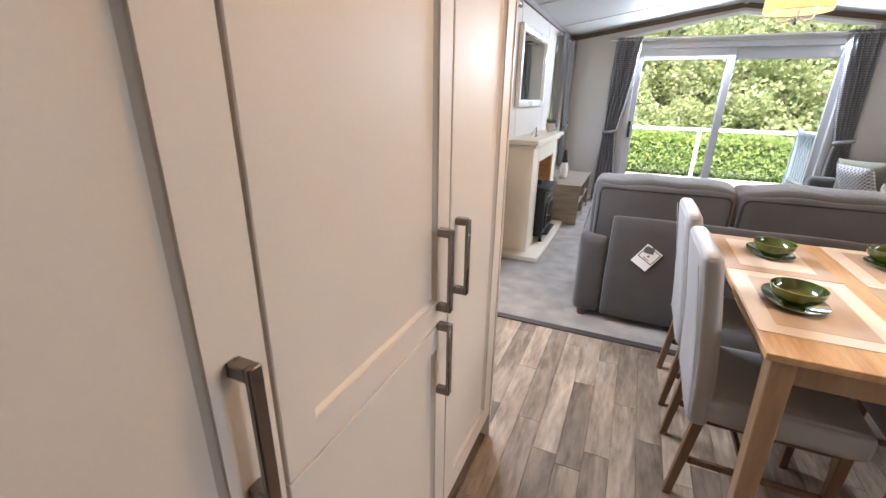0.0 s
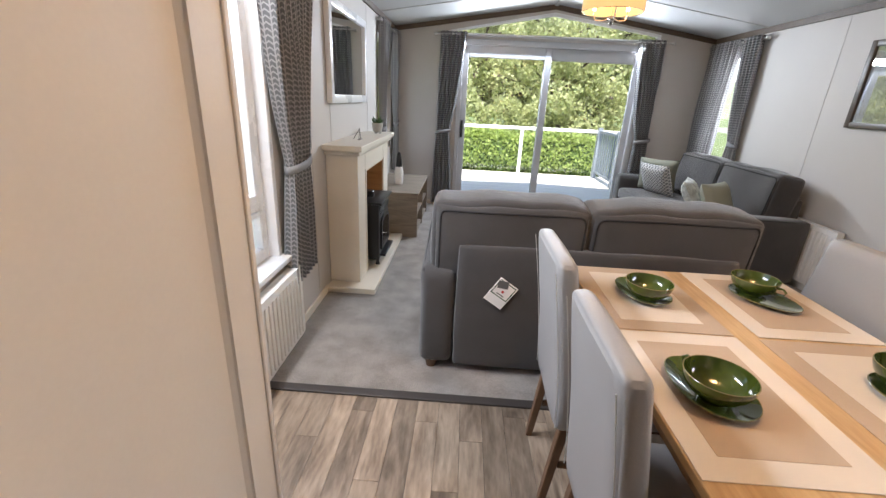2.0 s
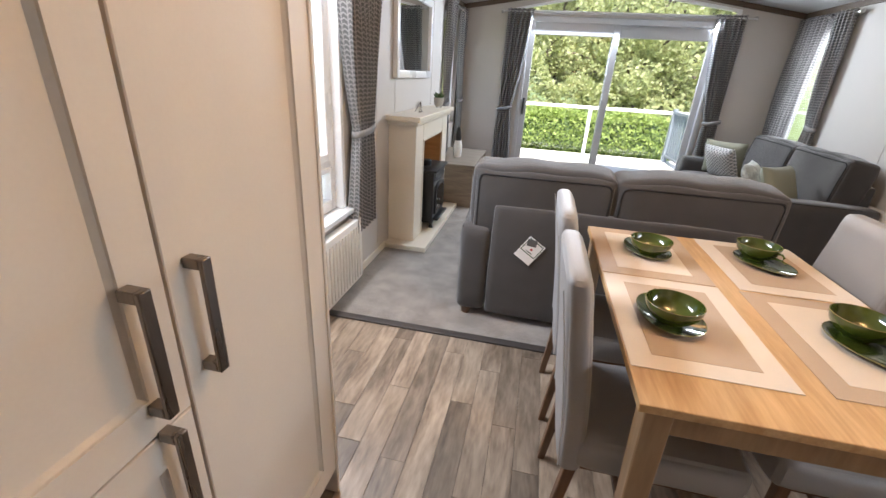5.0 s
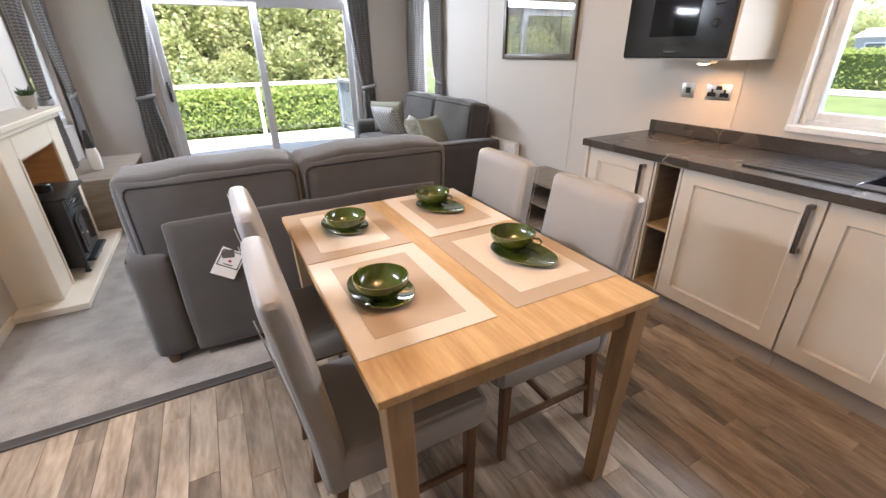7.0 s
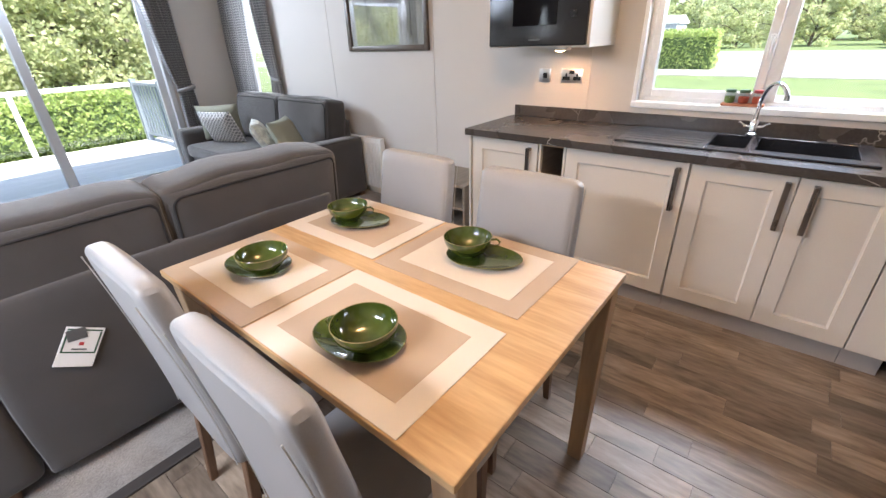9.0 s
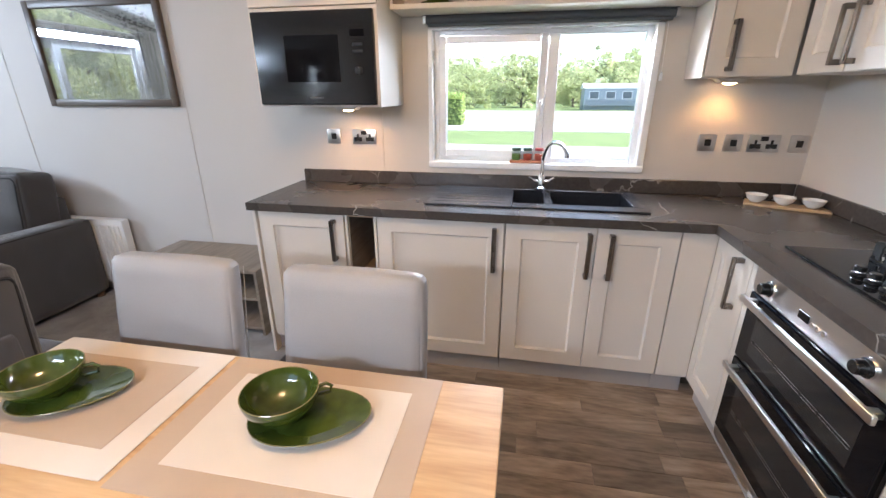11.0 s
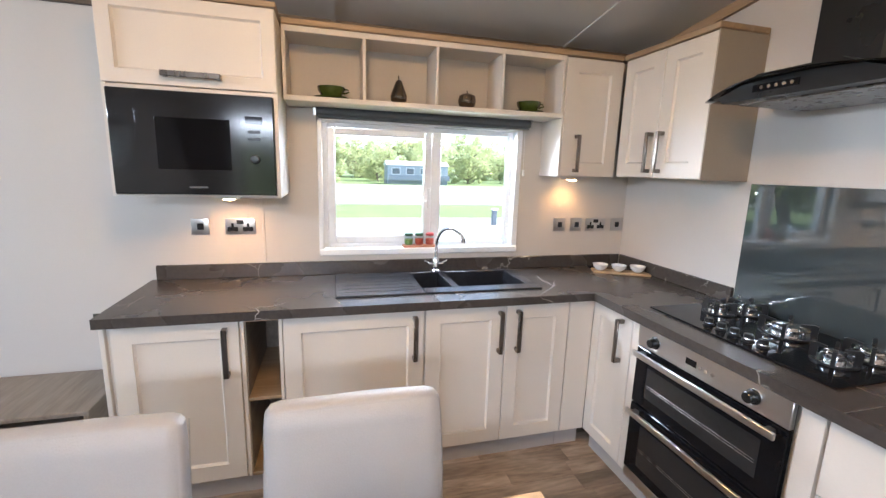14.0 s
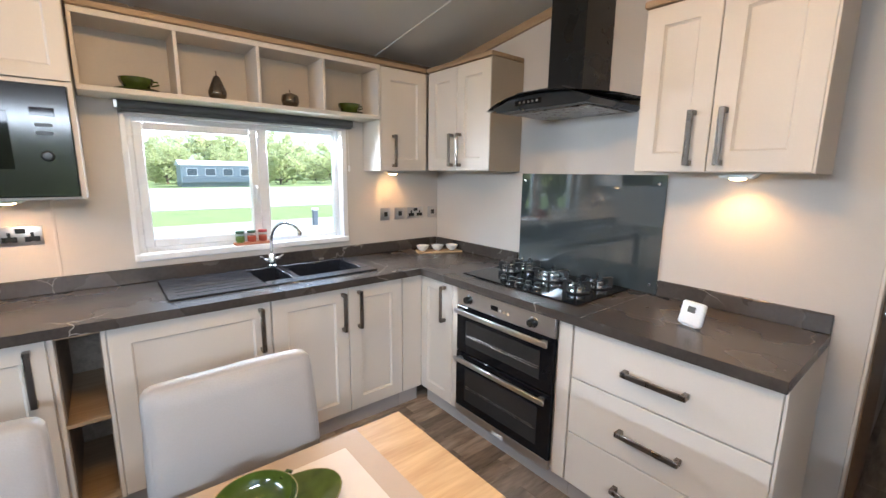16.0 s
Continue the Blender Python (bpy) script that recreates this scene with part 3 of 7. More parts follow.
# kitchen window, recessed in a white lining
kw = window_unit("window_1", 'y', XR + 0.055, KWIN[0], KWIN[1], KWIN[2], KWIN[3], "white plastic kitchen window with an opening sash",
                 [(1.225, 1.83, 1.09, 1.75, 0.045), (0.735, 1.165, 1.095, 1.745, 0.0)], 0.035, 0.045)
part("mullion", B(XR + 0.055, XR + 0.1, 1.165, 1.225, KWIN[2] + 0.03, KWIN[3] - 0.03, 0.005), UPVC, kw)
part("window_lining", join(B(XR - 0.012, XR + 0.056, KWIN[0] - 0.03, KWIN[0] + 0.006, 1.03, 1.80, 0.004), B(XR - 0.012, XR + 0.056, KWIN[1] - 0.006, KWIN[1] + 0.02, 1.03, 1.80, 0.004),
                           B(XR - 0.012, XR + 0.056, KWIN[0] - 0.03, KWIN[1] + 0.02, 1.772, 1.80, 0.004)), UPVC, kw)
part("window_sill", B(XR - 0.02, XR + 0.056, KWIN[0] - 0.03, KWIN[1] + 0.02, 1.03, 1.068, 0.006), UPVC, kw)
part("window_catch", join(B(XR + 0.025, XR + 0.05, 1.235, 1.257, 1.38, 1.42), B(XR + 0.018, XR + 0.03, 1.24, 1.254, 1.30, 1.41, 0.004)), UPVC, kw)
# side window by the sofa
rw = window_unit("window_2", 'y', XR + 0.05, *RWIN, "tall narrow white window with bright daylight", [(RWIN[0] + 0.05, RWIN[1] - 0.05, RWIN[2] + 0.05, RWIN[3] - 0.05, 0.03)], 0.05, 0.045)
# window beside the tall cupboards
lw = window_unit("window_3", 'y', XL - 0.10, *LWIN, "large white window with a low fixed light", [(LWIN[0] + 0.05, LWIN[1] - 0.06, 0.90, LWIN[3] - 0.05, 0.05), (LWIN[0] + 0.05, LWIN[1] - 0.06, 0.625, 0.86, 0.03)], 0.06, 0.05, -1)
part("transom", B(XL - 0.10, XL - 0.05, LWIN[0] + 0.06, LWIN[1] - 0.06, 0.855, 0.905, 0.005), UPVC, lw)
part("window_sill", B(XL - 0.06, XL + 0.06, LWIN[0] - 0.03, LWIN[1] + 0.06, 0.545, 0.578, 0.008, 2), UPVC, lw)
part("window_lining", join(B(XL - 0.06, XL + 0.008, LWIN[1] - 0.008, LWIN[1] + 0.03, 0.578, 2.10, 0.004), B(XL - 0.06, XL + 0.008, LWIN[0] - 0.03, LWIN[0] + 0.008, 0.578, 2.10, 0.004),
                           B(XL - 0.06, XL + 0.008, LWIN[0] - 0.03, LWIN[1] + 0.03, 2.07, 2.10, 0.004)), UPVC, lw)
lw2 = window_unit("window_4", 'y', XL - 0.10, *LWIN2, "narrow white side window behind curtains", [(LWIN2[0] + 0.05, LWIN2[1] - 0.05, LWIN2[2] + 0.05, LWIN2[3] - 0.05, 0.03)], 0.05, 0.05, -1)


def patio_doors():
    t = tagged(new("door_1"), "white sliding patio doors with two large panes", "patio door", kind="structure")
    x0, x1, z1 = DOOR[0], DOOR[1], DOOR[3]
    y0, y1 = YP - 0.012, YP + 0.085
    part("door_frame", join(B(x0, x0 + 0.06, y0, y1, 0, z1, 0.005), B(x1 - 0.06, x1, y0, y1, 0, z1, 0.005), B(x0 + 0.06, x1 - 0.06, y0, y1, z1 - 0.075, z1, 0.005), B(x0 + 0.06, x1 - 0.06, y0, y1, -0.02, 0.04, 0.005)), DOORFRAME, t)
    for nm, a, b, yy in (("door_leaf", x0 + 0.05, 1.035, YP + 0.005), ("door_leaf", 0.945, x1 - 0.05, YP + 0.042)):
        leaf = part(nm, join(B(a, a + 0.085, yy, yy + 0.036, 0.035, 2.10, 0.006), B(b - 0.085, b, yy, yy + 0.036, 0.035, 2.10, 0.006),
                             B(a + 0.085, b - 0.085, yy, yy + 0.036, 1.955, 2.10, 0.006), B(a + 0.085, b - 0.085, yy, yy + 0.036, 0.035, 0.13, 0.006)), DOORFRAME, t)
        g = part("pane", B(a + 0.08, b - 0.08, yy + 0.012, yy + 0.02, 0.125, 1.96, 0), WINGLASS, leaf)
        g.visible_shadow = False
    part("door_handle", join(B(x0 + 0.075, x0 + 0.105, YP - 0.02, YP + 0.006, 0.95, 1.17, 0.006), B(x0 + 0.08, x0 + 0.10, YP - 0.05, YP - 0.018, 0.97, 1.15, 0.008)), BLACKPLASTIC, t)
    return t


patio_doors()


def gable_light():
    t = tagged(new("window_5"), "white framed gable light under the pitched roof", "window", kind="structure")
    gx0, gx1, lo = -0.30, 2.34, 2.215
    out = [(gx0, lo), (gx1, lo), (gx1, lo + 0.085), (RIDGE, 2.50), (gx0, lo + 0.04)]
    inn = [(gx0 + 0.10, lo + 0.02), (gx1 - 0.045, lo + 0.02), (gx1 - 0.045, lo + 0.062), (RIDGE, 2.462), (gx0 + 0.10, lo + 0.035)]
    bms = []
    for i in range(5):
        j = (i + 1) % 5
        bms.append(prism([out[i], out[j], inn[j], inn[i]], 'y', YP - 0.008, YP + 0.06))
    part("window_frame", join(*bms), UPVC, t)
    g = part("pane", prism(inn, 'y', YP + 0.02, YP + 0.026), WINGLASS, t)
    g.visible_shadow = False


gable_light()


def corridor_door():
    t = tagged(new("door_2"), "brown veneered corridor door in a cream frame, shut", "door", kind="structure")
    part("door_frame", join(B(0.487, 0.50, -0.20, YH - 0.0, 0, 2.06, 0.003), B(0.487, 0.50, -1.03, -0.96, 0, 2.06, 0.003), B(0.487, 0.50, -1.03, -0.12, 2.0, 2.06, 0.003)), CREAM, t)
    leaf = part("door_leaf", B(0.483, 0.499, -0.96, -0.20, 0.008, 2.0, 0.003), BROWNDOOR, t)
    part("door_handle", join(lathe([(0, 0.0), (0.025, 0), (0.025, 0.01), (0, 0.01)], 16), B(-0.008, 0.008, -0.1, 0.008, 0.035, 0.05, 0.004)), CHROME, leaf).matrix_local = pose(0.483, -0.28, 1.0, 0, -90, 0)


corridor_door()

# ---- kitchen ----


def door_front(w, h, t=0.019, stile=0.105, plain=False):
    """A shaker door in the local x-z plane, its face towards -y at y = 0."""
    bm = bmesh.new()
    bmesh.ops.create_cube(bm, size=1)
    for v in bm.verts:
        v.co = Vector((w / 2 + v.co.x * w, t / 2 + v.co.y * t, h / 2 + v.co.z * h))
    bm.faces.ensure_lookup_table()
    front = [f for f in bm.faces if f.normal.y < -0.9]
    if not plain:
        bmesh.ops.inset_region(bm, faces=front, thickness=stile, depth=0)
        bmesh.ops.inset_region(bm, faces=front, thickness=0.0012, depth=-0.005)
        bmesh.ops.inset_region(bm, faces=front, thickness=0.010, depth=-0.008)
    edges = [e for e in bm.edges if all(abs(v.co.y) < 1e-5 and (abs(v.co.x) < 1e-5 or abs(v.co.x - w) < 1e-5 or abs(v.co.z) < 1e-5 or abs(v.co.z - h) < 1e-5) for v in e.verts)]
    bmesh.ops.bevel(bm, geom=edges, offset=0.002, segments=1, affect='EDGES')
    return bm


def bow_handle(length, vertical=True):
    """A flat-barred bow handle standing off a face at y = 0, centred on the origin."""
    h = length / 2
    bm = join(B(-h, h, -0.040, -0.030, -0.011, 0.011, 0.002), B(-h, -h + 0.02, -0.032, 0.0, -0.011, 0.011, 0.002), B(h - 0.02, h, -0.032, 0.0, -0.011, 0.011, 0.002))
    if vertical:
        moved(bm, pose(0, 0, 0, 0, 90, 0))
    return bm


def add_door(unit, x, z, w, h, hx=None, hz=None, hl=0.22, vertical=True, name="door", plain=False, stile=0.105):
    d = part(name, moved(door_front(w, h, stile=stile, plain=plain), pose(x, 0, z)), CREAM, unit, smooth=False)
    if hx is not None:
        part("handle", moved(bow_handle(hl, vertical), pose(hx, 0, hz)), PEWTER, d, "brushed pewter bow handle")
    return d


def cabinet(label, at, rz, w, depth, z0, z1, category="cabinet", name="base_cabinet", group="", foot=0.0, body_top=None):
    t = thing(name, label, category, at, rz, group)
    part("body", B(0, w, 0.02, depth, z0, body_top or z1, 0.001), CREAM, t, smooth=False)
    if foot:
        part("plinth", B(0, w, 0.05, 0.065, 0.0, z0, 0.001), PLINTH, t, "grey plinth board", smooth=False)
    return t


XF, YF = 2.45, 0.46            # door faces of the two runs
GB = "kitchen base units"
E_RZ, S_RZ, W_RZ = -90, 180, 90


def east_unit(label, y_left, w, **k):
    return cabinet(label, (XF, y_left, 0), E_RZ, w, XR - XF - 0.002, 0.115, 0.878, group=GB, foot=0.1, **k)


u = east_unit("cream shaker base unit at the end of the worktop", 2.70, 0.50)
part("end_panel", B(-0.019, -0.001, 0.0, XR - XF - 0.002, 0.0, 0.878, 0.002), CREAM, u, smooth=False)
add_door(u, 0.018, 0.118, 0.474, 0.752, 0.44, 0.735)


def niche_unit():
    t = thing("wine_rack_unit", "open narrow shelf unit of cream and oak board between base units", "shelf unit", (XF, 2.20, 0), E_RZ, GB)
    w, d = 0.168, XR - XF - 0.002
    part("side_panel", B(0.0, 0.014, 0.0, d, 0.115, 0.878, 0.001), CREAM, t, smooth=False)
    part("side_panel", B(w - 0.014, w, 0.0, d, 0.115, 0.878, 0.001), CREAM, t, smooth=False)
    for z in (0.115, 0.49, 0.862):
        part("shelf", B(0.014, w - 0.014, 0.002, d - 0.02, z, z + 0.016, 0.001), OAKTRIM, t, "pale oak shelf", smooth=False)
    part("back", B(0.014, w - 0.014, d - 0.022, d - 0.012, 0.131, 0.862, 0.001), GREYOAK, t, "dark oak back board", smooth=False)
    for x in (0.0142, w - 0.0182):
        part("lining", B(x, x + 0.004, 0.018, d - 0.022, 0.1315, 0.4895, 0), GREYOAK, t, "brown oak lining", smooth=False)
        part("lining", B(x, x + 0.004, 0.018, d - 0.022, 0.5065, 0.8615, 0), GREYOAK, t, "brown oak lining", smooth=False)
    part("plinth", B(0, w, 0.05, 0.065, 0, 0.115, 0.001), PLINTH, t, smooth=False)


niche_unit()
u = east_unit("wide cream shaker unit with pewter handle", 2.032, 0.644)
add_door(u, 0.004, 0.118, 0.636, 0.752, 0.595, 0.735)
u = east_unit("cream shaker sink unit with two doors", 1.386, 0.78, body_top=0.70)
part("top_rail", B(0, 0.78, 0.02, 0.04, 0.70, 0.878, 0.001), CREAM, u, smooth=False)
add_door(u, 0.003, 0.118, 0.414, 0.752, 0.385, 0.735)
add_door(u, 0.421, 0.118, 0.355, 0.752, 0.483, 0.735)
u = east_unit("plain cream corner filler beside sink unit", 0.604, 0.143, name="corner_filler")
part("filler_panel", B(0.0, 0.143, 0.0, 0.02, 0.118, 0.87, 0.001), CREAM, u, smooth=False)


def south_unit(label, x_left, w, **k):
    return cabinet(label, (x_left, YF, 0), S_RZ, w, YF - YH - 0.002, 0.115, 0.878, group=GB, foot=0.1, **k)


u = south_unit("narrow cream shaker corner unit", 2.448, 0.305)
add_door(u, -0.0015, 0.118, 0.3015, 0.752, 0.235, 0.74, stile=0.085)
u = south_unit("cream oven housing in the base run", 2.143, 0.80, name="oven_housing")
part("side_panel", B(0.0, 0.05, 0.0, 0.02, 0.118, 0.872, 0.001), CREAM, u, smooth=False)
part("side_panel", B(0.735, 0.80, 0.0, 0.02, 0.118, 0.872, 0.001), CREAM, u, smooth=False)
u = south_unit("cream three drawer unit with pewter handles", 1.341, 0.733, category="drawer unit", name="drawer_unit")
for z, h in ((0.632, 0.238), (0.372, 0.254), (0.118, 0.248)):
    add_door(u, 0.008, z, 0.722, h, 0.36, z + h / 2 - (0.005 if z > 0.5 else 0.01), 0.24, False, "drawer", True)
part("end_panel", B(0.7332, 0.742, 0.0, 0.56, 0.0, 0.878, 0.001), CREAM, u, smooth=False)


def oven():
    t = thing("oven", "built-under black glass double oven with steel trim", "oven", (2.085, YF, 0), S_RZ)
    w = 0.665
    part("body", B(0.01, w - 0.01, 0.004, 0.5, 0.15, 0.87, 0.002), BLACKIRON, t, smooth=False)
    part("control_panel", B(0, w, -0.016, 0.004, 0.778, 0.874, 0.003), STEEL, t, "brushed steel control panel")
    part("display", B(0.265, 0.315, -0.0185, -0.0155, 0.812, 0.838, 0.001), BLACKGLASS, t, smooth=False)
    for x in (0.335, 0.362, 0.389):
        part("button", moved(lathe([(0, 0), (0.007, 0), (0.007, 0.006), (0, 0.006)], 12), pose(x, -0.016, 0.822, 90, 0, 0)), CHROME, t)
    for x in (0.105, 0.545):
        part("knob", moved(lathe([(0, 0), (0.026, 0), (0.026, 0.006), (0.021, 0.01), (0.019, 0.032), (0.016, 0.035), (0, 0.035)], 20), pose(x, -0.016, 0.826, 90, 0, 0)), BLACKPLASTIC, t, "black knob with chrome ring")
        part("knob_ring", moved(lathe([(0.0265, 0), (0.0285, 0), (0.0285, 0.006), (0.0265, 0.006)], 20), pose(x, -0.016, 0.826, 90, 0, 0)), CHROME, t)
    for z0, z1, hz in ((0.505, 0.772, 0.752), (0.165, 0.498, 0.470)):
        d = part("oven_door", B(0, w, -0.016, 0.003, z0, z1, 0.003), BLACKGLASS, t, "black glass door", smooth=False)
        part("handle", join(B(0.016, w - 0.016, -0.056, -0.043, hz - 0.014, hz + 0.012, 0.002), B(0.035, 0.06, -0.044, -0.015, hz - 0.01, hz + 0.008, 0.002), B(w - 0.06, w - 0.035, -0.044, -0.015, hz - 0.01, hz + 0.008, 0.002)), STEEL, d, "steel bar handle")
        part("door_window", B(0.075, w - 0.075, -0.0168, -0.0155, z0 + 0.05, hz - 0.055, 0.0005), OVENSMOKE, d, "smoked glass window", smooth=False)
        zr = z0 + (z1 - z0) * 0.42
        part("rack", join(*[tube([(0.085, -0.0174, zz), (w - 0.085, -0.0174, zz)], 0.0009, 5) for zz in (zr, zr - 0.010)]), PEWTER, d, "wire shelf behind the glass")
    part("kick_strip", B(0, w, -0.014, 0.003, 0.116, 0.163, 0.002), STEEL, t, "brushed steel strip")
    part("label", B(0.30, 0.38, -0.0152, -0.0138, 0.118, 0.140, 0), PAPER, t, "white paper label")


oven()


def worktop():
    t = thing("worktop", "dark stone-look worktop with fine pale veins", "worktop", (0, 0, 0))
    z0, z1 = 0.879, 0.92
    sx0, sx1, sy0, sy1 = 2.60, 2.965, 0.76, 1.375
    part("slab", prism([(2.415, 2.725), (2.415, 0.49), (0.60, 0.49), (0.60, YH + 0.001), (XR - 0.001, YH + 0.001), (XR - 0.001, sy0), (sx0, sy0), (sx0, sy1), (XR - 0.001, sy1), (XR - 0.001, 2.725)], "z", z0, z1), STONE, t, smooth=False)
    part("slab_back", B(sx1, XR - 0.001, sy0 + 0.0005, sy1 - 0.0005, z0, z1, 0), STONE, t, smooth=False)
    part("upstand", join(B(XR - 0.02, XR - 0.001, YH + 0.02, 2.70, z1, 0.997, 0.003)), STONE, t, smooth=False)
    part("upstand", B(2.155, XR - 0.02, YH + 0.001, YH + 0.02, z1, 0.997, 0.003), STONE, t, smooth=False)
    part("upstand", B(0.60, 1.25, YH + 0.001, YH + 0.02, z1, 0.997, 0.003), STONE, t, smooth=False)
    part("joint_strip", B(1.29, 1.2915, YH + 0.02, 0.489, z1 - 0.001, z1 + 0.0006, 0), STEEL, t, smooth=False)


worktop()


def sink():
    t = thing("sink", "black composite sink with drainer and one and a half bowls", "sink", (0, 0, 0.92))
    x0, x1, y0, y1 = 2.535, 2.985, 0.725, 1.80
    rim = [B(x0, x1, 1.365, y1, 0.0005, 0.010, 0.004), B(x0, 2.625, y0, 1.365, 0.0005, 0.010, 0.004), B(2.945, x1, y0, 1.365, 0.0005, 0.010, 0.004),
           B(2.625, 2.945, y0, 0.785, 0.0005, 0.010, 0.003), B(2.625, 2.945, 1.165, 1.205, 0.0005, 0.010, 0.003)]
    part("deck", join(*rim), SINKBLACK, t)
    part("drainer_ridge", join(*[tube([(x, 1.40, 0.0088), (x, 1.76, 0.0088)], 0.0026, 6) for x in (2.60, 2.66, 2.72, 2.78, 2.84, 2.90)]), SINKBLACK, t)
    for a, b, dz in ((0.785, 1.165, 0.17), (1.205, 1.365, 0.12)):
        bms = [B(2.617, 2.627, a - 0.004, b + 0.004, -dz, 0.004, 0), B(2.943, 2.953, a - 0.004, b + 0.004, -dz, 0.004, 0), B(2.627, 2.943, a - 0.010, a, -dz, 0.004, 0), B(2.627, 2.943, b, b + 0.010, -dz, 0.004, 0), B(2.617, 2.953, a - 0.008, b + 0.008, -dz - 0.01, -dz, 0)]
        part("bowl", join(*bms), SINKBLACK, t, smooth=False)
    part("drain", moved(lathe([(0, 0.004), (0.04, 0.004), (0.042, 0.0), (0.03, -0.001)], 20), pose(2.785, 0.975, -0.168)), CHROME, t)


sink()


def tap():
    t = thing("kitchen_tap", "chrome swan-neck mixer tap behind the sink", "tap", (2.955, 1.215, 0.931))
    part("base", lathe([(0, 0), (0.028, 0), (0.028, 0.012), (0.020, 0.018), (0.020, 0.075), (0.014, 0.085), (0, 0.085)], 20), CHROME, t)
    pts = [(0, 0, 0.07), (0, 0, 0.15)] + [(-0.10 + 0.10 * math.cos(a), -0.06 * (1 - math.cos(a)), 0.15 + 0.125 * math.sin(a)) for a in [math.pi * k / 16 * 0.8 for k in range(1, 17)]]
    part("spout", tube(pts, 0.0105, 10), CHROME, t)
    part("nozzle", moved(lathe([(0, 0), (0.013, 0), (0.013, 0.024), (0, 0.024)], 14), pose(pts[-1][0], pts[-1][1], pts[-1][2] - 0.018)), CHROME, t)
    for s in (-1, 1):
        part("lever", join(moved(tube([(0, 0, 0), (0, s * 0.045, 0.004)], 0.009, 10), pose(0, 0, 0.045)), moved(tube([(0, s * 0.04, 0), (-0.01, s * 0.068, 0.02)], 0.006, 8), pose(0, 0, 0.05))), CHROME, t)


tap()


def splashback():
    t = thing("splashback", "dark grey-green glass splashback behind the hob", "splashback", (0, 0, 0))
    part("sheet", B(1.257, 2.148, YH + 0.001, YH + 0.009, 0.921, 1.508, 0.001), SPLASH, t, smooth=False)
    for x in (1.29, 2.115):
        for z in (0.965, 1.465):
            part("screw_cap", moved(lathe([(0, 0), (0.008, 0), (0.007, 0.004), (0, 0.005)], 12), pose(x, YH + 0.009, z, -90, 0, 0)), CHROME, t)


splashback()


def hob():
    t = thing("gas_hob", "five-burner gas hob on black glass", "hob", (0, 0, 0.921))
    part("glass_plate", B(1.385, 2.155, -0.09, 0.372, 0.0, 0.008, 0.003, 2), BLACKGLASS, t, smooth=False)
    for x, y, r in ((2.02, 0.115, 0.036), (1.99, -0.012, 0.044), (1.755, 0.07, 0.062), (1.52, 0.175, 0.036), (1.51, 0.01, 0.046)):
        b = part("burner", moved(lathe([(0, 0.008), (r + 0.02, 0.008), (r + 0.018, 0.014), (r * 0.9, 0.016), (r * 0.9, 0.026), (r * 1.05, 0.028), (r * 1.05, 0.036), (r * 0.9, 0.039), (0, 0.040)], 24), pose(x, y, 0)), CHROME, t, "chrome burner ring")
        part("burner_cap", moved(lathe([(0, 0.040), (r * 0.82, 0.040), (r * 0.84, 0.046), (r * 0.7, 0.049), (0, 0.050)], 24), pose(x, y, 0)), CHROME, b)
        R = r + 0.026
        for k in range(4):
            m = pose(x, y, 0, 0, 0, math.degrees(math.pi / 2 * k + 0.5))
            fin = prism([(r * 0.62, 0.052), (R - 0.016, 0.050), (R - 0.016, 0.008), (R + 0.006, 0.008), (R + 0.006, 0.062), (R - 0.006, 0.066), (r * 0.62, 0.058)], 'y', -0.006, 0.006)
            part("pan_support", moved(fin, m), BLACKIRON, b, "black cast iron pan support", smooth=False)
        part("trivet_ring", moved(lathe([(R - 0.006, 0.008), (R + 0.004, 0.008), (R + 0.004, 0.014), (R - 0.006, 0.014), (R - 0.006, 0.008)], 24), pose(x, y, 0)), BLACKIRON, b)
    for k in range(5):
        kn = part("knob", moved(lathe([(0, 0.008), (0.021, 0.008), (0.021, 0.013), (0.017, 0.016), (0.016, 0.034), (0.013, 0.037), (0, 0.037)], 18), pose(1.90 - 0.058 * k, 0.30, 0)), BLACKPLASTIC, t, "black control knob")
        part("knob_ring", moved(lathe([(0.0165, 0.016), (0.0175, 0.018), (0.0165, 0.022)], 18), pose(1.90 - 0.058 * k, 0.30, 0)), CHROME, kn)


hob()


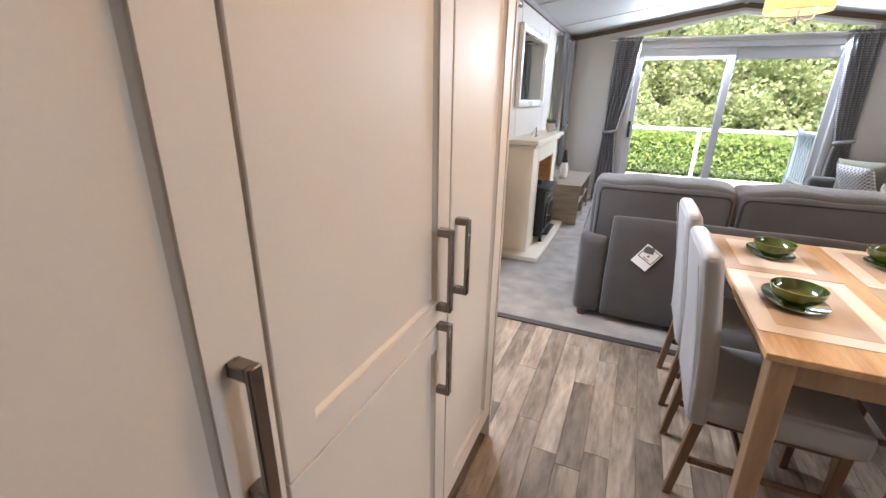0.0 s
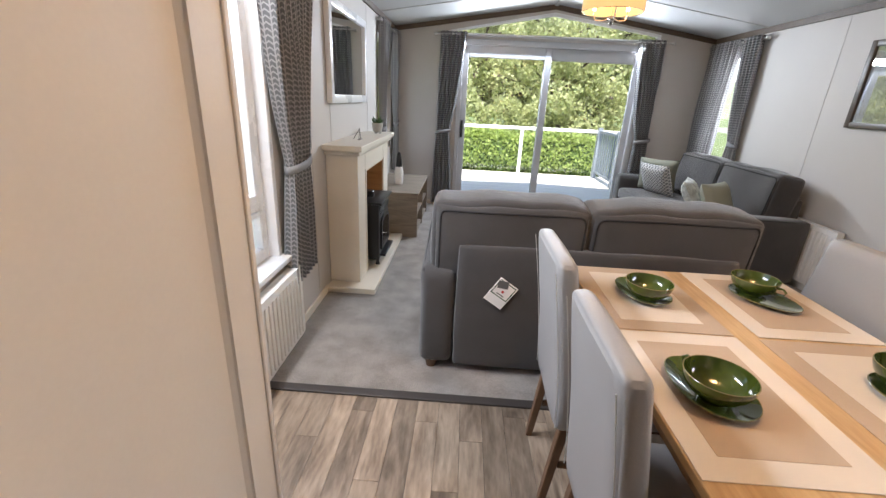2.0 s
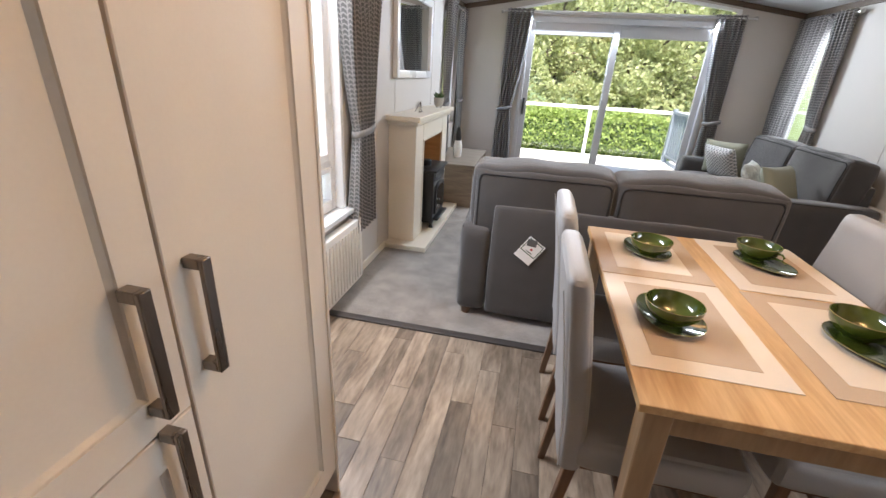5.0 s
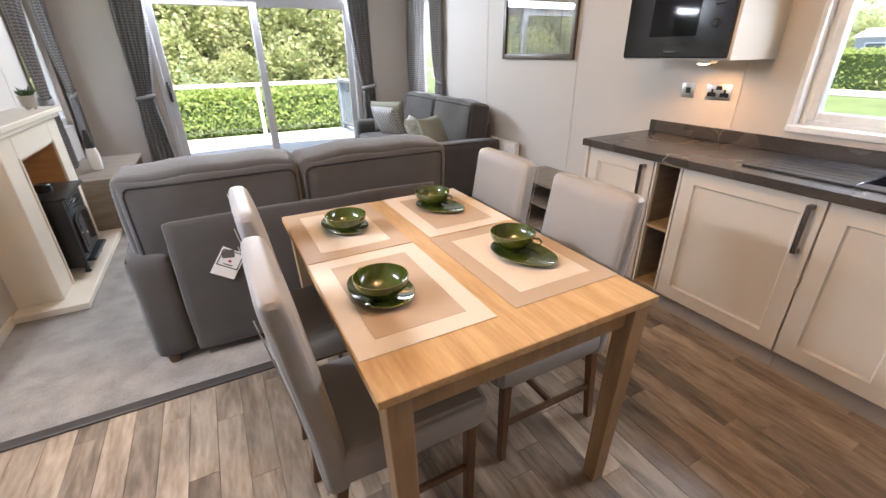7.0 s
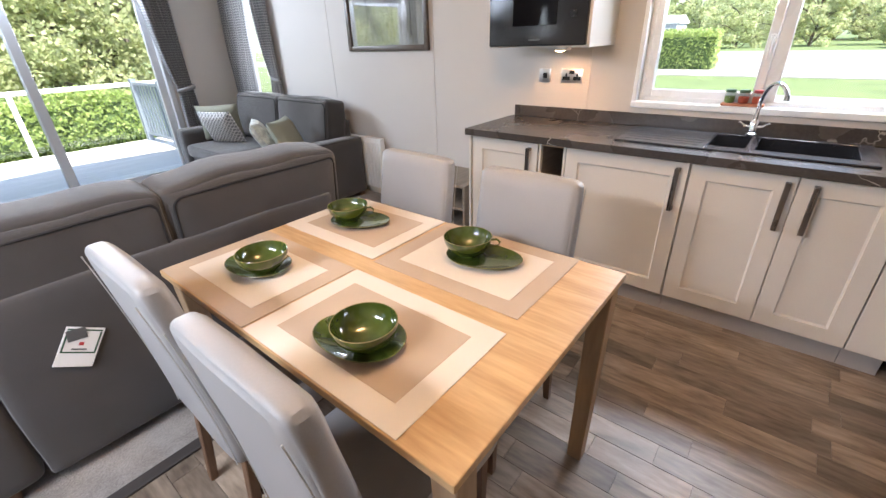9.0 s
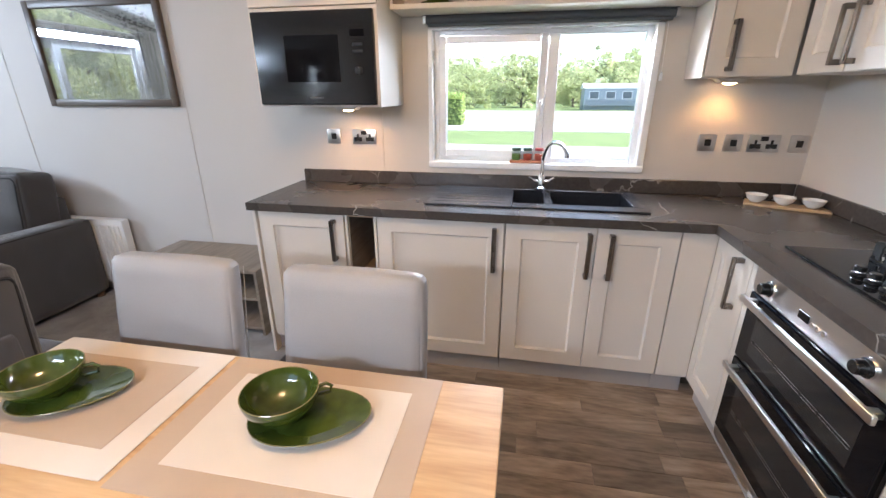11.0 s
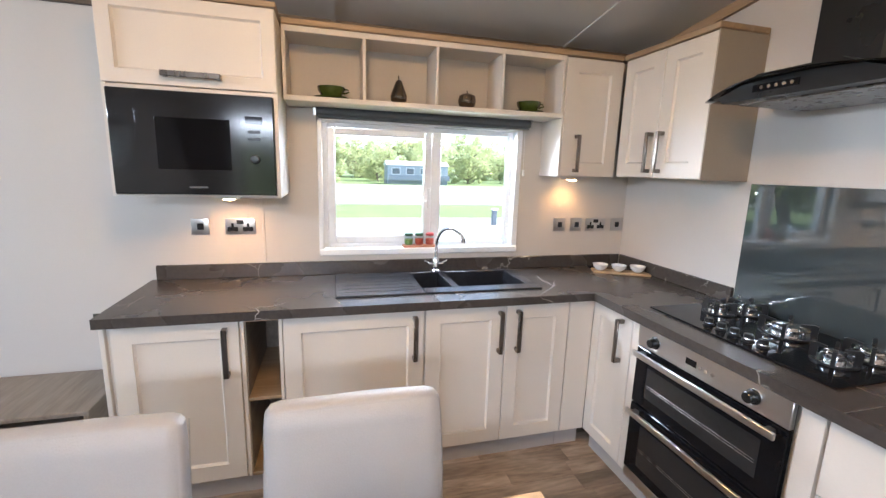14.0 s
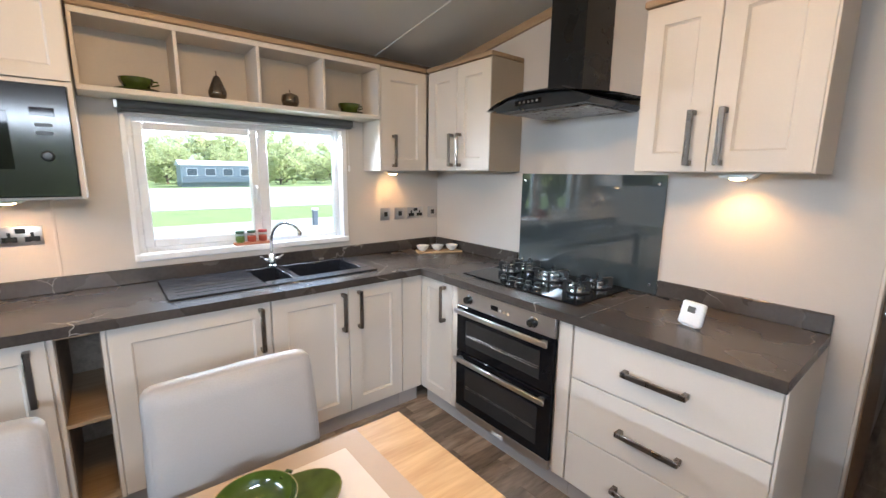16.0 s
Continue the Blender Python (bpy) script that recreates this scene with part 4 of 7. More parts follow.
def hood():
    t = thing("cooker_hood", "black chimney cooker hood with curved smoked glass", "cooker hood", (1.70, 0, 0))
    part("chimney", B(-0.103, 0.103, YH + 0.002, 0.13, 1.90, cz(1.70) - 0.0, 0.003), BLACKPLASTIC, t, smooth=False)
    body = prism([(-0.285, 1.835), (-0.26, 1.815), (0.26, 1.815), (0.285, 1.835), (0.19, 1.87), (0.13, 1.90), (-0.13, 1.90), (-0.19, 1.87)], 'y', YH + 0.002, 0.33)
    part("body", body, BLACKPLASTIC, t, smooth=False)
    part("filter", B(-0.24, 0.24, YH + 0.05, 0.27, 1.809, 1.8155, 0.002), PEWTER, t, "grey metal mesh filter", smooth=False)
    n, bm = 24, bmesh.new()
    rows = []
    for i in range(n + 1):
        a = 2 * i / n - 1
        z = 1.888 - 0.045 * a * a
        front = 0.385 - 0.10 * a * a
        rows.append([bm.verts.new((a * 0.385, y, z - 0.010 * ((y - YH) / 0.5) ** 2)) for y in (YH + 0.003, 0.05, 0.2, front)])
    for a, b in zip(rows, rows[1:]):
        for k in range(3):
            bm.faces.new((a[k], a[k + 1], b[k + 1], b[k]))
    part("glass_canopy", bm, HOODGLASS, t, "curved smoked glass canopy", solid=0.006)
    part("control_strip", B(-0.02, 0.14, 0.328, 0.334, 1.838, 1.862, 0.001), BLACKGLASS, t, smooth=False)
    for k in range(5):
        part("button", moved(lathe([(0, 0), (0.007, 0), (0.006, 0.004), (0, 0.004)], 12), pose(0.0 + 0.026 * k, 0.334, 1.85, -90, 0, 0)), CHROME, t)


hood()
GW = "kitchen wall units"


def microwave_unit():
    t = thing("wall_cabinet", "cream wall unit with lift-up flap over the microwave", "cabinet", (2.62, 2.685, 0), E_RZ, GW)
    w, d = 0.655, XR - 2.62 - 0.002
    for x in (0, w - 0.016):
        part("side_panel", prism([(0.0, 1.385), (d, 1.385), (d, 2.175), (0.0205, 2.175), (0.0205, 1.835), (0.0, 1.835)], 'x', x, x + 0.016), CREAM, t, smooth=False)
    part("shelf", B(0.016, w - 0.016, 0.004, d, 1.818, 1.834, 0.001), CREAM, t, smooth=False)
    part("shelf", B(0.016, w - 0.016, 0.004, d, 1.385, 1.394, 0.001), CREAM, t, smooth=False)
    part("back", B(0.016, w - 0.016, d - 0.01, d, 1.394, 2.175, 0.001), CREAM, t, smooth=False)
    part("top", B(0.016, w - 0.016, 0.0205, d, 2.16, 2.1745, 0.001), CREAM, t, smooth=False)
    add_door(t, 0.001, 1.838, w - 0.002, 0.336, 0.33, 1.88, 0.22, False, "flap", False, 0.075)
    part("cornice", B(-0.01, w + 0.008, -0.012, d, 2.176, 2.20, 0.004), OAKTRIM, t, "oak cornice strip", smooth=False)


microwave_unit()


def microwave():
    t = thing("microwave", "built-in black glass microwave under the flap", "microwave", (2.615, 2.668, 1.396), E_RZ)
    w, h = 0.620, 0.420
    part("body", B(0.01, w - 0.01, 0.012, 0.38, 0.005, h - 0.01, 0.002), BLACKIRON, t, smooth=False)
    door = part("door", B(0, w, -0.014, 0.010, 0.0, h, 0.003), MICROGLASS, t, "dark grey glass door", smooth=False)
    part("door_panel", B(0.095, 0.485, -0.0152, -0.0135, 0.065, 0.355, 0.0006), MICROGLASS, door, "dark glass panel", smooth=False)
    part("door_window", B(0.165, 0.445, -0.0162, -0.0148, 0.105, 0.315, 0.0006), BLACKGLASS, door, "smoked glass viewing window", smooth=False)
    part("display", B(0.505, 0.575, -0.0152, -0.0135, 0.305, 0.335, 0.0006), BLACKGLASS, door, smooth=False)
    for z in (0.235, 0.265):
        part("button", B(0.515, 0.565, -0.0155, -0.0135, z, z + 0.012, 0.001), BLACKPLASTIC, t, smooth=False)
    part("knob", moved(lathe([(0, 0), (0.020, 0), (0.020, 0.004), (0.015, 0.006), (0.014, 0.016), (0, 0.017)], 20), pose(0.54, -0.014, 0.155, 90, 0, 0)), BLACKPLASTIC, t)
    part("maker_mark", B(0.275, 0.345, -0.0155, -0.0138, 0.028, 0.035, 0), INKGREY, t, smooth=False)


microwave()


def shelf_unit():
    t = thing("wall_shelf", "open cream wall shelf of four bays over the window", "shelf", (2.80, 2.022, 0), E_RZ, GW)
    w, d = 1.488, XR - 2.80 - 0.002
    part("top", B(0, w, 0.0, d, 2.145, 2.172, 0.002), CREAM, t, smooth=False)
    part("base_board", B(-0.0, w, -0.004, d, 1.838, 1.862, 0.003), CREAM, t, smooth=False)
    for x in (0.0, 0.372, 0.743, 1.106, w - 0.016):
        part("divider", B(x, x + 0.016, 0.0, d - 0.012, 1.862, 2.145, 0.001), CREAM, t, smooth=False)
    # darkened back: the bays' inner shade is in the colour
    part("back", B(0, w, d - 0.012, d, 1.862, 2.145, 0.001), SHADEDBACK, t, smooth=False)
    part("cornice", B(0, w + 0.36, -0.012, d, 2.173, 2.20, 0.004), OAKTRIM, t, "oak cornice strip", smooth=False)


shelf_unit()
u = cabinet("cream shaker corner wall unit", (2.80, 0.533, 0), E_RZ, 0.372, XR - 2.80 - 0.002, 1.515, 2.170, name="wall_cabinet", group=GW)
add_door(u, 0.005, 1.518, 0.362, 0.648, 0.095, 1.645, 0.21)
part("side_panel", B(-0.006, 0.0, 0.0, XR - 2.80 - 0.002, 1.513, 2.172, 0.001), CREAM, u, smooth=False)
u = cabinet("cream shaker wall unit with two doors beside the hood", (2.795, 0.16, 0), S_RZ, 0.615, 0.16 - YH - 0.002, 1.520, 2.170, name="wall_cabinet", group=GW)
add_door(u, 0.012, 1.523, 0.296, 0.645, 0.275, 1.652, 0.21)
add_door(u, 0.312, 1.523, 0.298, 0.645, 0.352, 1.652, 0.21)
# west-facing side: darker colour stands in for the weak light there
part("side_panel", B(0.609, 0.617, -0.001, 0.16 - YH - 0.002, 1.518, 2.172, 0.001), SHADEDSIDE, u, "side panel with its shade put into the taupe colour", smooth=False)
part("cornice", B(0.0, 0.625, -0.012, 0.27, 2.173, 2.20, 0.004), OAKTRIM, u, "oak cornice strip", smooth=False)
u = cabinet("cream shaker wall unit with two doors over the worktop end", (1.292, 0.16, 0), S_RZ, 0.61, 0.16 - YH - 0.002, 1.520, 2.175, name="wall_cabinet", group=GW)
add_door(u, 0.003, 1.523, 0.280, 0.65, 0.222, 1.652, 0.21)
add_door(u, 0.287, 1.523, 0.318, 0.65, 0.330, 1.652, 0.21)
part("side_panel", B(0.606, 0.614, -0.001, 0.16 - YH - 0.002, 1.518, 2.177, 0.001), CREAM, u, smooth=False)
part("cornice", B(-0.008, 0.622, -0.012, 0.27, 2.178, 2.205, 0.004), OAKTRIM, u, "oak cornice strip", smooth=False)


def tall_units():
    GT = "tall kitchen cupboards"
    xf, dep = -0.36, 0.638
    u = cabinet("tall cream shaker cupboard beside the fridge housing", (xf, -0.55, 0), W_RZ, 0.915, dep, 0.12, 2.2, category="cupboard", name="tall_cupboard", group=GT, foot=0.1)
    add_door(u, 0.003, 0.123, 0.452, 2.03, 0.40, 1.03, 0.22, stile=0.095)
    add_door(u, 0.460, 0.123, 0.453, 2.03, 0.86, 1.03, 0.22, stile=0.125)
    u = cabinet("tall cream fridge housing with two shaker doors", (xf, 0.367, 0), W_RZ, 0.622, dep, 0.12, 2.2, category="fridge housing", name="fridge_housing", group=GT, foot=0.1)
    add_door(u, 0.003, 0.870, 0.616, 1.283, 0.552, 1.03, 0.225, stile=0.10)
    add_door(u, 0.003, 0.123, 0.616, 0.743, 0.556, 0.765, 0.225, stile=0.10)
    u = cabinet("tall cream shaker larder cupboard at the end of the run", (xf, 0.990, 0), W_RZ, 0.50, dep, 0.12, 2.2, category="cupboard", name="tall_cupboard", group=GT, foot=0.1)
    add_door(u, 0.003, 0.123, 0.494, 2.03, 0.046, 1.03, 0.225, stile=0.112)
    part("end_panel", B(0.497, 0.511, -0.004, dep, 0.0, 2.2, 0.002), CREAM, u, smooth=False)


tall_units()
from mathutils.bvhtree import BVHTree


# ---- dining table and chairs ----


def dining_table():
    t = thing("dining_table", "pale oak rectangular dining table with square legs", "table", (0.93, 1.968, 0))
    hx, hy, zt = 0.443, 0.632, 0.775
    part("tabletop", B(-hx, hx, -hy, hy, zt - 0.024, zt, 0.003, 2), TABLEOAK, t, smooth=False)
    for s in (-1, 1):
        part("apron", B(-hx + 0.07, hx - 0.07, s * (hy - 0.045) - 0.010, s * (hy - 0.045) + 0.010, zt - 0.105, zt - 0.024, 0.002), TABLELEG, t, smooth=False)
        part("apron", B(s * (hx - 0.055) - 0.010, s * (hx - 0.055) + 0.010, -hy + 0.07, hy - 0.07, zt - 0.105, zt - 0.024, 0.002), TABLELEG, t, smooth=False)
        for q in (-1, 1):
            bm = B(-0.033, 0.033, -0.033, 0.033, 0, zt - 0.024, 0.003)
            for v in bm.verts:
                k = 1 - v.co.z / zt
                v.co.x = v.co.x * (1 - 0.22 * k) + s * (hx - 0.05 - 0.035 * k * (1 if s > 0 else 0.6))
                v.co.y = v.co.y * (1 - 0.22 * k) + q * (hy - 0.042)
            part("leg", bm, TABLELEG, t, smooth=False)


dining_table()


def dining_chair():
    """Faces +x; the origin lies on the floor under the middle of the seat."""
    t = thing("dining_chair", "pale grey faux leather dining chair with dark oak legs", "chair", (0.60, 1.68, 0), 0, "chairs round the dining table")
    w = 0.205
    part("seat", softbox(-0.20, 0.275, -w, w, 0.382, 0.492, 0.03, 0.012, 8), CHAIRCLOTH, t)
    part("seat_frame", B(-0.17, 0.245, -w + 0.02, w - 0.02, 0.365, 0.40, 0.004), CHAIRLEG, t, "dark oak seat frame")
    bm = softbox(-0.035, 0.035, -w, w, 0.36, 0.99, 0.026, 0.006, 10)
    for v in bm.verts:
        k = max(0.0, (v.co.z - 0.36) / 0.63)
        v.co.x += -0.195 - 0.075 * k ** 1.4
    part("backrest", bm, CHAIRCLOTH, t)
    seam = [(-0.235 - 0.075 * k ** 1.4 - 0.000, w - 0.004, 0.38 + 0.58 * k) for k in [i / 12 for i in range(13)]]
    for s in (-1, 1):
        part("piping", tube([(x + 0.004, s * y, z) for x, y, z in seam], 0.0016, 6), POTGREY, t, "fine grey seam piping")
    for x, lean in ((-0.185, -0.045), (0.225, 0.0)):
        for s in (-1, 1):
            bm = B(-0.018, 0.018, -0.018, 0.018, 0, 0.40, 0.003)
            for v in bm.verts:
                k = 1 - v.co.z / 0.40
                v.co.x = v.co.x * (1 - 0.25 * k) + x + lean * k
                v.co.y = v.co.y * (1 - 0.25 * k) + s * (w - 0.035)
            part("leg", bm, CHAIRLEG, t, smooth=False)
    for s in (-1, 1):
        part("stretcher", B(-0.19, 0.215, s * (w - 0.035) - 0.008, s * (w - 0.035) + 0.008, 0.17, 0.195, 0.002), CHAIRLEG, t, smooth=False)
    part("stretcher", B(-0.012, 0.006, -w + 0.04, w - 0.04, 0.172, 0.193, 0.002), CHAIRLEG, t, smooth=False)
    return t


chair = dining_chair()
copy_thing(chair, pose(0.60, 2.235, 0))
copy_thing(chair, pose(1.25, 1.765, 0, 0, 0, 180))
copy_thing(chair, pose(1.25, 2.335, 0, 0, 0, 180))


def placemat(x0, x1, y0, y1, outer, inner, label):
    t = thing("placemat", label, "placemat", ((x0 + x1) / 2, (y0 + y1) / 2, 0.7755), 0, "placemats on the table")
    a, b, e = (x1 - x0) / 2, (y1 - y0) / 2, 0.063
    part("border", B(-a, a, -b, b, 0, 0.0020, 0.0006), outer, t, smooth=False)
    part("centre", B(-a + e, a - e, -b + e, b - e, 0.0018, 0.0029, 0.0004), inner, t, smooth=False)


placemat(0.492, 0.889, 1.478, 2.048, MATCREAM, MATTAN, "tan woven placemat with a cream border")
placemat(0.958, 1.37, 1.486, 2.045, MATTAN, MATCREAM, "cream woven placemat with a tan border")
placemat(0.492, 0.889, 2.056, 2.594, MATTAN, MATCREAM, "cream woven placemat with a tan border")
placemat(0.968, 1.37, 2.06, 2.594, MATCREAM, MATTAN, "tan woven placemat with a cream border")


def plate(x, y, rz, long_, wide):
    prof = [(0.0, 0.004), (0.55, 0.004), (0.62, 0.006), (0.86, 0.012), (0.985, 0.017), (1.0, 0.0175), (0.99, 0.014), (0.86, 0.008), (0.6, 0.0), (0.0, 0.0)]
    bm = lathe(prof, 40)
    for v in bm.verts:
        a = math.atan2(v.co.y, v.co.x)
        k = 1 + 0.05 * math.cos(2 * a + 0.6) + 0.03 * math.cos(3 * a)
        v.co.x *= long_ * k
        v.co.y *= wide * k
    t = tagged(new("side_plate"), "dark green glazed pebble-shaped plate on a placemat", "plate", "crockery on the table")
    t.matrix_world = pose(x, y, 0.7788, 0, 0, rz)
    part("dish", bm, GREENGLAZE, t)
    rim = [(long_ * math.cos(a) * (1 + 0.05 * math.cos(2 * a + 0.6) + 0.03 * math.cos(3 * a)), wide * math.sin(a) * (1 + 0.05 * math.cos(2 * a + 0.6) + 0.03 * math.cos(3 * a)), 0.0172) for a in [2 * math.pi * i / 40 for i in range(40)]]
    part("rim", tube(rim, 0.0013, 5, True), GLAZERIM, t, "brown unglazed rim")


def cup_bowl(x, y, z, rz, s=1.0):
    t = tagged(new("soup_cup"), "wide dark green glazed cup with a small handle", "cup", "crockery on the table")
    t.matrix_world = pose(x, y, z, 0, 0, rz)
    prof = [(0, 0.0), (0.030, 0.0), (0.032, 0.004), (0.034, 0.008), (0.052, 0.018), (0.068, 0.036), (0.074, 0.054), (0.0745, 0.062), (0.0725, 0.062), (0.0705, 0.054), (0.064, 0.036), (0.048, 0.020), (0.025, 0.011), (0, 0.010)]
    part("bowl", lathe([(r * s, h * s) for r, h in prof], 36), GREENGLAZE, t)
    part("rim", tube([(0.0735 * s * math.cos(a), 0.0735 * s * math.sin(a), 0.0622 * s) for a in [2 * math.pi * i / 36 for i in range(36)]], 0.0013, 5, True), GLAZERIM, t, "brown unglazed rim")
    part("handle", tube([(0.068 * s, 0, 0.050 * s), (0.088 * s, 0, 0.053 * s), (0.098 * s, 0, 0.044 * s), (0.094 * s, 0, 0.032 * s), (0.066 * s, 0, 0.030 * s)], 0.0042, 8), GREENGLAZE, t)


for (px, py, prz, pl, pw), (cx, cy, crz) in (((0.648, 1.756, 106, 0.122, 0.094), (0.644, 1.726, 110)), ((1.182, 1.748, -72, 0.125, 0.094), (1.18, 1.808, -58)),
                                             ((0.70, 2.328, 108, 0.118, 0.090), (0.70, 2.286, 100)), ((1.158, 2.343, -62, 0.120, 0.092), (1.146, 2.393, -58))):
    plate(px, py, prz, pl, pw)
    cup_bowl(cx, cy, 0.7835, crz, 1.1)

# ---- sofas ----


def piping_loop(pts, r=0.0045):
    return tube(pts, r, 6, True)


def cushion_seams(x0, x1, z0, z1, y, inset=0.012):
    a, b, c, d, k = x0 + inset, x1 - inset, z0 + inset, z1 - inset, 0.04
    pts = []
    for cx, cz_, st in ((b - k, d - k, 0), (a + k, d - k, 90), (a + k, c + k, 180), (b - k, c + k, 270)):
        for i in range(5):
            an = radians(st + 22.5 * i)
            pts.append((cx + k * math.cos(an), y, cz_ + k * math.sin(an)))
    return pts


def sofa(label, at, rz, w, depth, cushions, arm_w=0.19, group="sofas"):
    """Local: back along y = 0, seat towards +y, x from 0 to w."""
    t = thing("sofa", label, "sofa", at, rz, group)
    part("back_frame", softbox(arm_w, w - arm_w, 0.0, 0.20, 0.045, 0.757, 0.02, 0.002, 8), SOFA, t)
    part("base", softbox(arm_w - 0.005, w - arm_w + 0.005, 0.10, depth - 0.03, 0.06, 0.34, 0.025, 0.002, 7), SOFA, t)
    for s, x0, x1 in ((-1, 0.0, arm_w), (1, w - arm_w, w)):
        bm = softbox(x0, x1, 0.012, depth, 0.045, 0.625, 0.045, 0.006, 9)
        for v in bm.verts:
            k = (v.co.y / depth)
            out = max(0, v.co.z - 0.1) / 0.52
            v.co.x += s * 0.03 * out * k
            if v.co.z > 0.5:
                v.co.z -= 0.02 * (1 - k)
        arm = part("arm", bm, SOFA, t)
        pts = [((x0 if s < 0 else x1) + s * 0.004 - s * 0.02 + s * 0.03 * k, 0.03 + (depth - 0.06) * k, 0.608 - 0.02 * (1 - k) + 0.006) for k in [i / 10 for i in range(11)]]
        part("piping", tube(pts, 0.004, 6), SOFADARK, arm, "dark seam piping")
    n = 2
    cw = (w - 2 * arm_w) / n
    for i in range(n):
        a, b = arm_w + cw * i + 0.004, arm_w + cw * (i + 1) - 0.004
        sc = part("seat_cushion", softbox(a, b, 0.28, depth + 0.01, 0.335, 0.47, 0.04, 0.014, 9, seed=i), SOFA, t)
        x0, x1, z1, tilt = cushions[i]
        bm = softbox(x0, x1, 0.0, 0.235, 0.0, z1 - 0.45, 0.034, 0.022, 13, sag=0.010, seed=3 + i)
        m = pose(0, 0.075, 0.455, tilt, 0, 0)
        mid, half, top = (x0 + x1) / 2, (x1 - x0) / 2, z1 - 0.45
        for v in bm.verts:
            k = (v.co.x - mid) / half
            lift = max(0.0, v.co.z / top)
            v.co.z -= lift * (0.012 * abs(k) ** 3 + 0.006 * math.sin(7 * k + i))
            v.co.y += lift * 0.012 * math.sin(4 * k + 2 * i)
        skin = BVHTree.FromBMesh(bm)
        moved(bm, m)
        bc = part("back_cushion", bm, SOFA, t)
        for yy in (-0.02, 0.255):
            ring = [p for a_, b_ in zip(*(lambda q: (q, q[1:] + q[:1]))([Vector(c) for c in cushion_seams(x0, x1, 0, top - 0.022, yy, 0.022)])) for p in [a_.lerp(b_, f / 6) for f in range(6 if (b_ - a_).length > 0.1 else 1)]]
            lp = moved(piping_loop([tuple(skin.find_nearest(p)[0]) for p in ring], 0.0055), m)
            part("piping", lp, SOFADARK, bc, "dark seam piping")
    for x in (0.07, w - 0.07):
        for y in (0.06, depth - 0.08):
            part("foot", moved(lathe([(0, 0.0), (0.026, 0.0), (0.034, 0.05), (0, 0.05)], 12), pose(x, y, 0.0)), CHAIRLEG, t, "wooden foot")
    return t


sofa("grey woven two-seat sofa seen from behind, swing tag on its back", (-0.195, 2.83, 0), 0, 1.77, 0.93, ((0.06, 0.832, 0.972, 6), (0.836, 1.66, 0.972, 6)))
sofa("grey woven two-seat sofa along the wall", (2.94, 4.36, 0), 90, 2.15, 0.93, ((0.20, 1.07, 0.94, 8), (1.08, 1.95, 0.94, 8)))


def swing_tag():
    t = thing("swing_tag", "white card swing tag with green border and printed lines", "tag", (0.226, 2.822, 0.510), 0)
    t.scale = (0.87, 1, 0.87)
    m = pose(0, 0, 0, 0, 34, 0)
    part("card", moved(B(-0.065, 0.065, -0.004, -0.001, -0.085, 0.085, 0.0005), m), PAPER, t, smooth=False)
    part("print_border", moved(join(B(-0.058, 0.058, -0.0048, -0.004, 0.071, 0.077, 0), B(-0.058, -0.052, -0.0048, -0.004, -0.02, 0.068, 0), B(0.052, 0.058, -0.0048, -0.004, -0.02, 0.068, 0), B(-0.058, 0.058, -0.0048, -0.004, -0.026, -0.02, 0)), m), INKGREEN, t, smooth=False)
    part("picture_patch", moved(B(-0.034, 0.03, -0.0062, -0.004, -0.024, 0.024, 0.0005), pose(0.012, 0, 0.058, 0, 8, 0)), INKGREY, t, smooth=False)
    part("print_dot", moved(B(-0.006, 0.010, -0.005, -0.004, 0.008, 0.022, 0), m), INKRED, t, smooth=False)
    part("print_line", moved(B(-0.025, 0.025, -0.005, -0.004, -0.012, -0.006, 0), m), INKGREY, t, smooth=False)


swing_tag()


def scatter(label, material, at, w, h, th, rx, rz, name="cushion"):
    t = tagged(part(name, pillow(w, h, th), material), label, "cushion", "cushions on the wall sofa")
    t.matrix_world = pose(*at, 0, 0, rz) @ pose(0, 0, 0, rx, 0, 0)
    return t


scatter("sage green plain scatter cushion on the sofa", CUSHSAGE, (2.42, 6.22, 0.478), 0.44, 0.42, 0.15, -18, 145)
scatter("grey geometric woven scatter cushion on the sofa", CUSHGEO, (2.36, 5.98, 0.476), 0.42, 0.40, 0.14, -26, 115)
scatter("white leaf-patterned scatter cushion on the sofa", CUSHWHITE, (2.34, 4.98, 0.476), 0.40, 0.38, 0.14, -30, 60)
scatter("sage green striped scatter cushion on the sofa", CUSHSAGE, (2.40, 4.72, 0.478), 0.42, 0.38, 0.15, -24, 35)

# ---- fireplace wall ----


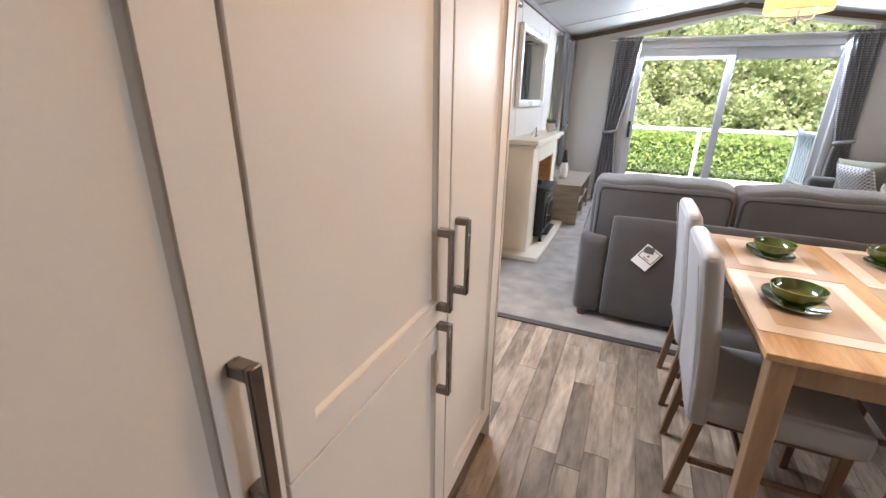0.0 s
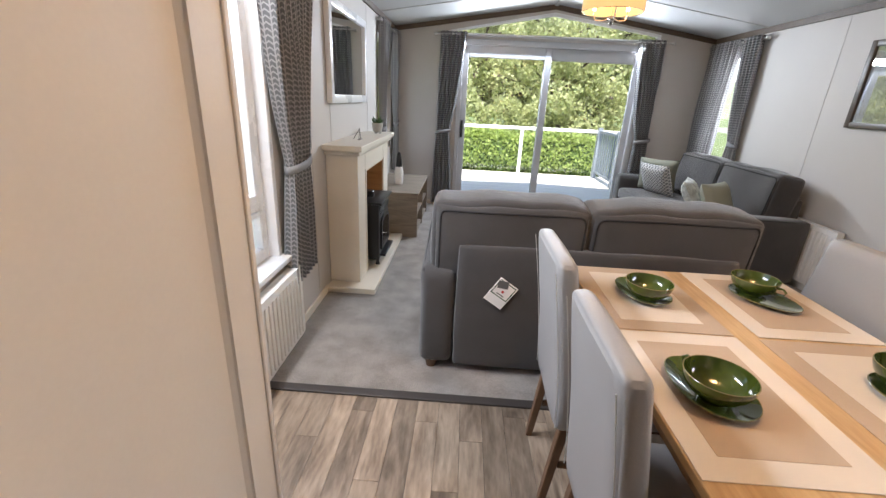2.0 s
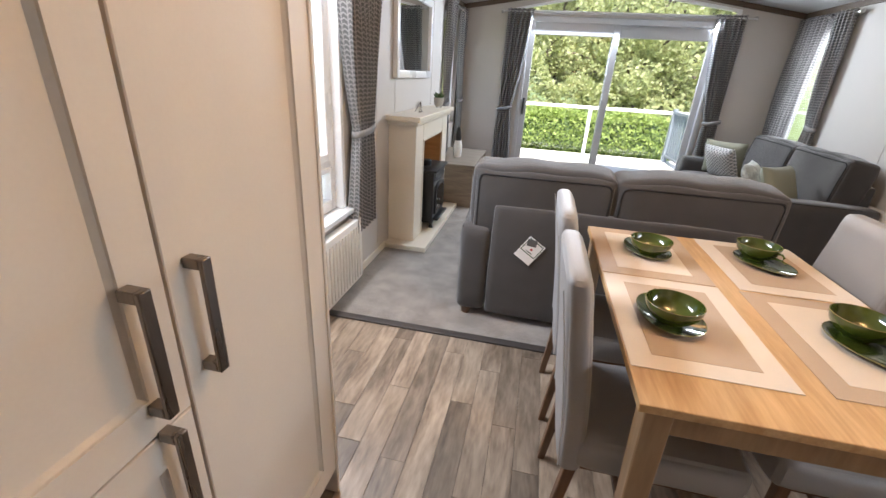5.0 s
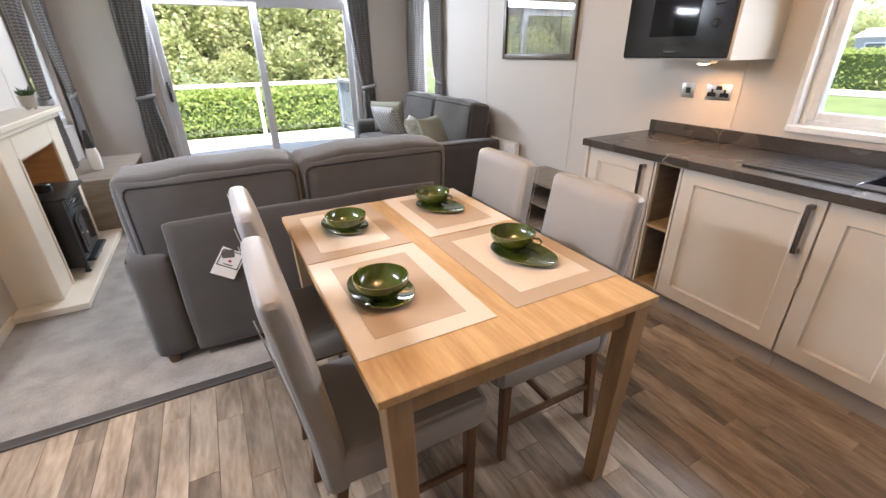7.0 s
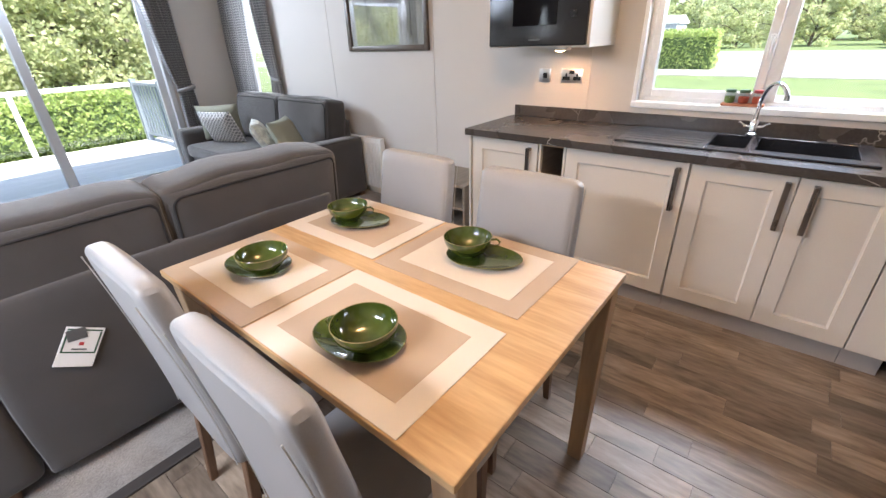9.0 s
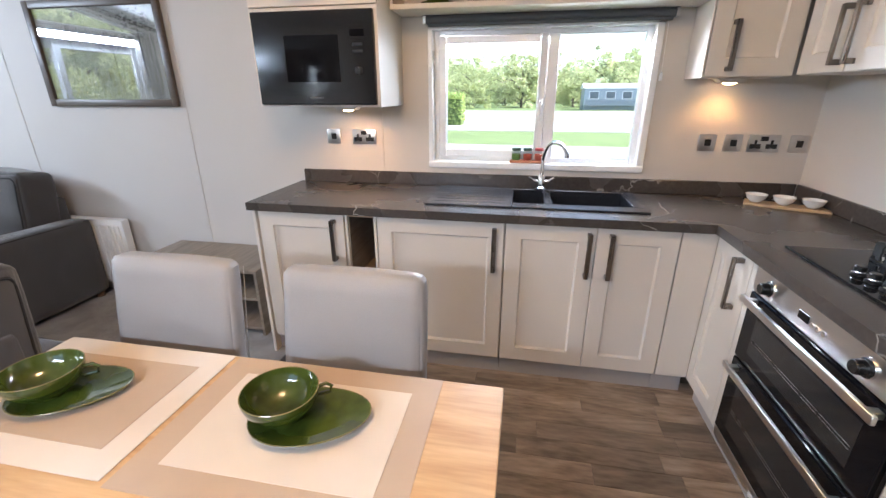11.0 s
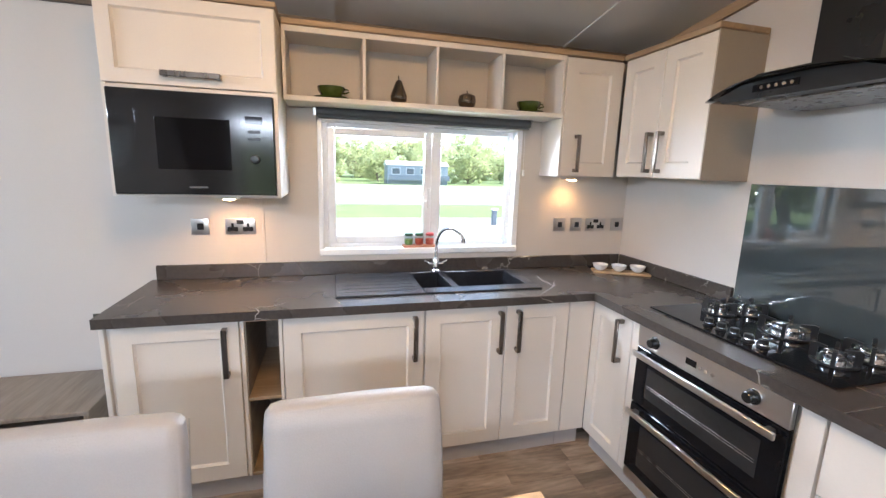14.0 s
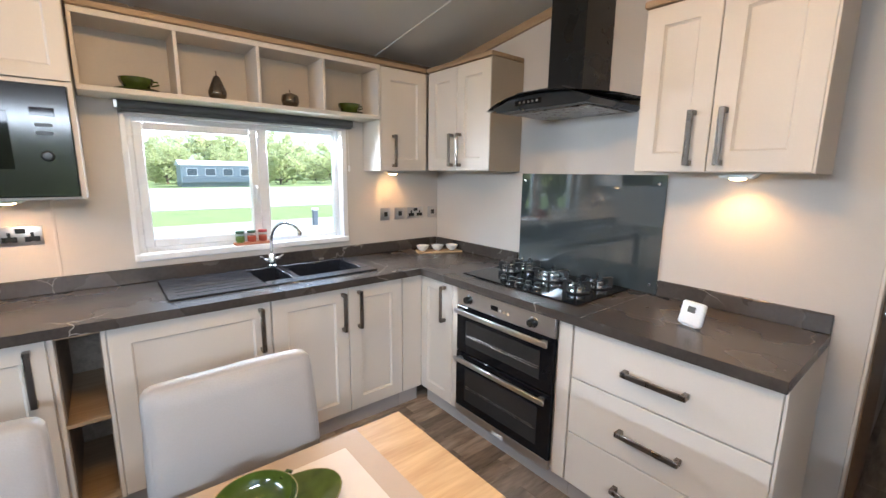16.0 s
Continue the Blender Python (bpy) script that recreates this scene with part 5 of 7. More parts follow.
def fireplace():
    t = thing("fire_surround", "ivory painted fire surround with mantel and hearth", "fireplace", (XL, 4.435, 0))
    part("hearth", B(0.002, 0.375, -0.715, 0.715, 0.002, 0.045, 0.004), IVORY, t, smooth=False)
    for s in (-1, 1):
        part("jamb", B(0.002, 0.235, s * 0.48 - 0.115, s * 0.48 + 0.115, 0.045, 1.03, 0.004), IVORY, t, smooth=False)
        part("inner_strip", B(0.225, 0.242, s * 0.362 - 0.012, s * 0.362 + 0.012, 0.045, 0.90, 0.003), IVORY, t, smooth=False)
    part("frieze", B(0.002, 0.235, -0.365, 0.365, 0.88, 1.03, 0.004), IVORY, t, smooth=False)
    part("mantel_moulding", B(0.002, 0.26, -0.635, 0.635, 1.03, 1.065, 0.012, 3), IVORY, t, smooth=False)
    part("mantel_shelf", B(0.002, 0.285, -0.675, 0.675, 1.065, 1.105, 0.006, 2), IVORY, t, smooth=False)
    # no lamp in the chamber: the lining's colour carries the warm glow
    part("fire_back", join(B(0.004, 0.02, -0.365, 0.365, 0.045, 0.88, 0), B(0.02, 0.225, 0.350, 0.3649, 0.045, 0.88, 0), B(0.02, 0.225, -0.3649, -0.350, 0.045, 0.88, 0), B(0.02, 0.225, -0.350, 0.350, 0.87, 0.8799, 0)), WARMBACK, t, "tan timber-look chamber lining with warm glow in its colour", smooth=False)


fireplace()


def stove():
    t = thing("electric_stove", "black cast iron effect electric stove on the hearth", "stove", (XL + 0.235, 4.435, 0.046))
    part("body", B(-0.15, 0.075, -0.225, 0.225, 0.05, 0.54, 0.01, 2), BLACKIRON, t)
    part("top_plate", B(-0.165, 0.105, -0.25, 0.25, 0.54, 0.562, 0.006, 2), BLACKIRON, t)
    part("upper_grille", join(*[B(0.073, 0.085, -0.19, 0.19, 0.455 + 0.018 * k, 0.463 + 0.018 * k, 0.002) for k in range(4)]), BLACKIRON, t, "row of grille bars")
    n = 12
    arch = [(-0.17, 0.13), (0.17, 0.13)] + [(0.17 * math.cos(math.pi * i / n), 0.36 + 0.06 * math.sin(math.pi * i / n)) for i in range(n + 1)]
    d = part("stove_door", prism(arch, 'x', 0.074, 0.092), BLACKIRON, t, "arched black door", smooth=False)
    part("door_glass", prism([(y * 0.78, 0.16 + (z - 0.13) * 0.8) for y, z in arch], 'x', 0.092, 0.095), BLACKGLASS, d, smooth=False)
    part("door_knob", moved(lathe([(0, 0), (0.008, 0), (0.006, 0.02), (0.011, 0.03), (0, 0.036)], 12), pose(0.092, -0.15, 0.28, 0, 90, 0)), CHROME, d)
    part("ash_lip", B(0.07, 0.125, -0.20, 0.20, 0.075, 0.095, 0.005), BLACKIRON, t)
    for y in (-0.19, 0.19):
        for x in (-0.12, 0.055):
            part("foot", moved(lathe([(0, 0), (0.022, 0), (0.012, 0.03), (0.02, 0.055), (0, 0.055)], 10), pose(x, y, 0)), BLACKIRON, t)
    part("flue", moved(lathe([(0, 0), (0.05, 0), (0.05, 0.04), (0.042, 0.05), (0, 0.05)], 20), pose(-0.06, 0, 0.562)), BLACKIRON, t)


stove()


def framed_mirror(name, label, x, y0, y1, z0, z1, fw, fd, frame_m, side):
    t = thing(name, label, "mirror", (x, (y0 + y1) / 2, (z0 + z1) / 2))
    a, b = (y1 - y0) / 2, (z1 - z0) / 2
    s0, s1 = (0.001, fd) if side > 0 else (-fd, -0.001)
    part("frame", join(B(s0, s1, -a, -a + fw, -b, b, 0.005, 2), B(s0, s1, a - fw, a, -b, b, 0.005, 2), B(s0, s1, -a + fw, a - fw, -b, -b + fw, 0.005, 2), B(s0, s1, -a + fw, a - fw, b - fw, b, 0.005, 2)), frame_m, t)
    m0, m1 = (0.004, fd * 0.6) if side > 0 else (-fd * 0.6, -0.004)
    part("mirror_glass", B(m0, m1, -a + fw, a - fw, -b + fw, b - fw, 0), MIRROR, t, smooth=False)


framed_mirror("wall_mirror", "white framed mirror over the mantelpiece", XL, 3.94, 5.03, 1.375, 2.06, 0.06, 0.04, UPVC, 1)


def framed_picture():
    """Pale misty landscape print behind glass; y falls from the picture's left to its right."""
    y0, y1, z0, z1, fw, fd = 3.52, 4.51, 1.37, 2.0, 0.045, 0.028
    t = thing("framed_picture", "dark brown framed misty tree landscape print behind glass", "picture", (XR, (y0 + y1) / 2, (z0 + z1) / 2), -90)
    a, b = (y1 - y0) / 2, (z1 - z0) / 2
    part("frame", join(B(-a, -a + fw, -fd, -0.001, -b, b, 0.005, 2), B(a - fw, a, -fd, -0.001, -b, b, 0.005, 2), B(-a + fw, a - fw, -fd, -0.001, -b, -b + fw, 0.005, 2), B(-a + fw, a - fw, -fd, -0.001, b - fw, b, 0.005, 2)), FRAMEBROWN, t)
    w, h = a - fw, b - fw
    pr = part("print", B(-w, w, -0.008, -0.002, -h, h, 0), PRINTMIST, t, smooth=False)
    rnd = random.Random(31)
    meadow = []
    for k in range(150):
        x, z, ln = rnd.uniform(-w + 0.01, w - 0.01), -h + rnd.uniform(0.0, 0.16), rnd.uniform(0.03, 0.10)
        meadow.append(prism([(x - 0.003, z), (x + 0.003, z), (x + rnd.uniform(-0.012, 0.012), min(z + ln, h))], 'y', -0.0086, -0.0078))
    part("meadow_strokes", join(*meadow), PRINTOCHRE, pr, "ochre and green grass strokes", smooth=False)
    ink = []
    for x, z, n, sx, sz in ((0.28, 0.17, 190, 0.075, 0.055), (0.08, 0.07, 110, 0.055, 0.032), (-0.22, 0.10, 30, 0.012, 0.04)):
        for k in range(n):
            px, pz = x + rnd.gauss(0, sx), z + rnd.gauss(0, sz)
            if abs(px) < w - 0.012 and abs(pz) < h - 0.012:
                q = rnd.uniform(0.004, 0.011)
                ink.append(prism([(px - q, pz), (px, pz - q * 0.6), (px + q * 0.8, pz + q * 0.2), (px, pz + q * 0.7)], 'y', -0.0090 - 0.00001 * (k % 40), -0.0078))
    for x, z0_, z1_, r in ((0.30, -0.20, 0.20, 0.009), (0.09, -0.14, 0.08, 0.006), (-0.22, -0.12, 0.12, 0.004)):
        ink.append(prism([(x - r, z0_), (x + r, z0_), (x + r * 0.5, z1_), (x - r * 0.5, z1_)], 'y', -0.0084, -0.0078))
    part("tree_silhouettes", join(*ink), PRINTDARK, pr, "dark grey-green tree shapes", smooth=False)
    g = part("picture_glass", B(-w, w, -0.016, -0.013, -h, h, 0), PICTUREGLASS, t, smooth=False)
    g.visible_shadow = False


framed_picture()


def potted_plant():
    t = thing("potted_plant", "small green succulent in a grey footed pot on the mantel", "plant", (-0.83, 4.86, 1.1055))
    part("pot", lathe([(0, 0.012), (0.032, 0.012), (0.045, 0.03), (0.052, 0.085), (0.052, 0.095), (0.047, 0.095), (0.044, 0.08), (0, 0.078)], 24), POTGREY, t)
    for k in range(3):
        a = 2.1 * k
        part("pot_foot", moved(lathe([(0, 0), (0.009, 0), (0.011, 0.02), (0, 0.02)], 8), pose(0.026 * math.cos(a), 0.026 * math.sin(a), 0)), POTGREY, t)
    rng = random.Random(4)
    for k in range(22):
        a, tilt, ln = k * 2.4, 15 + 50 * (k % 8) / 8, 0.065 + 0.02 * rng.random()
        leaf = lathe([(0, 0), (0.006, 0.005), (0.008, ln * 0.4), (0.004, ln * 0.8), (0, ln)], 6)
        part("leaf", moved(leaf, pose(0, 0, 0.08, 0, 0, math.degrees(a)) @ pose(0.012, 0, 0, 0, tilt, 0)), ARTGREEN, t)


potted_plant()


def ornament_stand():
    t = thing("photo_easel", "small thin metal easel ornament on the mantel", "ornament", (-0.84, 4.22, 1.1055))
    part("stand", join(tube([(0.0, -0.03, 0.003), (0.0, 0.0, 0.085)], 0.0028, 6), tube([(0.0, 0.03, 0.003), (0.0, 0.0, 0.085)], 0.0028, 6), tube([(-0.05, 0.0, 0.003), (0.0, 0.0, 0.085)], 0.0028, 6)), PEWTER, t)
    part("ledge", B(-0.006, 0.012, -0.04, 0.04, 0.0, 0.008, 0.002), PEWTER, t)


ornament_stand()


def low_cabinet(name, label, at, rz, w, d, h, bays, category):
    """Open-fronted low unit: front at y = 0, x from 0 to w."""
    t = thing(name, label, category, at, rz)
    part("top", B(-0.008, w + 0.008, -0.008, d, h - 0.022, h, 0.003), GREYOAK, t, smooth=False)
    for x in [0.0] + [w * k / bays - 0.009 for k in range(1, bays)] + [w - 0.018]:
        part("upright", B(x, x + 0.018, 0.0, d - 0.002, 0.0, h - 0.022, 0.001), GREYOAK, t, smooth=False)
    for z in (0.035, 0.24):
        part("shelf", B(0.018, w - 0.018, 0.008, d - 0.012, z, z + 0.018, 0.001), GREYOAK, t, smooth=False)
    part("back", B(0.018, w - 0.018, d - 0.012, d - 0.002, 0.0, h - 0.022, 0.001), GREYOAK, t, smooth=False)


low_cabinet("tv_unit", "grey oak low television unit with open bays", (-0.47, 5.17, 0.003), 90, 1.12, 0.512, 0.485, 2, "tv unit")
low_cabinet("low_bench", "grey oak low open shelf bench along the wall", (2.585, 3.72, 0.003), -90, 0.86, 0.42, 0.45, 1, "shelf unit")


def tall_vase(at, label):
    t = thing("vase", label, "vase", at)
    part("body", lathe([(0, 0), (0.04, 0), (0.048, 0.02), (0.052, 0.14), (0.038, 0.2), (0.036, 0.2), (0, 0.19)], 24), PORCELAIN, t)
    part("neck", lathe([(0.037, 0.2), (0.034, 0.23), (0.020, 0.34), (0.014, 0.36), (0, 0.36)], 24), BLACKIRON, t, "black glazed neck")


tall_vase((-0.74, 5.62, 0.489), "white vase with a tapered black neck")


def radiator(label, at, rz, w, h, z0):
    """Panel radiator: back at y = 0, front towards +y."""
    t = thing("radiator", label, "radiator", at, rz, "radiators")
    part("panel", B(0, w, 0.055, 0.068, z0, z0 + h, 0.005, 2), RADIATOR, t)
    n = max(4, int(w / 0.045))
    for k in range(n):
        x = 0.02 + (w - 0.04) * (k + 0.5) / n
        bm = B(x - 0.011, x + 0.011, 0.066, 0.078, z0 + 0.025, z0 + h - 0.04, 0.0055, 2)
        part("flute", bm, RADIATOR, t)
    part("top_grille", B(0, w, 0.012, 0.072, z0 + h - 0.004, z0 + h + 0.004, 0.002), RADIATOR, t)
    part("side_cover", B(-0.002, 0.004, 0.012, 0.07, z0 + 0.01, z0 + h, 0.002), RADIATOR, t)
    part("side_cover", B(w - 0.004, w + 0.002, 0.012, 0.07, z0 + 0.01, z0 + h, 0.002), RADIATOR, t)
    part("bracket", B(0.08, 0.12, 0.0, 0.056, z0 + 0.05, z0 + h - 0.05, 0.002), RADIATOR, t)
    part("valve", join(moved(lathe([(0, 0), (0.012, 0), (0.014, 0.03), (0.01, 0.045), (0, 0.045)], 12), pose(w + 0.02, 0.04, z0 + 0.01)), tube([(w + 0.02, 0.04, 0.004), (w + 0.02, 0.04, z0 + 0.02)], 0.007, 8), tube([(w - 0.01, 0.04, z0 + 0.03), (w + 0.02, 0.04, z0 + 0.03)], 0.006, 8)), CHROME, t)


radiator("white fluted panel radiator under the window", (XL + 0.016, 3.06, 0.0), -90, 0.86, 0.44, 0.055)
radiator("white fluted panel radiator behind the sofa end", (XR - 0.016, 4.14, 0.0), 90, 0.60, 0.50, 0.09)

# ---- curtains and poles ----


def curtain(at, rz, top, tie, bottom, z0, z1, ztie, folds, label, depth=0.035):
    """Hangs in the local x-z plane. top, tie, bottom: (x0, x1) of the cloth there. ztie may be None."""
    t = thing("curtain", label, "curtain", at, rz, "curtains")
    nz, nx = 34, folds * 8
    bm = bmesh.new()
    uvl = bm.loops.layers.uv.new("UVMap")
    full = (top[1] - top[0]) * 1.9
    grid = []
    for j in range(nz + 1):
        z = z0 + (z1 - z0) * j / nz
        if ztie is None:
            k = j / nz
            a, b, sq = bottom[0] + (top[0] - bottom[0]) * k, bottom[1] + (top[1] - bottom[1]) * k, 1.0
        elif z >= ztie:
            k = ((z - ztie) / (z1 - ztie))
            k = k ** 0.75
            a, b, sq = tie[0] + (top[0] - tie[0]) * k, tie[1] + (top[1] - tie[1]) * k, 0.6 + 0.4 * k
        else:
            k = ((ztie - z) / (ztie - z0)) ** 0.6
            a, b, sq = tie[0] + (bottom[0] - tie[0]) * k, tie[1] + (bottom[1] - tie[1]) * k, 0.6 + 0.4 * k
        row = []
        for i in range(nx + 1):
            u = i / nx
            x = a + (b - a) * u + 0.006 * math.sin(9 * u + 3 * z)
            y = depth * sq * math.cos(2 * math.pi * folds * u + 0.5 * math.sin(2.2 * z)) + 0.006 * math.sin(5 * z + 7 * u)
            row.append(bm.verts.new((x, y, z)))
        grid.append(row)
    for j in range(nz):
        for i in range(nx):
            f = bm.faces.new((grid[j][i], grid[j][i + 1], grid[j + 1][i + 1], grid[j + 1][i]))
            for lp, (ii, jj) in zip(f.loops, ((i, j), (i + 1, j), (i + 1, j + 1), (i, j + 1))):
                lp[uvl].uv = (ii / nx * full, z0 + (z1 - z0) * jj / nz)
    part("cloth", bm, CURTAIN, t, "grey chevron-patterned cloth", solid=0.004)
    if ztie is not None:
        pts = [((tie[0] + tie[1]) / 2 + (tie[1] - tie[0]) * 0.62 * math.cos(a), depth * 1.25 * math.sin(a), ztie + 0.02 * math.cos(a)) for a in [2 * math.pi * i / 20 for i in range(20)]]
        bmb = bmesh.new()
        lo = [bmb.verts.new((x, y, z - 0.022)) for x, y, z in pts]
        hi = [bmb.verts.new((x, y, z + 0.022)) for x, y, z in pts]
        for i in range(20):
            bmb.faces.new((lo[i], lo[(i + 1) % 20], hi[(i + 1) % 20], hi[i]))
        part("tieback", bmb, TIECLOTH, t, "grey cloth tieback", solid=0.003)
    for i in range(folds):
        x = top[0] + (top[1] - top[0]) * (i + 0.5) / folds
        part("eyelet", moved(lathe([(0.017, -0.003), (0.024, -0.002), (0.024, 0.002), (0.017, 0.003)], 14), pose(x, 0, z1 - 0.035, 0, 90, 0)), CHROME, t, "chrome eyelet ring")


def pole(a, b, label):
    t = thing("curtain_pole", label, "curtain pole", (0, 0, 0))
    A_, B_ = Vector(a), Vector(b)
    d = (B_ - A_).normalized()
    part("rod", tube([A_, B_], 0.011, 12), STEEL, t)
    for p, s in ((A_, -1), (B_, 1)):
        q = (d * s).to_track_quat('Z', 'Y').to_matrix().to_4x4()
        part("finial", moved(lathe([(0, 0), (0.012, 0), (0.022, 0.012), (0.024, 0.024), (0.016, 0.04), (0, 0.044)], 16), Matrix.Translation(p) @ q), STEEL, t)
    for k in (0.04, 0.96):
        p = A_.lerp(B_, k)
        side = Vector((0, 1, 0)) if abs(d.x) > 0.5 else Vector((1 if p.x > 1 else -1, 0, 0))
        part("bracket", tube([p, p + side * 0.052], 0.007, 8), STEEL, t)


PZ = 2.205
pole((-0.44, YP - 0.055, PZ), (2.47, YP - 0.055, PZ), "slim steel curtain pole over the patio doors")
curtain((0, YP - 0.055, 0), 0, (-0.40, -0.06), (-0.40, -0.235), (-0.46, -0.16), 0.03, PZ + 0.035, 1.02, 6, "grey patterned curtain tied back beside the patio door")
curtain((0, YP - 0.055, 0), 0, (2.06, 2.40), (2.245, 2.42), (2.20, 2.46), 0.03, PZ + 0.035, 1.02, 6, "grey patterned curtain tied back beside the patio door")
pole((XR - 0.055, 5.74, 2.17), (XR - 0.055, 6.74, 2.17), "slim steel curtain pole over the side window")
curtain((XR - 0.055, 0, 0), 90, (5.78, 6.08), (5.76, 5.90), (5.74, 5.95), 0.65, 2.205, 1.10, 5, "grey patterned curtain tied back at the side window")
curtain((XR - 0.055, 0, 0), 90, (6.14, 6.73), (6.20, 6.73), (6.26, 6.74), 0.65, 2.205, None, 7, "grey patterned curtain hanging at the side window")
pole((XL + 0.055, 5.62, 2.17), (XL + 0.055, 6.74, 2.17), "slim steel curtain pole over the far window")
curtain((XL + 0.055, 0, 0), 90, (5.66, 6.02), (5.66, 5.80), (5.66, 5.88), 0.50, 2.205, 1.10, 5, "grey patterned curtain tied back near the fireplace")
curtain((XL + 0.055, 0, 0), 90, (6.45, 6.72), (6.56, 6.72), (6.5, 6.73), 0.50, 2.205, 1.10, 4, "grey patterned curtain tied back in the corner")
pole((XL + 0.055, 1.58, 2.15), (XL + 0.055, 3.70, 2.15), "slim steel curtain pole over the large window")
curtain((XL + 0.055, 0, 0), 90, (2.90, 3.54), (3.07, 3.34), (2.97, 3.36), 0.40, 2.185, 1.06, 7, "grey patterned curtain tied back at the large window", 0.04)

# ---- lamps, sockets and small things ----


def pendant():
    t = thing("pendant_light", "lit cream drum pendant lamp with chrome arms", "lamp", (PENDANT[0], PENDANT[1], 0))
    r, z0, z1 = 0.215, 2.10, 2.29
    sh = part("shade", lathe([(r, z0), (r + 0.004, z0), (r + 0.004, z1), (r, z1), (r, z0)], 40), SHADE, t, "lit cream fabric drum shade")
    part("shade_ring", join(tube([(r * math.cos(a), r * math.sin(a), z0) for a in [2 * math.pi * i / 32 for i in range(32)]], 0.004, 6, True)), CHROME, t)
    part("rod", tube([(0, 0, 2.04), (0, 0, APEX - 0.02)], 0.006, 8), CHROME, t)
    part("ceiling_rose", moved(lathe([(0, 0), (0.05, 0), (0.045, -0.025), (0.012, -0.04), (0, -0.04)], 20), pose(0, 0, APEX - 0.018)), CHROME, t)
    part("finial", lathe([(0, 2.01), (0.008, 2.015), (0.018, 2.03), (0.022, 2.045), (0.010, 2.055), (0.03, 2.062), (0.03, 2.07), (0, 2.072)], 16), CHROME, t)
    for k in range(3):
        a = 2 * math.pi * k / 3 + 0.4
        c, s = math.cos(a), math.sin(a)
        part("arm", tube([(0.015 * c, 0.015 * s, 2.06), (0.07 * c, 0.07 * s, 2.045), (0.125 * c, 0.125 * s, 2.055), (0.14 * c, 0.14 * s, 2.09), (0.14 * c, 0.14 * s, 2.12)], 0.0055, 8), CHROME, t)
        part("bulb", moved(lathe([(0, 0), (0.012, 0), (0.013, 0.05), (0.018, 0.07), (0.014, 0.10), (0, 0.115)], 14), pose(0.14 * c, 0.14 * s, 2.12)), BULB, t, "lit candle bulb")


pendant()


def ceiling_lamp(x, y):
    t = thing("ceiling_light", "chrome ceiling lamp with four lit spot heads over the kitchen", "lamp", (x, y, cz(x)))
    part("base", lathe([(0, -0.004), (0.12, -0.004), (0.12, -0.03), (0.1, -0.034), (0, -0.034)], 28), CHROME, t)
    for k in range(4):
        a = math.pi / 4 + math.pi / 2 * k
        c, s = 0.15 * math.cos(a), 0.15 * math.sin(a)
        head = part("spot_head", moved(lathe([(0, -0.03), (0.02, -0.032), (0.034, -0.06), (0.036, -0.085), (0.031, -0.085), (0.028, -0.062), (0, -0.05)], 18), pose(c, s, 0)), CHROME, t)
        part("bulb", moved(lathe([(0, -0.07), (0.024, -0.072), (0.022, -0.078), (0, -0.08)], 14), pose(c, s, 0)), BULB, head, "lit lamp face")
        part("arm", tube([(c * 0.5, s * 0.5, -0.02), (c * 0.8, s * 0.8, -0.026), (c, s, -0.034)], 0.006, 8), CHROME, t)


ceiling_lamp(1.02, 1.85)
for sx, sy in ((1, 1), (-1, 1), (-1, -1), (1, -1)):
    point_lamp("kitchen_bulb", (1.02 + 0.106 * sx, 1.85 + 0.106 * sy, 2.42), 3.7, 0.025, (1.0, 0.58, 0.24))


def cabinet_light(x, y, z, rz):
    t = thing("under_cabinet_light", "small lit triangular lamp under a wall unit", "lamp", (x, y, z), rz, "under-cabinet lamps")
    part("housing", prism([(-0.07, 0.0), (0.07, 0.0), (0.05, -0.02), (-0.05, -0.02)], 'y', -0.035, 0.035), STEEL, t, smooth=False)
    part("lens", lathe([(0, -0.030), (0.016, -0.028), (0.027, -0.0245), (0.030, -0.0195), (0, -0.0195)], 20), LED, t, "glowing round lens")


cabinet_light(2.82, 2.29, 1.384, -90)
cabinet_light(2.935, 0.36, 1.514, -90)
cabinet_light(0.94, 0.0, 1.519, 180)


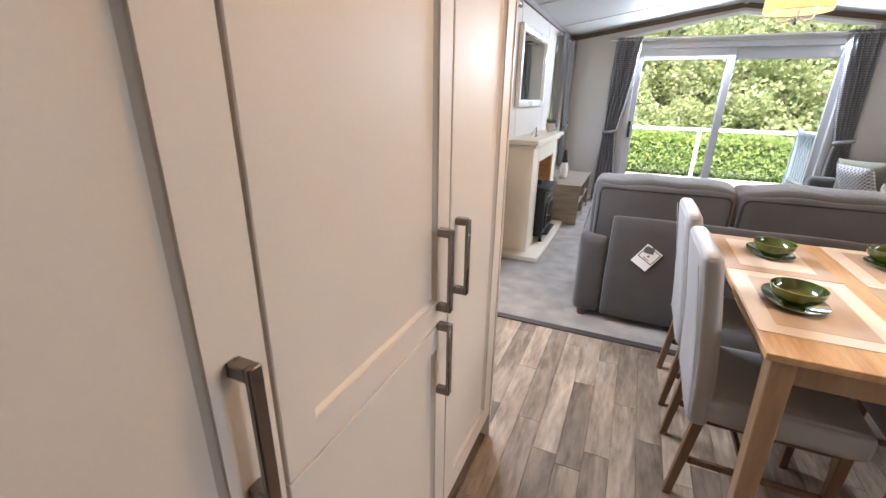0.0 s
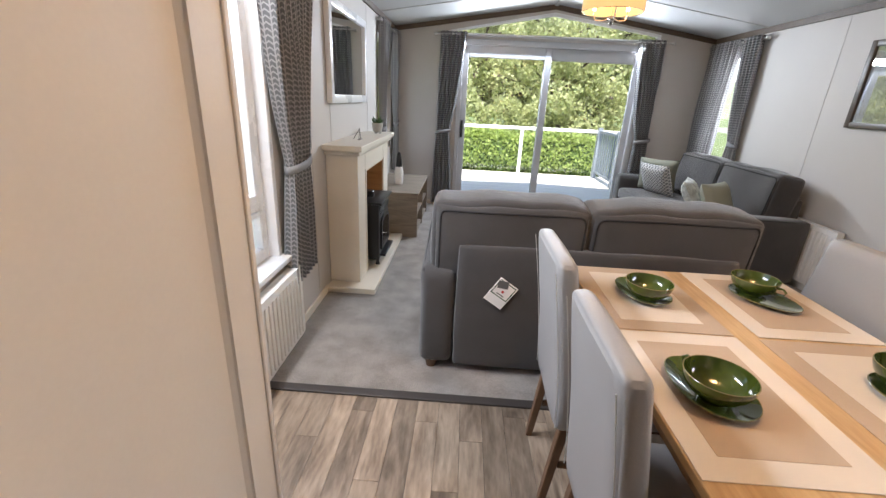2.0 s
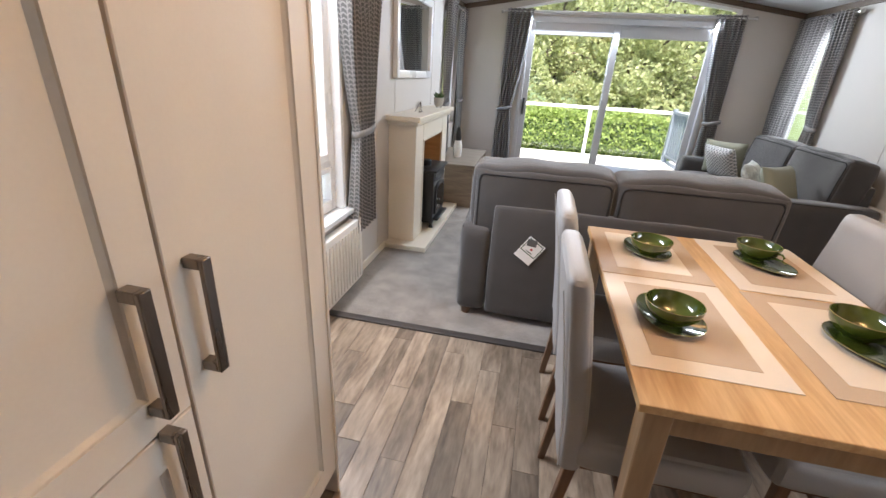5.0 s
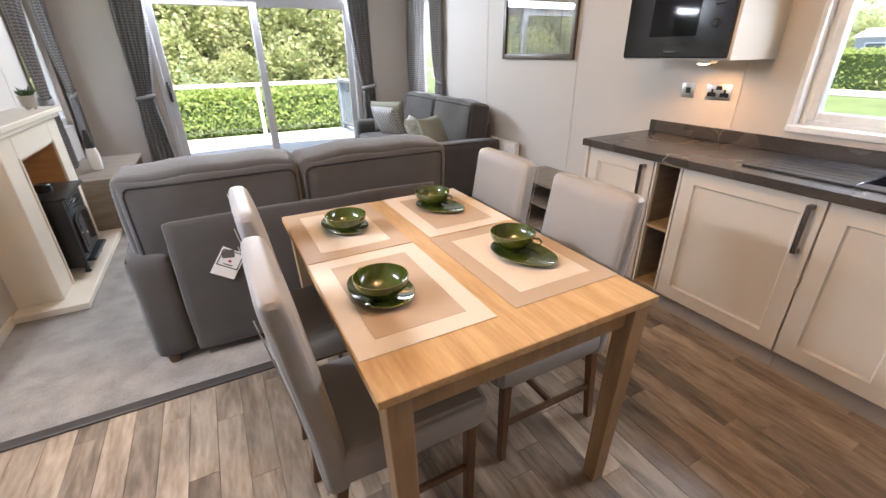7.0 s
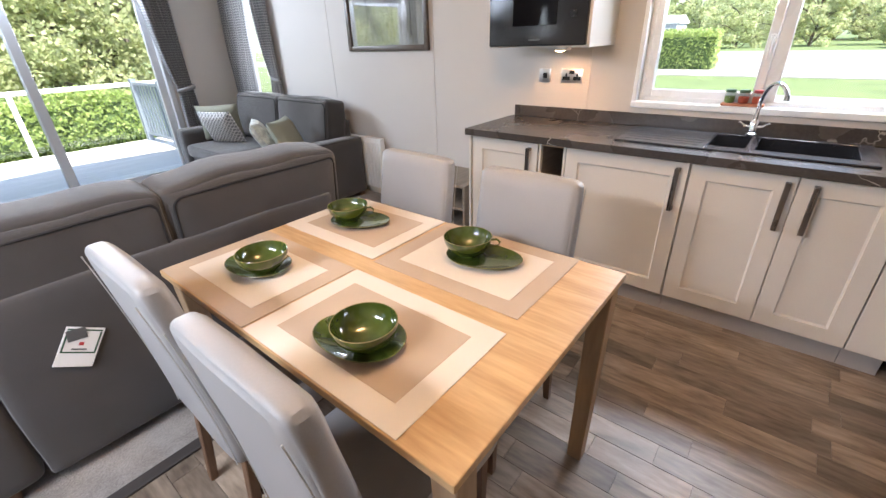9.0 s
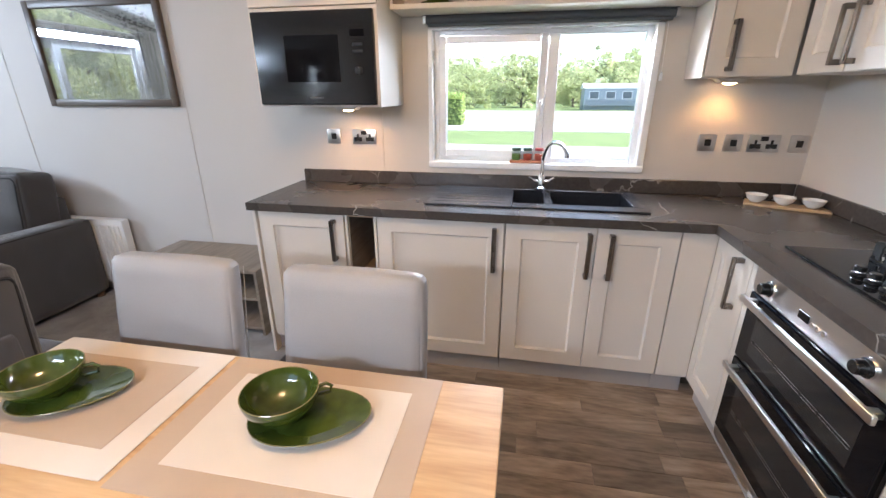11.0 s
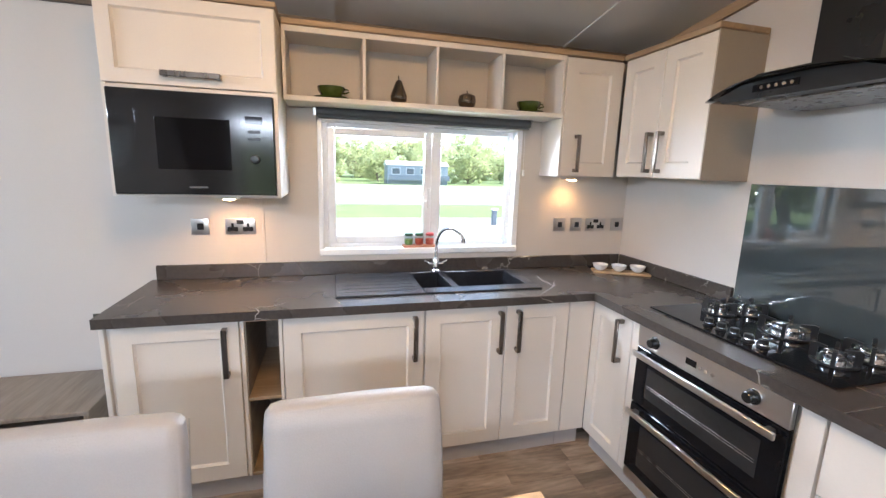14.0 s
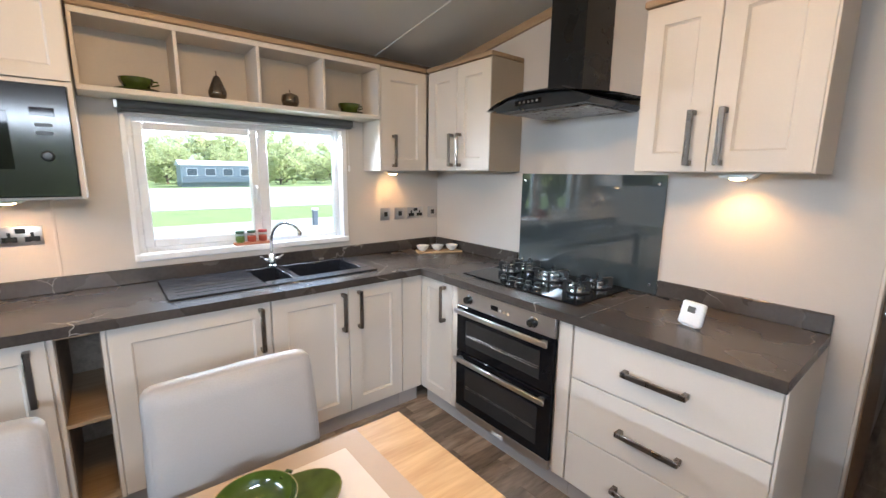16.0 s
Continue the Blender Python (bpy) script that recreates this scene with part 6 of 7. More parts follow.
def socket(y, w, kind, z=1.158, h=0.086):
    """Flat plate on the kitchen wall; kind: 'switch', 'double' or 'dark'."""
    lab = {"switch": "brushed steel switch plate with black rocker", "double": "brushed steel double socket with black inserts", "dark": "black single wall socket"}[kind]
    t = thing("wall_socket" if kind != "switch" else "switch_plate", lab, "socket" if kind != "switch" else "switch", (XR - 0.001, y, z), -90, "kitchen sockets and switches")
    part("plate", B(-w / 2, w / 2, -0.006, 0.0, 0, h, 0.003, 2), STEEL if kind != "dark" else BLACKPLASTIC, t)
    if kind == "switch":
        part("insert", B(-0.024, 0.024, -0.0075, -0.0055, h / 2 - 0.026, h / 2 + 0.026, 0.001), STEEL, t)
        part("rocker", B(-0.013, 0.018, -0.0105, -0.007, h / 2 - 0.017, h / 2 + 0.017, 0.002), BLACKPLASTIC, t, "black rocker")
    else:
        for s in ((-1, 1) if kind == "double" else (0,)):
            x = s * 0.038
            part("insert", join(B(x - 0.006, x + 0.006, -0.0085, -0.0055, 0.036, 0.060, 0.001), B(x - 0.026, x - 0.008, -0.0085, -0.0055, 0.016, 0.032, 0.001), B(x + 0.008, x + 0.026, -0.0085, -0.0055, 0.016, 0.032, 0.001), B(x - 0.026, x + 0.026, -0.0075, -0.0055, 0.018, 0.04, 0.001)), BLACKPLASTIC, t)
        part("rocker", B(-0.018, 0.018, -0.0095, -0.0055, 0.055, 0.078, 0.002), BLACKPLASTIC, t)


socket(2.481, 0.086, "switch")
socket(2.286, 0.150, "double")
socket(0.370, 0.086, "switch")
socket(0.246, 0.086, "switch")
socket(0.100, 0.150, "double")
socket(-0.062, 0.086, "switch")
socket(2.965, 0.086, "dark", 0.665)


def roller_blind():
    t = thing("roller_blind", "dark grey rolled-up blind over the kitchen window", "blind", (XR - 0.035, 1.26, 1.815))
    part("roll", moved(tube([(0, -0.62, 0), (0, 0.62, 0)], 0.021, 14), pose(0, 0, 0)), BLINDMAT, t)
    part("head_rail", B(-0.012, 0.034, -0.635, 0.635, 0.012, 0.026, 0.003), BLINDMAT, t, smooth=False)
    part("bottom_bar", B(-0.02, -0.008, -0.61, 0.61, -0.034, -0.016, 0.004), BLINDMAT, t)
    part("bracket", B(-0.02, 0.034, 0.62, 0.636, -0.02, 0.02, 0.002), STEEL, t)
    part("bracket", B(-0.02, 0.034, -0.636, -0.62, -0.02, 0.02, 0.002), STEEL, t)
    part("cord", tube([(0.02, -0.60, 0.0), (0.022, -0.605, -0.27)], 0.0012, 5), UPVC, t)
    part("cord_weight", moved(lathe([(0, 0), (0.008, 0.004), (0.007, 0.04), (0, 0.045)], 10), pose(0.022, -0.605, -0.31)), UPVC, t)


roller_blind()


def sill_jars():
    t = thing("jar_rack", "terracotta tray on the window sill", "tray", (XR + 0.012, 1.30, 1.068))
    part("tray", B(-0.028, 0.03, -0.10, 0.10, 0.0, 0.014, 0.004), mat("terracotta", (0.50, 0.19, 0.10), 0.6), t)
    green, red, lidm = mat("green_filling", (0.16, 0.24, 0.05), 0.5, var=0.3, scale=60), mat("red_filling", (0.5, 0.08, 0.04), 0.5, var=0.3, scale=60), mat("dark_lid", (0.05, 0.10, 0.05), 0.4)
    for k, fill in enumerate((green, red, red)):
        j = thing("glass_jar", "small lidded glass jar with %s filling" % ("green", "red", "orange-red")[k], "jar", (XR + 0.012, 1.365 - 0.065 * k, 1.0825), 0, "jars on the sill")
        part("jar", lathe([(0, 0), (0.022, 0), (0.026, 0.01), (0.026, 0.045), (0.021, 0.052), (0.021, 0.055)], 20), CLEARGLASS, j)
        part("filling", lathe([(0, 0.002), (0.021, 0.002), (0.0245, 0.01), (0.0245, 0.036), (0, 0.038)], 20), fill, j)
        part("lid", lathe([(0, 0.055), (0.025, 0.055), (0.025, 0.068), (0.022, 0.070), (0, 0.070)], 20), lidm if k == 0 else (lidm if k == 1 else mat("red_lid", (0.35, 0.05, 0.05), 0.4)), j)


sill_jars()


def snack_board():
    t = thing("serving_board", "bamboo paddle board on the worktop corner", "board", (2.805, 0.075, 0.9205), 65)
    part("board", B(-0.20, 0.14, -0.055, 0.055, 0, 0.012, 0.003), BAMBOO, t, smooth=False)
    part("paddle_handle", B(-0.27, -0.20, -0.014, 0.014, 0.0, 0.011, 0.003), BAMBOO, t, smooth=False)
    for k in range(3):
        p = tuple(pose(2.805, 0.075, 0.933, 0, 0, 65) @ Vector((-0.13 + 0.112 * k, 0, 0)))
        b = tagged(part("dip_bowl", lathe([(0, 0.004), (0.018, 0), (0.022, 0.002), (0.040, 0.02), (0.046, 0.038), (0.0475, 0.040), (0.044, 0.039), (0.036, 0.020), (0, 0.008)], 28), PORCELAIN), "small white porcelain dip bowl on the board", "bowl", "dip bowls")
        b.matrix_world = pose(*p, 0, 0, 0)


snack_board()


def thermostat():
    t = thing("thermostat", "white rounded square heating control standing on the worktop", "thermostat", (0.97, 0.235, 0.9205), 165)
    m = pose(0, 0, 0.0, -14, 0, 0)
    part("case", moved(B(-0.048, 0.048, -0.012, 0.012, 0.004, 0.100, 0.011, 4), m), UPVC, t)
    part("screen", moved(B(-0.016, 0.016, -0.0135, -0.0115, 0.056, 0.080, 0.001), m), INKGREY, t)
    part("foot", B(-0.03, 0.03, -0.004, 0.03, 0.0, 0.01, 0.003), UPVC, t)


thermostat()


def shelf_ornaments():
    for y, kind in ((1.80, "cup"), (0.70, "cup")):
        plate_ = tagged(new("side_plate"), "green glazed plate lying on the open shelf", "plate", "crockery on the shelf")
        plate_.matrix_world = pose(2.905, y, 1.8625)
        part("dish", lathe([(0, 0.003), (0.05, 0.003), (0.088, 0.012), (0.09, 0.014), (0.085, 0.008), (0.05, 0.0), (0, 0)], 28), GREENGLAZE, plate_)
        cup = tagged(new("soup_cup"), "green glazed cup on a plate on the shelf", "cup", "crockery on the shelf")
        cup.matrix_world = pose(2.905, y, 1.8665, 0, 0, -100)
        part("bowl", lathe([(0, 0.0), (0.028, 0.0), (0.05, 0.018), (0.066, 0.04), (0.070, 0.060), (0.068, 0.060), (0.06, 0.036), (0.045, 0.018), (0, 0.008)], 28), GREENGLAZE, cup)
        part("handle", tube([(0.064, 0, 0.05), (0.084, 0, 0.052), (0.09, 0, 0.04), (0.06, 0, 0.03)], 0.004, 8), GREENGLAZE, cup)
    t = thing("pear_ornament", "bronze glazed pear ornament on the shelf", "ornament", (2.90, 1.455, 1.8625))
    part("fruit", lathe([(0, 0.0), (0.024, 0.002), (0.042, 0.022), (0.044, 0.045), (0.032, 0.078), (0.021, 0.105), (0.014, 0.122), (0, 0.127)], 24), BRONZEGLAZE, t)
    part("stalk", tube([(0, 0, 0.122), (0.004, 0, 0.138), (0.009, 0, 0.15)], 0.003, 6), BRONZEGLAZE, t)
    t = thing("apple_ornament", "bronze glazed apple ornament on the shelf", "ornament", (2.90, 1.075, 1.8625))
    part("fruit", lathe([(0, 0.006), (0.022, 0.0), (0.044, 0.020), (0.050, 0.045), (0.044, 0.072), (0.026, 0.082), (0.008, 0.074), (0, 0.070)], 24), BRONZEGLAZE, t)
    part("stalk", tube([(0, 0, 0.07), (0.002, 0, 0.09), (0.006, 0, 0.102)], 0.003, 6), BRONZEGLAZE, t)


shelf_ornaments()


def striped_vase():
    t = thing("vase", "slim cream vase with dark bands and foot on the sill", "vase", (-0.985, 2.46, 0.579))
    part("body", lathe([(0, 0.085), (0.0395, 0.085), (0.047, 0.15), (0.049, 0.20), (0.045, 0.27), (0.035, 0.325), (0.031, 0.325), (0.04, 0.26), (0, 0.12)], 28), PORCELAIN, t)
    part("dark_foot", lathe([(0, 0), (0.022, 0), (0.030, 0.03), (0.0396, 0.085), (0, 0.085)], 28), BLACKIRON, t, "dark glazed foot")
    for z, r in ((0.165, 0.0480), (0.245, 0.0471)):
        part("hoop", lathe([(r - 0.003, z - 0.006), (r + 0.001, z - 0.006), (r + 0.001, z + 0.006), (r - 0.003, z + 0.006)], 28), GREYOAK, t, "brown glazed band")


striped_vase()

# ---- outdoors ----
GZ = -0.62


def ground():
    bm = bmesh.new()
    bmesh.ops.create_grid(bm, x_segments=40, y_segments=40, size=900)
    for v in bm.verts:
        v.co.z = GZ
    return bm


struct("ground", ground(), GRASS, "mown grass reaching to the horizon")
struct("road", B(8.0, 18.9, -60, 8.0, GZ - 0.05, GZ + 0.02, 0), GRAVEL, "pale gravel drive between the plots")
struct("pavement", B(26, 56, -60, 60, GZ - 0.05, GZ + 0.025, 0), GRAVEL, "pale gravel parking strip")
# this last pad is added so the side window looks out on bright ground
struct("road_bright_pad", B(3.6, 8.0, 6.0, 40, GZ - 0.05, GZ + 0.022, 0), GRAVEL, "pale gravel pad added to brighten the side window's view")
struct("outer_skirt", join(B(XL - 0.12, XR + 0.12, -2.42, YP + 0.1, GZ, -0.1, 0)), OUTWALL, "outer base cladding")
struct("roof", join(prism([(XL - 0.35, cz(XL - 0.35) + 0.08), (RIDGE, APEX + 0.09), (RIDGE, APEX + 0.17), (XL - 0.35, cz(XL - 0.35) + 0.16)], 'y', -2.6, YP + 0.45),
                    prism([(XR + 0.35, cz(XR + 0.35) + 0.08), (XR + 0.35, cz(XR + 0.35) + 0.16), (RIDGE, APEX + 0.17), (RIDGE, APEX + 0.09)], 'y', -2.6, YP + 0.45)), OUTWALL, "pitched roof sheet")


def deck():
    t = thing("deck", "pale grey boarded deck outside the patio doors", "deck", (0, 0, -0.12), kind="structure")
    y = YP + 0.105
    while y < 10.75:
        part("plank", B(-2.2, 3.45, y, y + 0.138, -0.03, 0.0, 0.004), DECK, t, smooth=False)
        y += 0.145
    part("fascia", B(-2.2, 3.45, 10.74, 10.77, -0.5, -0.001, 0.003), DECK, t, smooth=False)


deck()


def glass_balustrade():
    t = thing("glass_balustrade", "glass balustrade with pale posts and handrail along the deck", "balustrade", (0, 10.68, -0.12))
    part("handrail", B(-2.2, 3.4, -0.045, 0.045, 0.975, 1.045, 0.01, 2), RAILPAINT, t, smooth=False)
    xs = (-2.15, -0.45, 1.25, 2.95)
    for x in xs:
        part("post", B(x - 0.035, x + 0.035, -0.035, 0.035, 0.0, 0.975, 0.004), RAILPAINT, t, smooth=False)
    for a, b in zip(xs, xs[1:]):
        g = part("glass_panel", B(a + 0.04, b - 0.04, -0.005, 0.005, 0.08, 0.965, 0), WINGLASS, t, smooth=False)
        g.visible_shadow = False
    t = thing("deck_railing", "blue-grey slatted railing along the deck's side", "railing", (2.95, 8.1, -0.12))
    part("top_rail", B(-0.03, 0.03, 0.0, 2.55, 1.0, 1.05, 0.006), GATEPAINT, t, smooth=False)
    part("bottom_rail", B(-0.025, 0.025, 0.0, 2.55, 0.12, 0.17, 0.005), GATEPAINT, t, smooth=False)
    for k in range(18):
        part("slat", B(-0.012, 0.012, 0.06 + 0.14 * k, 0.12 + 0.14 * k, 0.17, 1.0, 0.003), GATEPAINT, t, smooth=False)
    for y in (0.0, 1.25, 2.5):
        part("post", B(-0.045, 0.045, y - 0.045, y + 0.045, 0.0, 1.1, 0.006), GATEPAINT, t, smooth=False)
    t = thing("deck_railing", "blue-grey slatted railing along the side walkway", "railing", (-2.1, -1.0, -0.12))
    part("top_rail", B(-0.03, 0.03, 0.0, 11.5, 1.0, 1.05, 0.006), GATEPAINT, t, smooth=False)
    part("bottom_rail", B(-0.025, 0.025, 0.0, 11.5, 0.12, 0.17, 0.005), GATEPAINT, t, smooth=False)
    for k in range(80):
        part("slat", B(-0.012, 0.012, 0.06 + 0.14 * k, 0.12 + 0.14 * k, 0.17, 1.0, 0.0), GATEPAINT, t, smooth=False)
    for k in range(7):
        part("post", B(-0.045, 0.045, 1.9 * k - 0.045, 1.9 * k + 0.045, -0.5, 1.1, 0.006), GATEPAINT, t, smooth=False)


glass_balustrade()
struct("walkway", B(-2.2, XL - 0.11, -2.4, YP + 0.1, -0.16, -0.125, 0.003), DECK, "pale grey side walkway boards")


def leaves_mesh(name, centres, size, rng):
    """Many small leaf blades, one folded diamond each."""
    n = len(centres)
    v = np.zeros((n, 4, 3))
    rnd = np.random.RandomState(rng)
    a = rnd.normal(size=(n, 3))
    a /= np.linalg.norm(a, axis=1)[:, None]
    b = np.cross(a, rnd.normal(size=(n, 3)))
    b /= np.linalg.norm(b, axis=1)[:, None]
    s = size * rnd.uniform(0.6, 1.4, (n, 1))
    v[:, 0], v[:, 1], v[:, 2], v[:, 3] = centres - a * s, centres - b * s * 0.55, centres + a * s, centres + b * s * 0.55
    me = bpy.data.meshes.new(name)
    me.from_pydata(v.reshape(-1, 3).tolist(), [], np.arange(4 * n).reshape(n, 4).tolist())
    return me


def tree_meshes(seed, h, spread, n_leaf, size, clumps=120):
    rnd = np.random.RandomState(seed)
    rng = random.Random(seed)
    ends = []
    trunk = [(0.15 * math.sin(k * 0.9 + seed), 0.12 * math.cos(k * 1.3 + seed), h * 0.75 * k / 8) for k in range(9)]
    bms = []
    for k in range(8):
        r0, r1 = 0.16 * (1 - k / 9.5), 0.16 * (1 - (k + 1) / 9.5)
        seg = lathe([(r0, 0), (r1, 1)], 8)
        p, q = Vector(trunk[k]), Vector(trunk[k + 1])
        m = Matrix.Translation(p) @ (q - p).to_track_quat('Z', 'Y').to_matrix().to_4x4() @ Matrix.Diagonal((1, 1, (q - p).length, 1))
        bms.append(moved(seg, m))
    for k in range(16):
        base = Vector(trunk[2 + k % 6])
        a = k * 2.4 + seed
        ln = spread * rng.uniform(0.5, 1.0)
        tip = base + Vector((math.cos(a) * ln, math.sin(a) * ln, h * rng.uniform(0.06, 0.3)))
        mid = base.lerp(tip, 0.5) + Vector((0, 0, 0.25))
        bms.append(tube([base, mid, tip], 0.035, 6))
        ends += [tip, mid, base.lerp(tip, 0.8)]
    trunk_me = bpy.data.meshes.new("trunk")
    b = join(*bms)
    b.to_mesh(trunk_me)
    b.free()
    trunk_me.materials.append(BARK)
    cl = []
    for k in range(clumps):
        e = ends[rng.randrange(len(ends))]
        cl.append((e.x + rng.gauss(0, 0.45), e.y + rng.gauss(0, 0.45), e.z + rng.gauss(0.2, 0.5), rng.uniform(0.28, 0.68)))
    cl = np.array(cl)
    pick = rnd.randint(0, len(cl), n_leaf)
    d = rnd.normal(size=(n_leaf, 3))
    d /= np.linalg.norm(d, axis=1)[:, None]
    c = cl[pick, :3] + d * (cl[pick, 3:4] * rnd.uniform(0.5, 1.0, (n_leaf, 1)) ** 0.5) * [1, 1, 0.75]
    leaf_me = leaves_mesh("crown", c, size, seed)
    leaf_me.materials.append(LEAF_A)
    return trunk_me, leaf_me


NEAR_TREES = [tree_meshes(11, 5.6, 2.3, 17000, 0.062), tree_meshes(23, 6.6, 2.6, 19000, 0.064), tree_meshes(37, 5.0, 2.2, 16000, 0.060)]
FAR_TREES = [tree_meshes(51, 6.0, 2.8, 7000, 0.115, 90), tree_meshes(63, 6.8, 3.0, 7500, 0.12, 90), tree_meshes(77, 5.4, 2.9, 6500, 0.11, 90)]


def tree(x, y, k, rz, s, kinds=None, z=GZ):
    t = thing("tree", "broadleaf tree with a loose sunlit green crown", "tree", (x, y, z), rz, "trees round the plots")
    t.scale = (s, s, s)
    tm, lm = (kinds or NEAR_TREES)[k % 3]
    for nm, me in (("trunk", tm), ("crown", lm)):
        ob = new(nm, me)
        ob.parent = t


rng = random.Random(7)
for k, x in enumerate((-9.5, -6.6, -4.2, -2.0, 0.3, 2.4, 4.6)):
    tree(x + rng.uniform(-0.4, 0.4), 16.5 + rng.uniform(-0.8, 1.2), k, rng.uniform(0, 360), rng.uniform(0.95, 1.2))
for k, x in enumerate((-12, -8, -4.5, -1, 2.4, 5.6)):
    tree(x + rng.uniform(-0.6, 0.6), 21.5 + rng.uniform(-1, 1), k + 1, rng.uniform(0, 360), rng.uniform(1.4, 1.75))
for k, y in enumerate((-12, -3, 6, 14, 21, 28, 34, 40, 47, 54, 62, 70)):
    tree(-40 + rng.uniform(-2, 2), y, k, rng.uniform(0, 360), rng.uniform(0.9, 1.15), FAR_TREES, GZ - 1.3)
for k, (x, y) in enumerate(((66, 9), (70, 2), (72, -6), (69, -14), (74, 15), (65, 20), (70, 26), (76, -24), (62, 33), (80, 5), (82, -17), (78, 22), (67, -20), (71, 12), (79, 30), (73, -31), (92, -20), (94, -12), (91, -4), (95, 3), (92, 10), (94, 18), (90, 26), (96, 35), (93, -28), (92, -36))):
    tree(x, y, k, rng.uniform(0, 360), rng.uniform(0.95, 1.45), FAR_TREES, GZ - 1.7)
for k in range(22):
    tree(104 + rng.uniform(-5, 6), -52 + 5.2 * k + rng.uniform(-1.5, 1.5), k, rng.uniform(0, 360), rng.uniform(1.5, 2.0), FAR_TREES, GZ - 2.2)

for k, (x, y) in enumerate(((9.8, 10.6), (12.4, 12.2), (14.6, 14.6), (12.0, 9.6), (16.8, 12.8))):
    tree(x, y, k, rng.uniform(0, 360), rng.uniform(1.0, 1.3))


def hedge(name, x0, x1, y0, y1, h, n, seed, size=0.045, leaf=LEAF_B, label="dense clipped green hedge of small leaves", wave=0.0):
    rnd = np.random.RandomState(seed)
    p = rnd.uniform(size=(n, 3))
    face = rnd.randint(0, 4, n)
    p[face == 0, 1] *= 0.12
    p[face == 1, 2] = 1 - 0.15 * p[face == 1, 2]
    p[face == 2, 0] *= 0.12 if (x1 - x0) < (y1 - y0) else 1
    c = np.stack([x0 + p[:, 0] * (x1 - x0), y0 + p[:, 1] * (y1 - y0), GZ + p[:, 2] * h * (1 + 0.06 * np.sin(p[:, 0] * 40) + 0.05 * np.sin(p[:, 1] * 30) + wave * (np.sin(p[:, 0] * 23) + 0.7 * np.sin(p[:, 0] * 51 + 1) + 0.5 * np.sin(p[:, 0] * 97)))], 1)
    me = leaves_mesh(name, c, size, seed)
    me.materials.append(leaf)
    ob = new(name, me)
    # dark box fills the inside; its colour stands in for shade between leaves
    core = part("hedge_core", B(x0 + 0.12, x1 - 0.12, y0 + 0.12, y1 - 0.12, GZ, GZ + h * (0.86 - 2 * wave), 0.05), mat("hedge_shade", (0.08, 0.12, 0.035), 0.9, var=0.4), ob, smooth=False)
    return tagged(ob, label, "hedge", kind="stuff")


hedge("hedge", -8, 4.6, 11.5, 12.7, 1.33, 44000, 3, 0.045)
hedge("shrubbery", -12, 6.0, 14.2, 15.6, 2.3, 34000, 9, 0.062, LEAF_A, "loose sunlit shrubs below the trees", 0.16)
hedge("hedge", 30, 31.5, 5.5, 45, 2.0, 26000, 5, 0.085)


def hills():
    bm = bmesh.new()
    n, rows = 96, []
    for i in range(n):
        a = 2 * math.pi * i / n
        hgt = 11 + 4 * noise.noise(Vector((math.cos(a) * 2.5, math.sin(a) * 2.5, 1))) + 2.5 * noise.noise(Vector((math.cos(a) * 11, math.sin(a) * 11, 4)))
        rows.append([bm.verts.new((math.cos(a) * r, math.sin(a) * r, z)) for r, z in ((150, GZ - 1), (170, max(2, hgt * 0.6)), (230, max(4, hgt * 1.3)), (420, GZ))])
    for i in range(n):
        a, b = rows[i], rows[(i + 1) % n]
        for k in range(3):
            bm.faces.new((a[k], b[k], b[k + 1], a[k + 1]))
    bmesh.ops.recalc_face_normals(bm, faces=bm.faces[:])
    return bm


struct("backdrop", hills(), FARWOOD, "far wooded hills", True)


def caravan(x, y, rz, w, label):
    t = thing("holiday_caravan", label, "caravan", (x, y, GZ), rz, "holiday caravans across the site")
    d = 3.6
    part("skirt", B(0, w, 0.05, d, 0, 0.55, 0.01), GATEPAINT, t, smooth=False)
    part("wall", B(0, w, 0, d, 0.55, 2.7, 0.01), CARAVAN, t, smooth=False)
    part("roof", prism([(-0.15, 2.7), (d / 2, 3.25), (d + 0.15, 2.7), (d + 0.15, 2.62), (-0.15, 2.62)], 'x', -0.15, w + 0.15), CARAVANROOF, t, smooth=False)
    for k in range(int(w / 2)):
        x0 = 0.6 + 2.0 * k
        wn_ = part("window", join(B(x0, x0 + 1.2, -0.03, 0.0, 1.35, 1.42, 0), B(x0, x0 + 1.2, -0.03, 0.0, 2.23, 2.3, 0), B(x0, x0 + 0.07, -0.03, 0, 1.42, 2.23, 0), B(x0 + 1.13, x0 + 1.2, -0.03, 0, 1.42, 2.23, 0)), UPVC, t, smooth=False)
        part("pane", B(x0 + 0.07, x0 + 1.13, -0.015, -0.005, 1.42, 2.23, 0), VANGLASS, wn_, smooth=False)
    part("deck_rail", join(B(0, w, -1.2, -1.15, 1.25, 1.32, 0), B(0, w, -1.2, -1.15, 0.6, 1.2, 0)), GATEPAINT, t, smooth=False)



def service_post(x, y):
    t = thing("service_post", "small teal hook-up post at the edge of the grass", "post", (x, y, GZ))
    part("post", B(-0.09, 0.09, -0.09, 0.09, 0.0, 0.62, 0.01), GATEPAINT, t, smooth=False)
    part("cap", prism([(-0.11, 0.62), (0.11, 0.62), (0.07, 0.70), (-0.07, 0.70)], 'y', -0.11, 0.11), CARAVANROOF, t, smooth=False)


service_post(16.4, -4.55)
caravan(60, -5.9, -90, 8.7, "blue-grey holiday caravan with white roof and dark deck")
caravan(42, 16.5, -90, 6.0, "blue-grey holiday caravan beyond the far hedge")

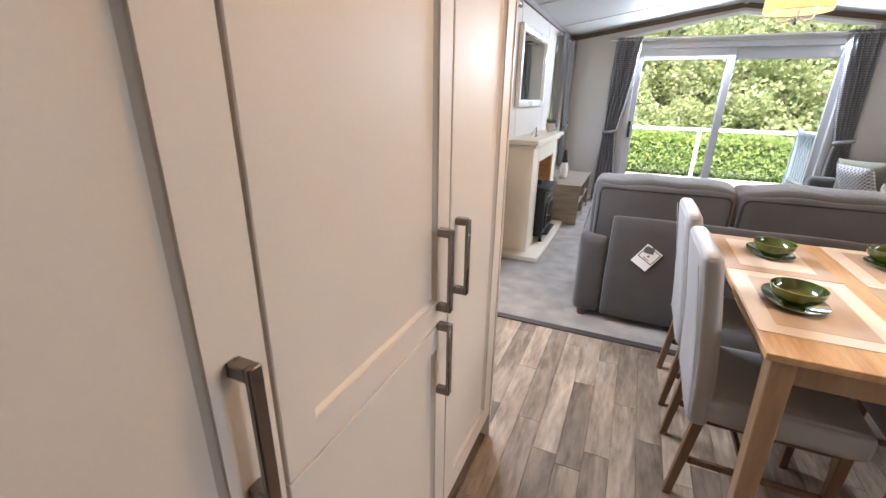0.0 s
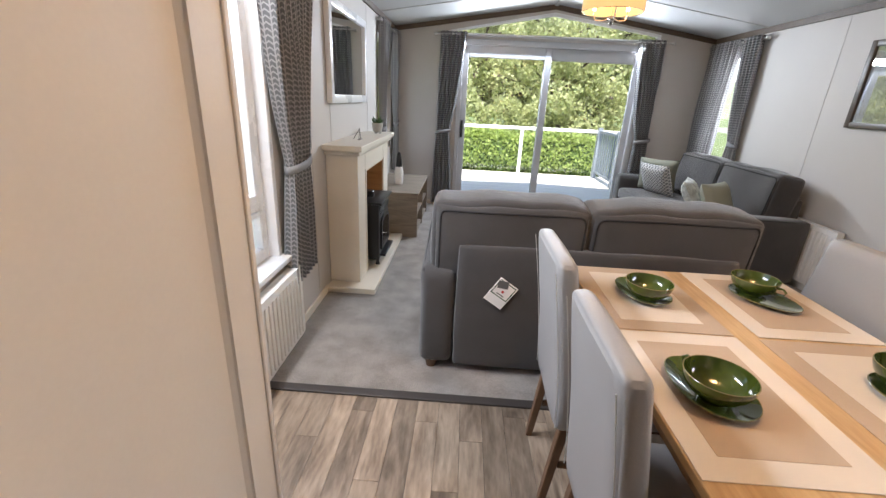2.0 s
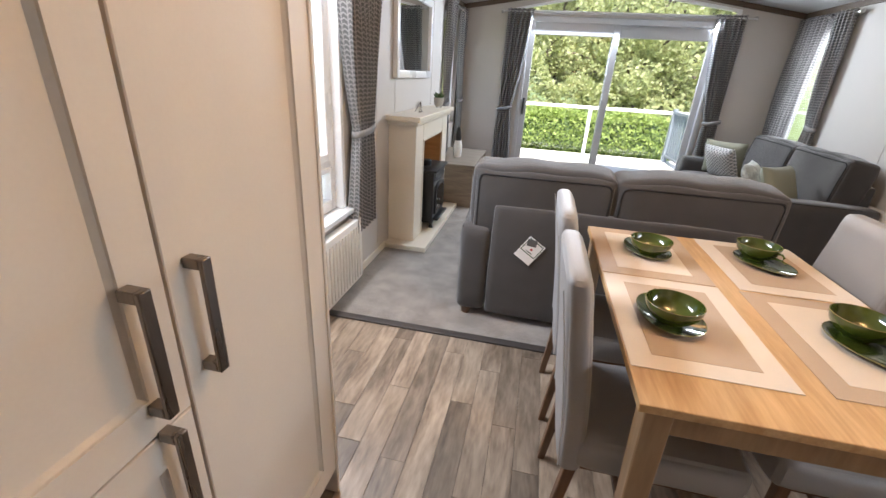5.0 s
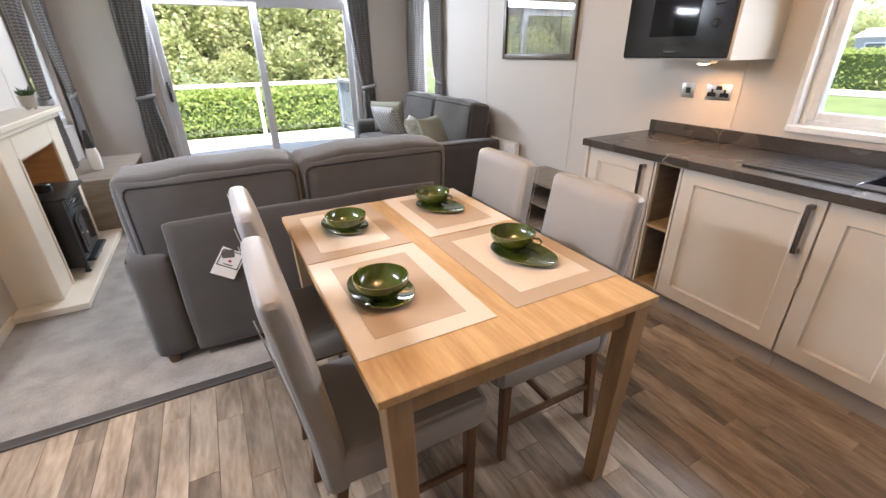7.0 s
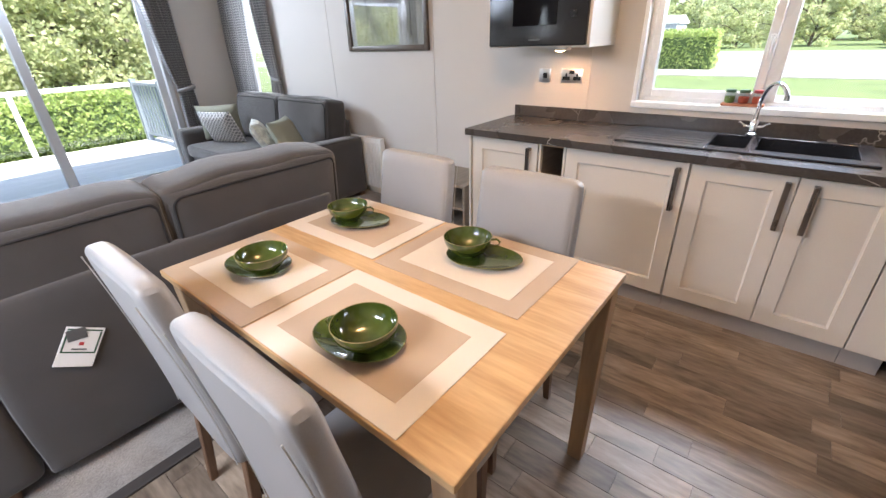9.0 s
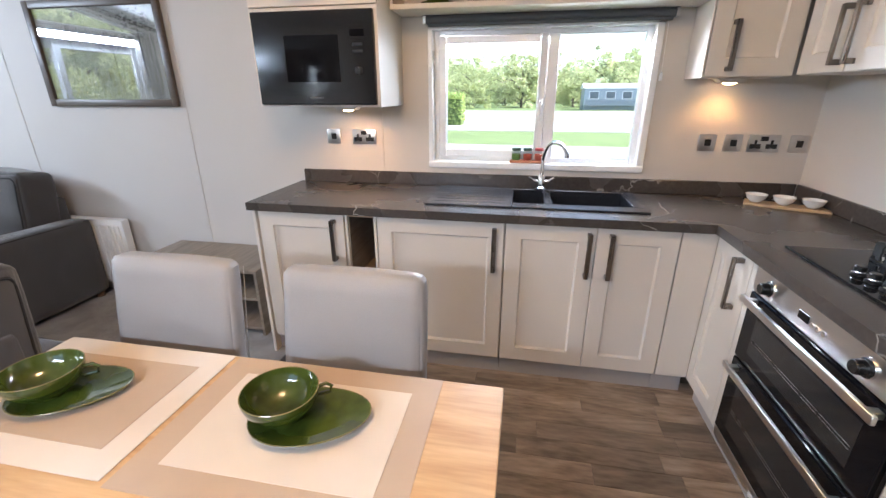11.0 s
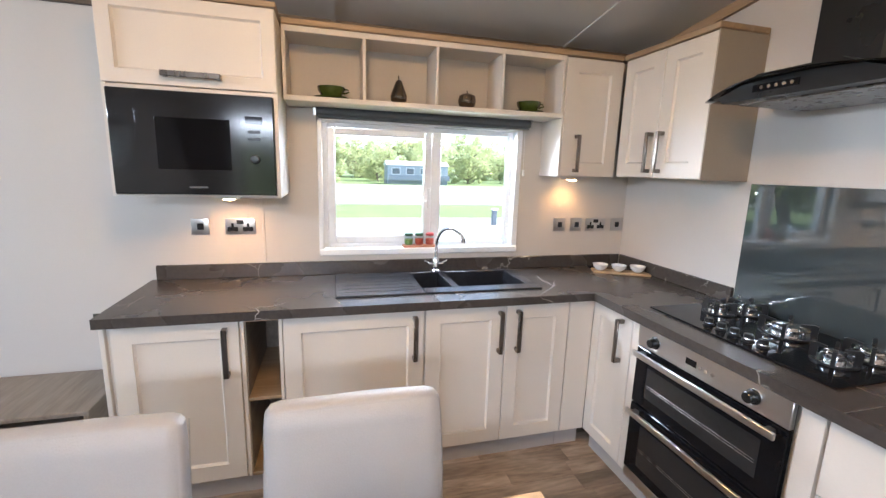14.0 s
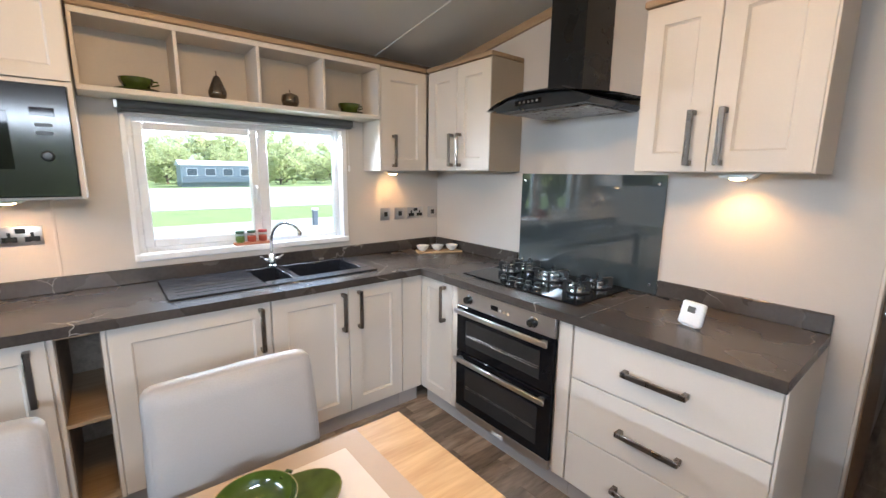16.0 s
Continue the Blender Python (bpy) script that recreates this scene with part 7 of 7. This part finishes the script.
# daylight gathered from the open sky at the heads of the windows
area_lamp("sky_at_patio", (1.03, 6.74, 2.10), (1.03, 3.0, 0.2), 2.2, 0.08, 36, (0.74, 0.86, 1.0))
area_lamp("sky_at_large_window", (-1.03, 2.31, 1.99), (0.2, 2.31, 0.45), 1.22, 0.15, 10.5, COOL, 128)
area_lamp("sky_at_kitchen_window", (3.10, 1.27, 1.70), (1.5, 1.3, 0.5), 1.1, 0.12, 9, COOL, 130)
area_lamp("sky_at_side_window", (3.15, 6.31, 1.45), (1.6, 6.31, 1.3), 0.5, 1.2, 10, COOL)

# ---- floor planks ----


def planks():
    """Staggered planks 105 mm wide running towards the patio."""
    rng_ = random.Random(12)
    w = 0.105
    meshes = {}
    rows = int((XR - XL) / w) + 1
    rest = []
    for r in range(rows):
        x0, x1 = XL + r * w, min(XR, XL + (r + 1) * w)
        if x1 - x0 < 0.02:
            continue
        y = -2.3 - rng_.random() * 0.9
        while y < CARPET_Y - 0.03:
            ln = rng_.choice((0.35, 0.60, 0.75, 0.92))
            a, b = max(y, -2.3), min(y + ln, CARPET_Y - 0.02)
            y += ln
            if b - a < 0.02:
                continue
            if x1 < -0.36 and b < 1.5 or x0 > 2.5 or (b < 0.42 and x0 > 0.55) or b < -1.2:
                rest.append((x0, x1, a, b))
                continue
            key = (round(x1 - x0, 4), round(b - a, 3))
            if key not in meshes:
                bm = B(-key[0] / 2 + 0.0006, key[0] / 2 - 0.0006, -key[1] / 2 + 0.0006, key[1] / 2 - 0.0006, -0.006, 0.0, 0.0008)
                me = bpy.data.meshes.new("plank")
                bm.to_mesh(me)
                bm.free()
                me.materials.append(PLANKFLOOR)
                meshes[key] = me
            ob = new("plank", meshes[key])
            ob.parent = floor
            ob.location = ((x0 + x1) / 2, (a + b) / 2, 0.0)
    if rest:
        far = part("far_planks", join(*[B(a + 0.0006, b - 0.0006, c + 0.0006, d - 0.0006, -0.006, 0.0, 0) for a, b, c, d in rest]), PLANKFLOOR, floor, smooth=False)
        tagged(far, kind="stuff")


planks()
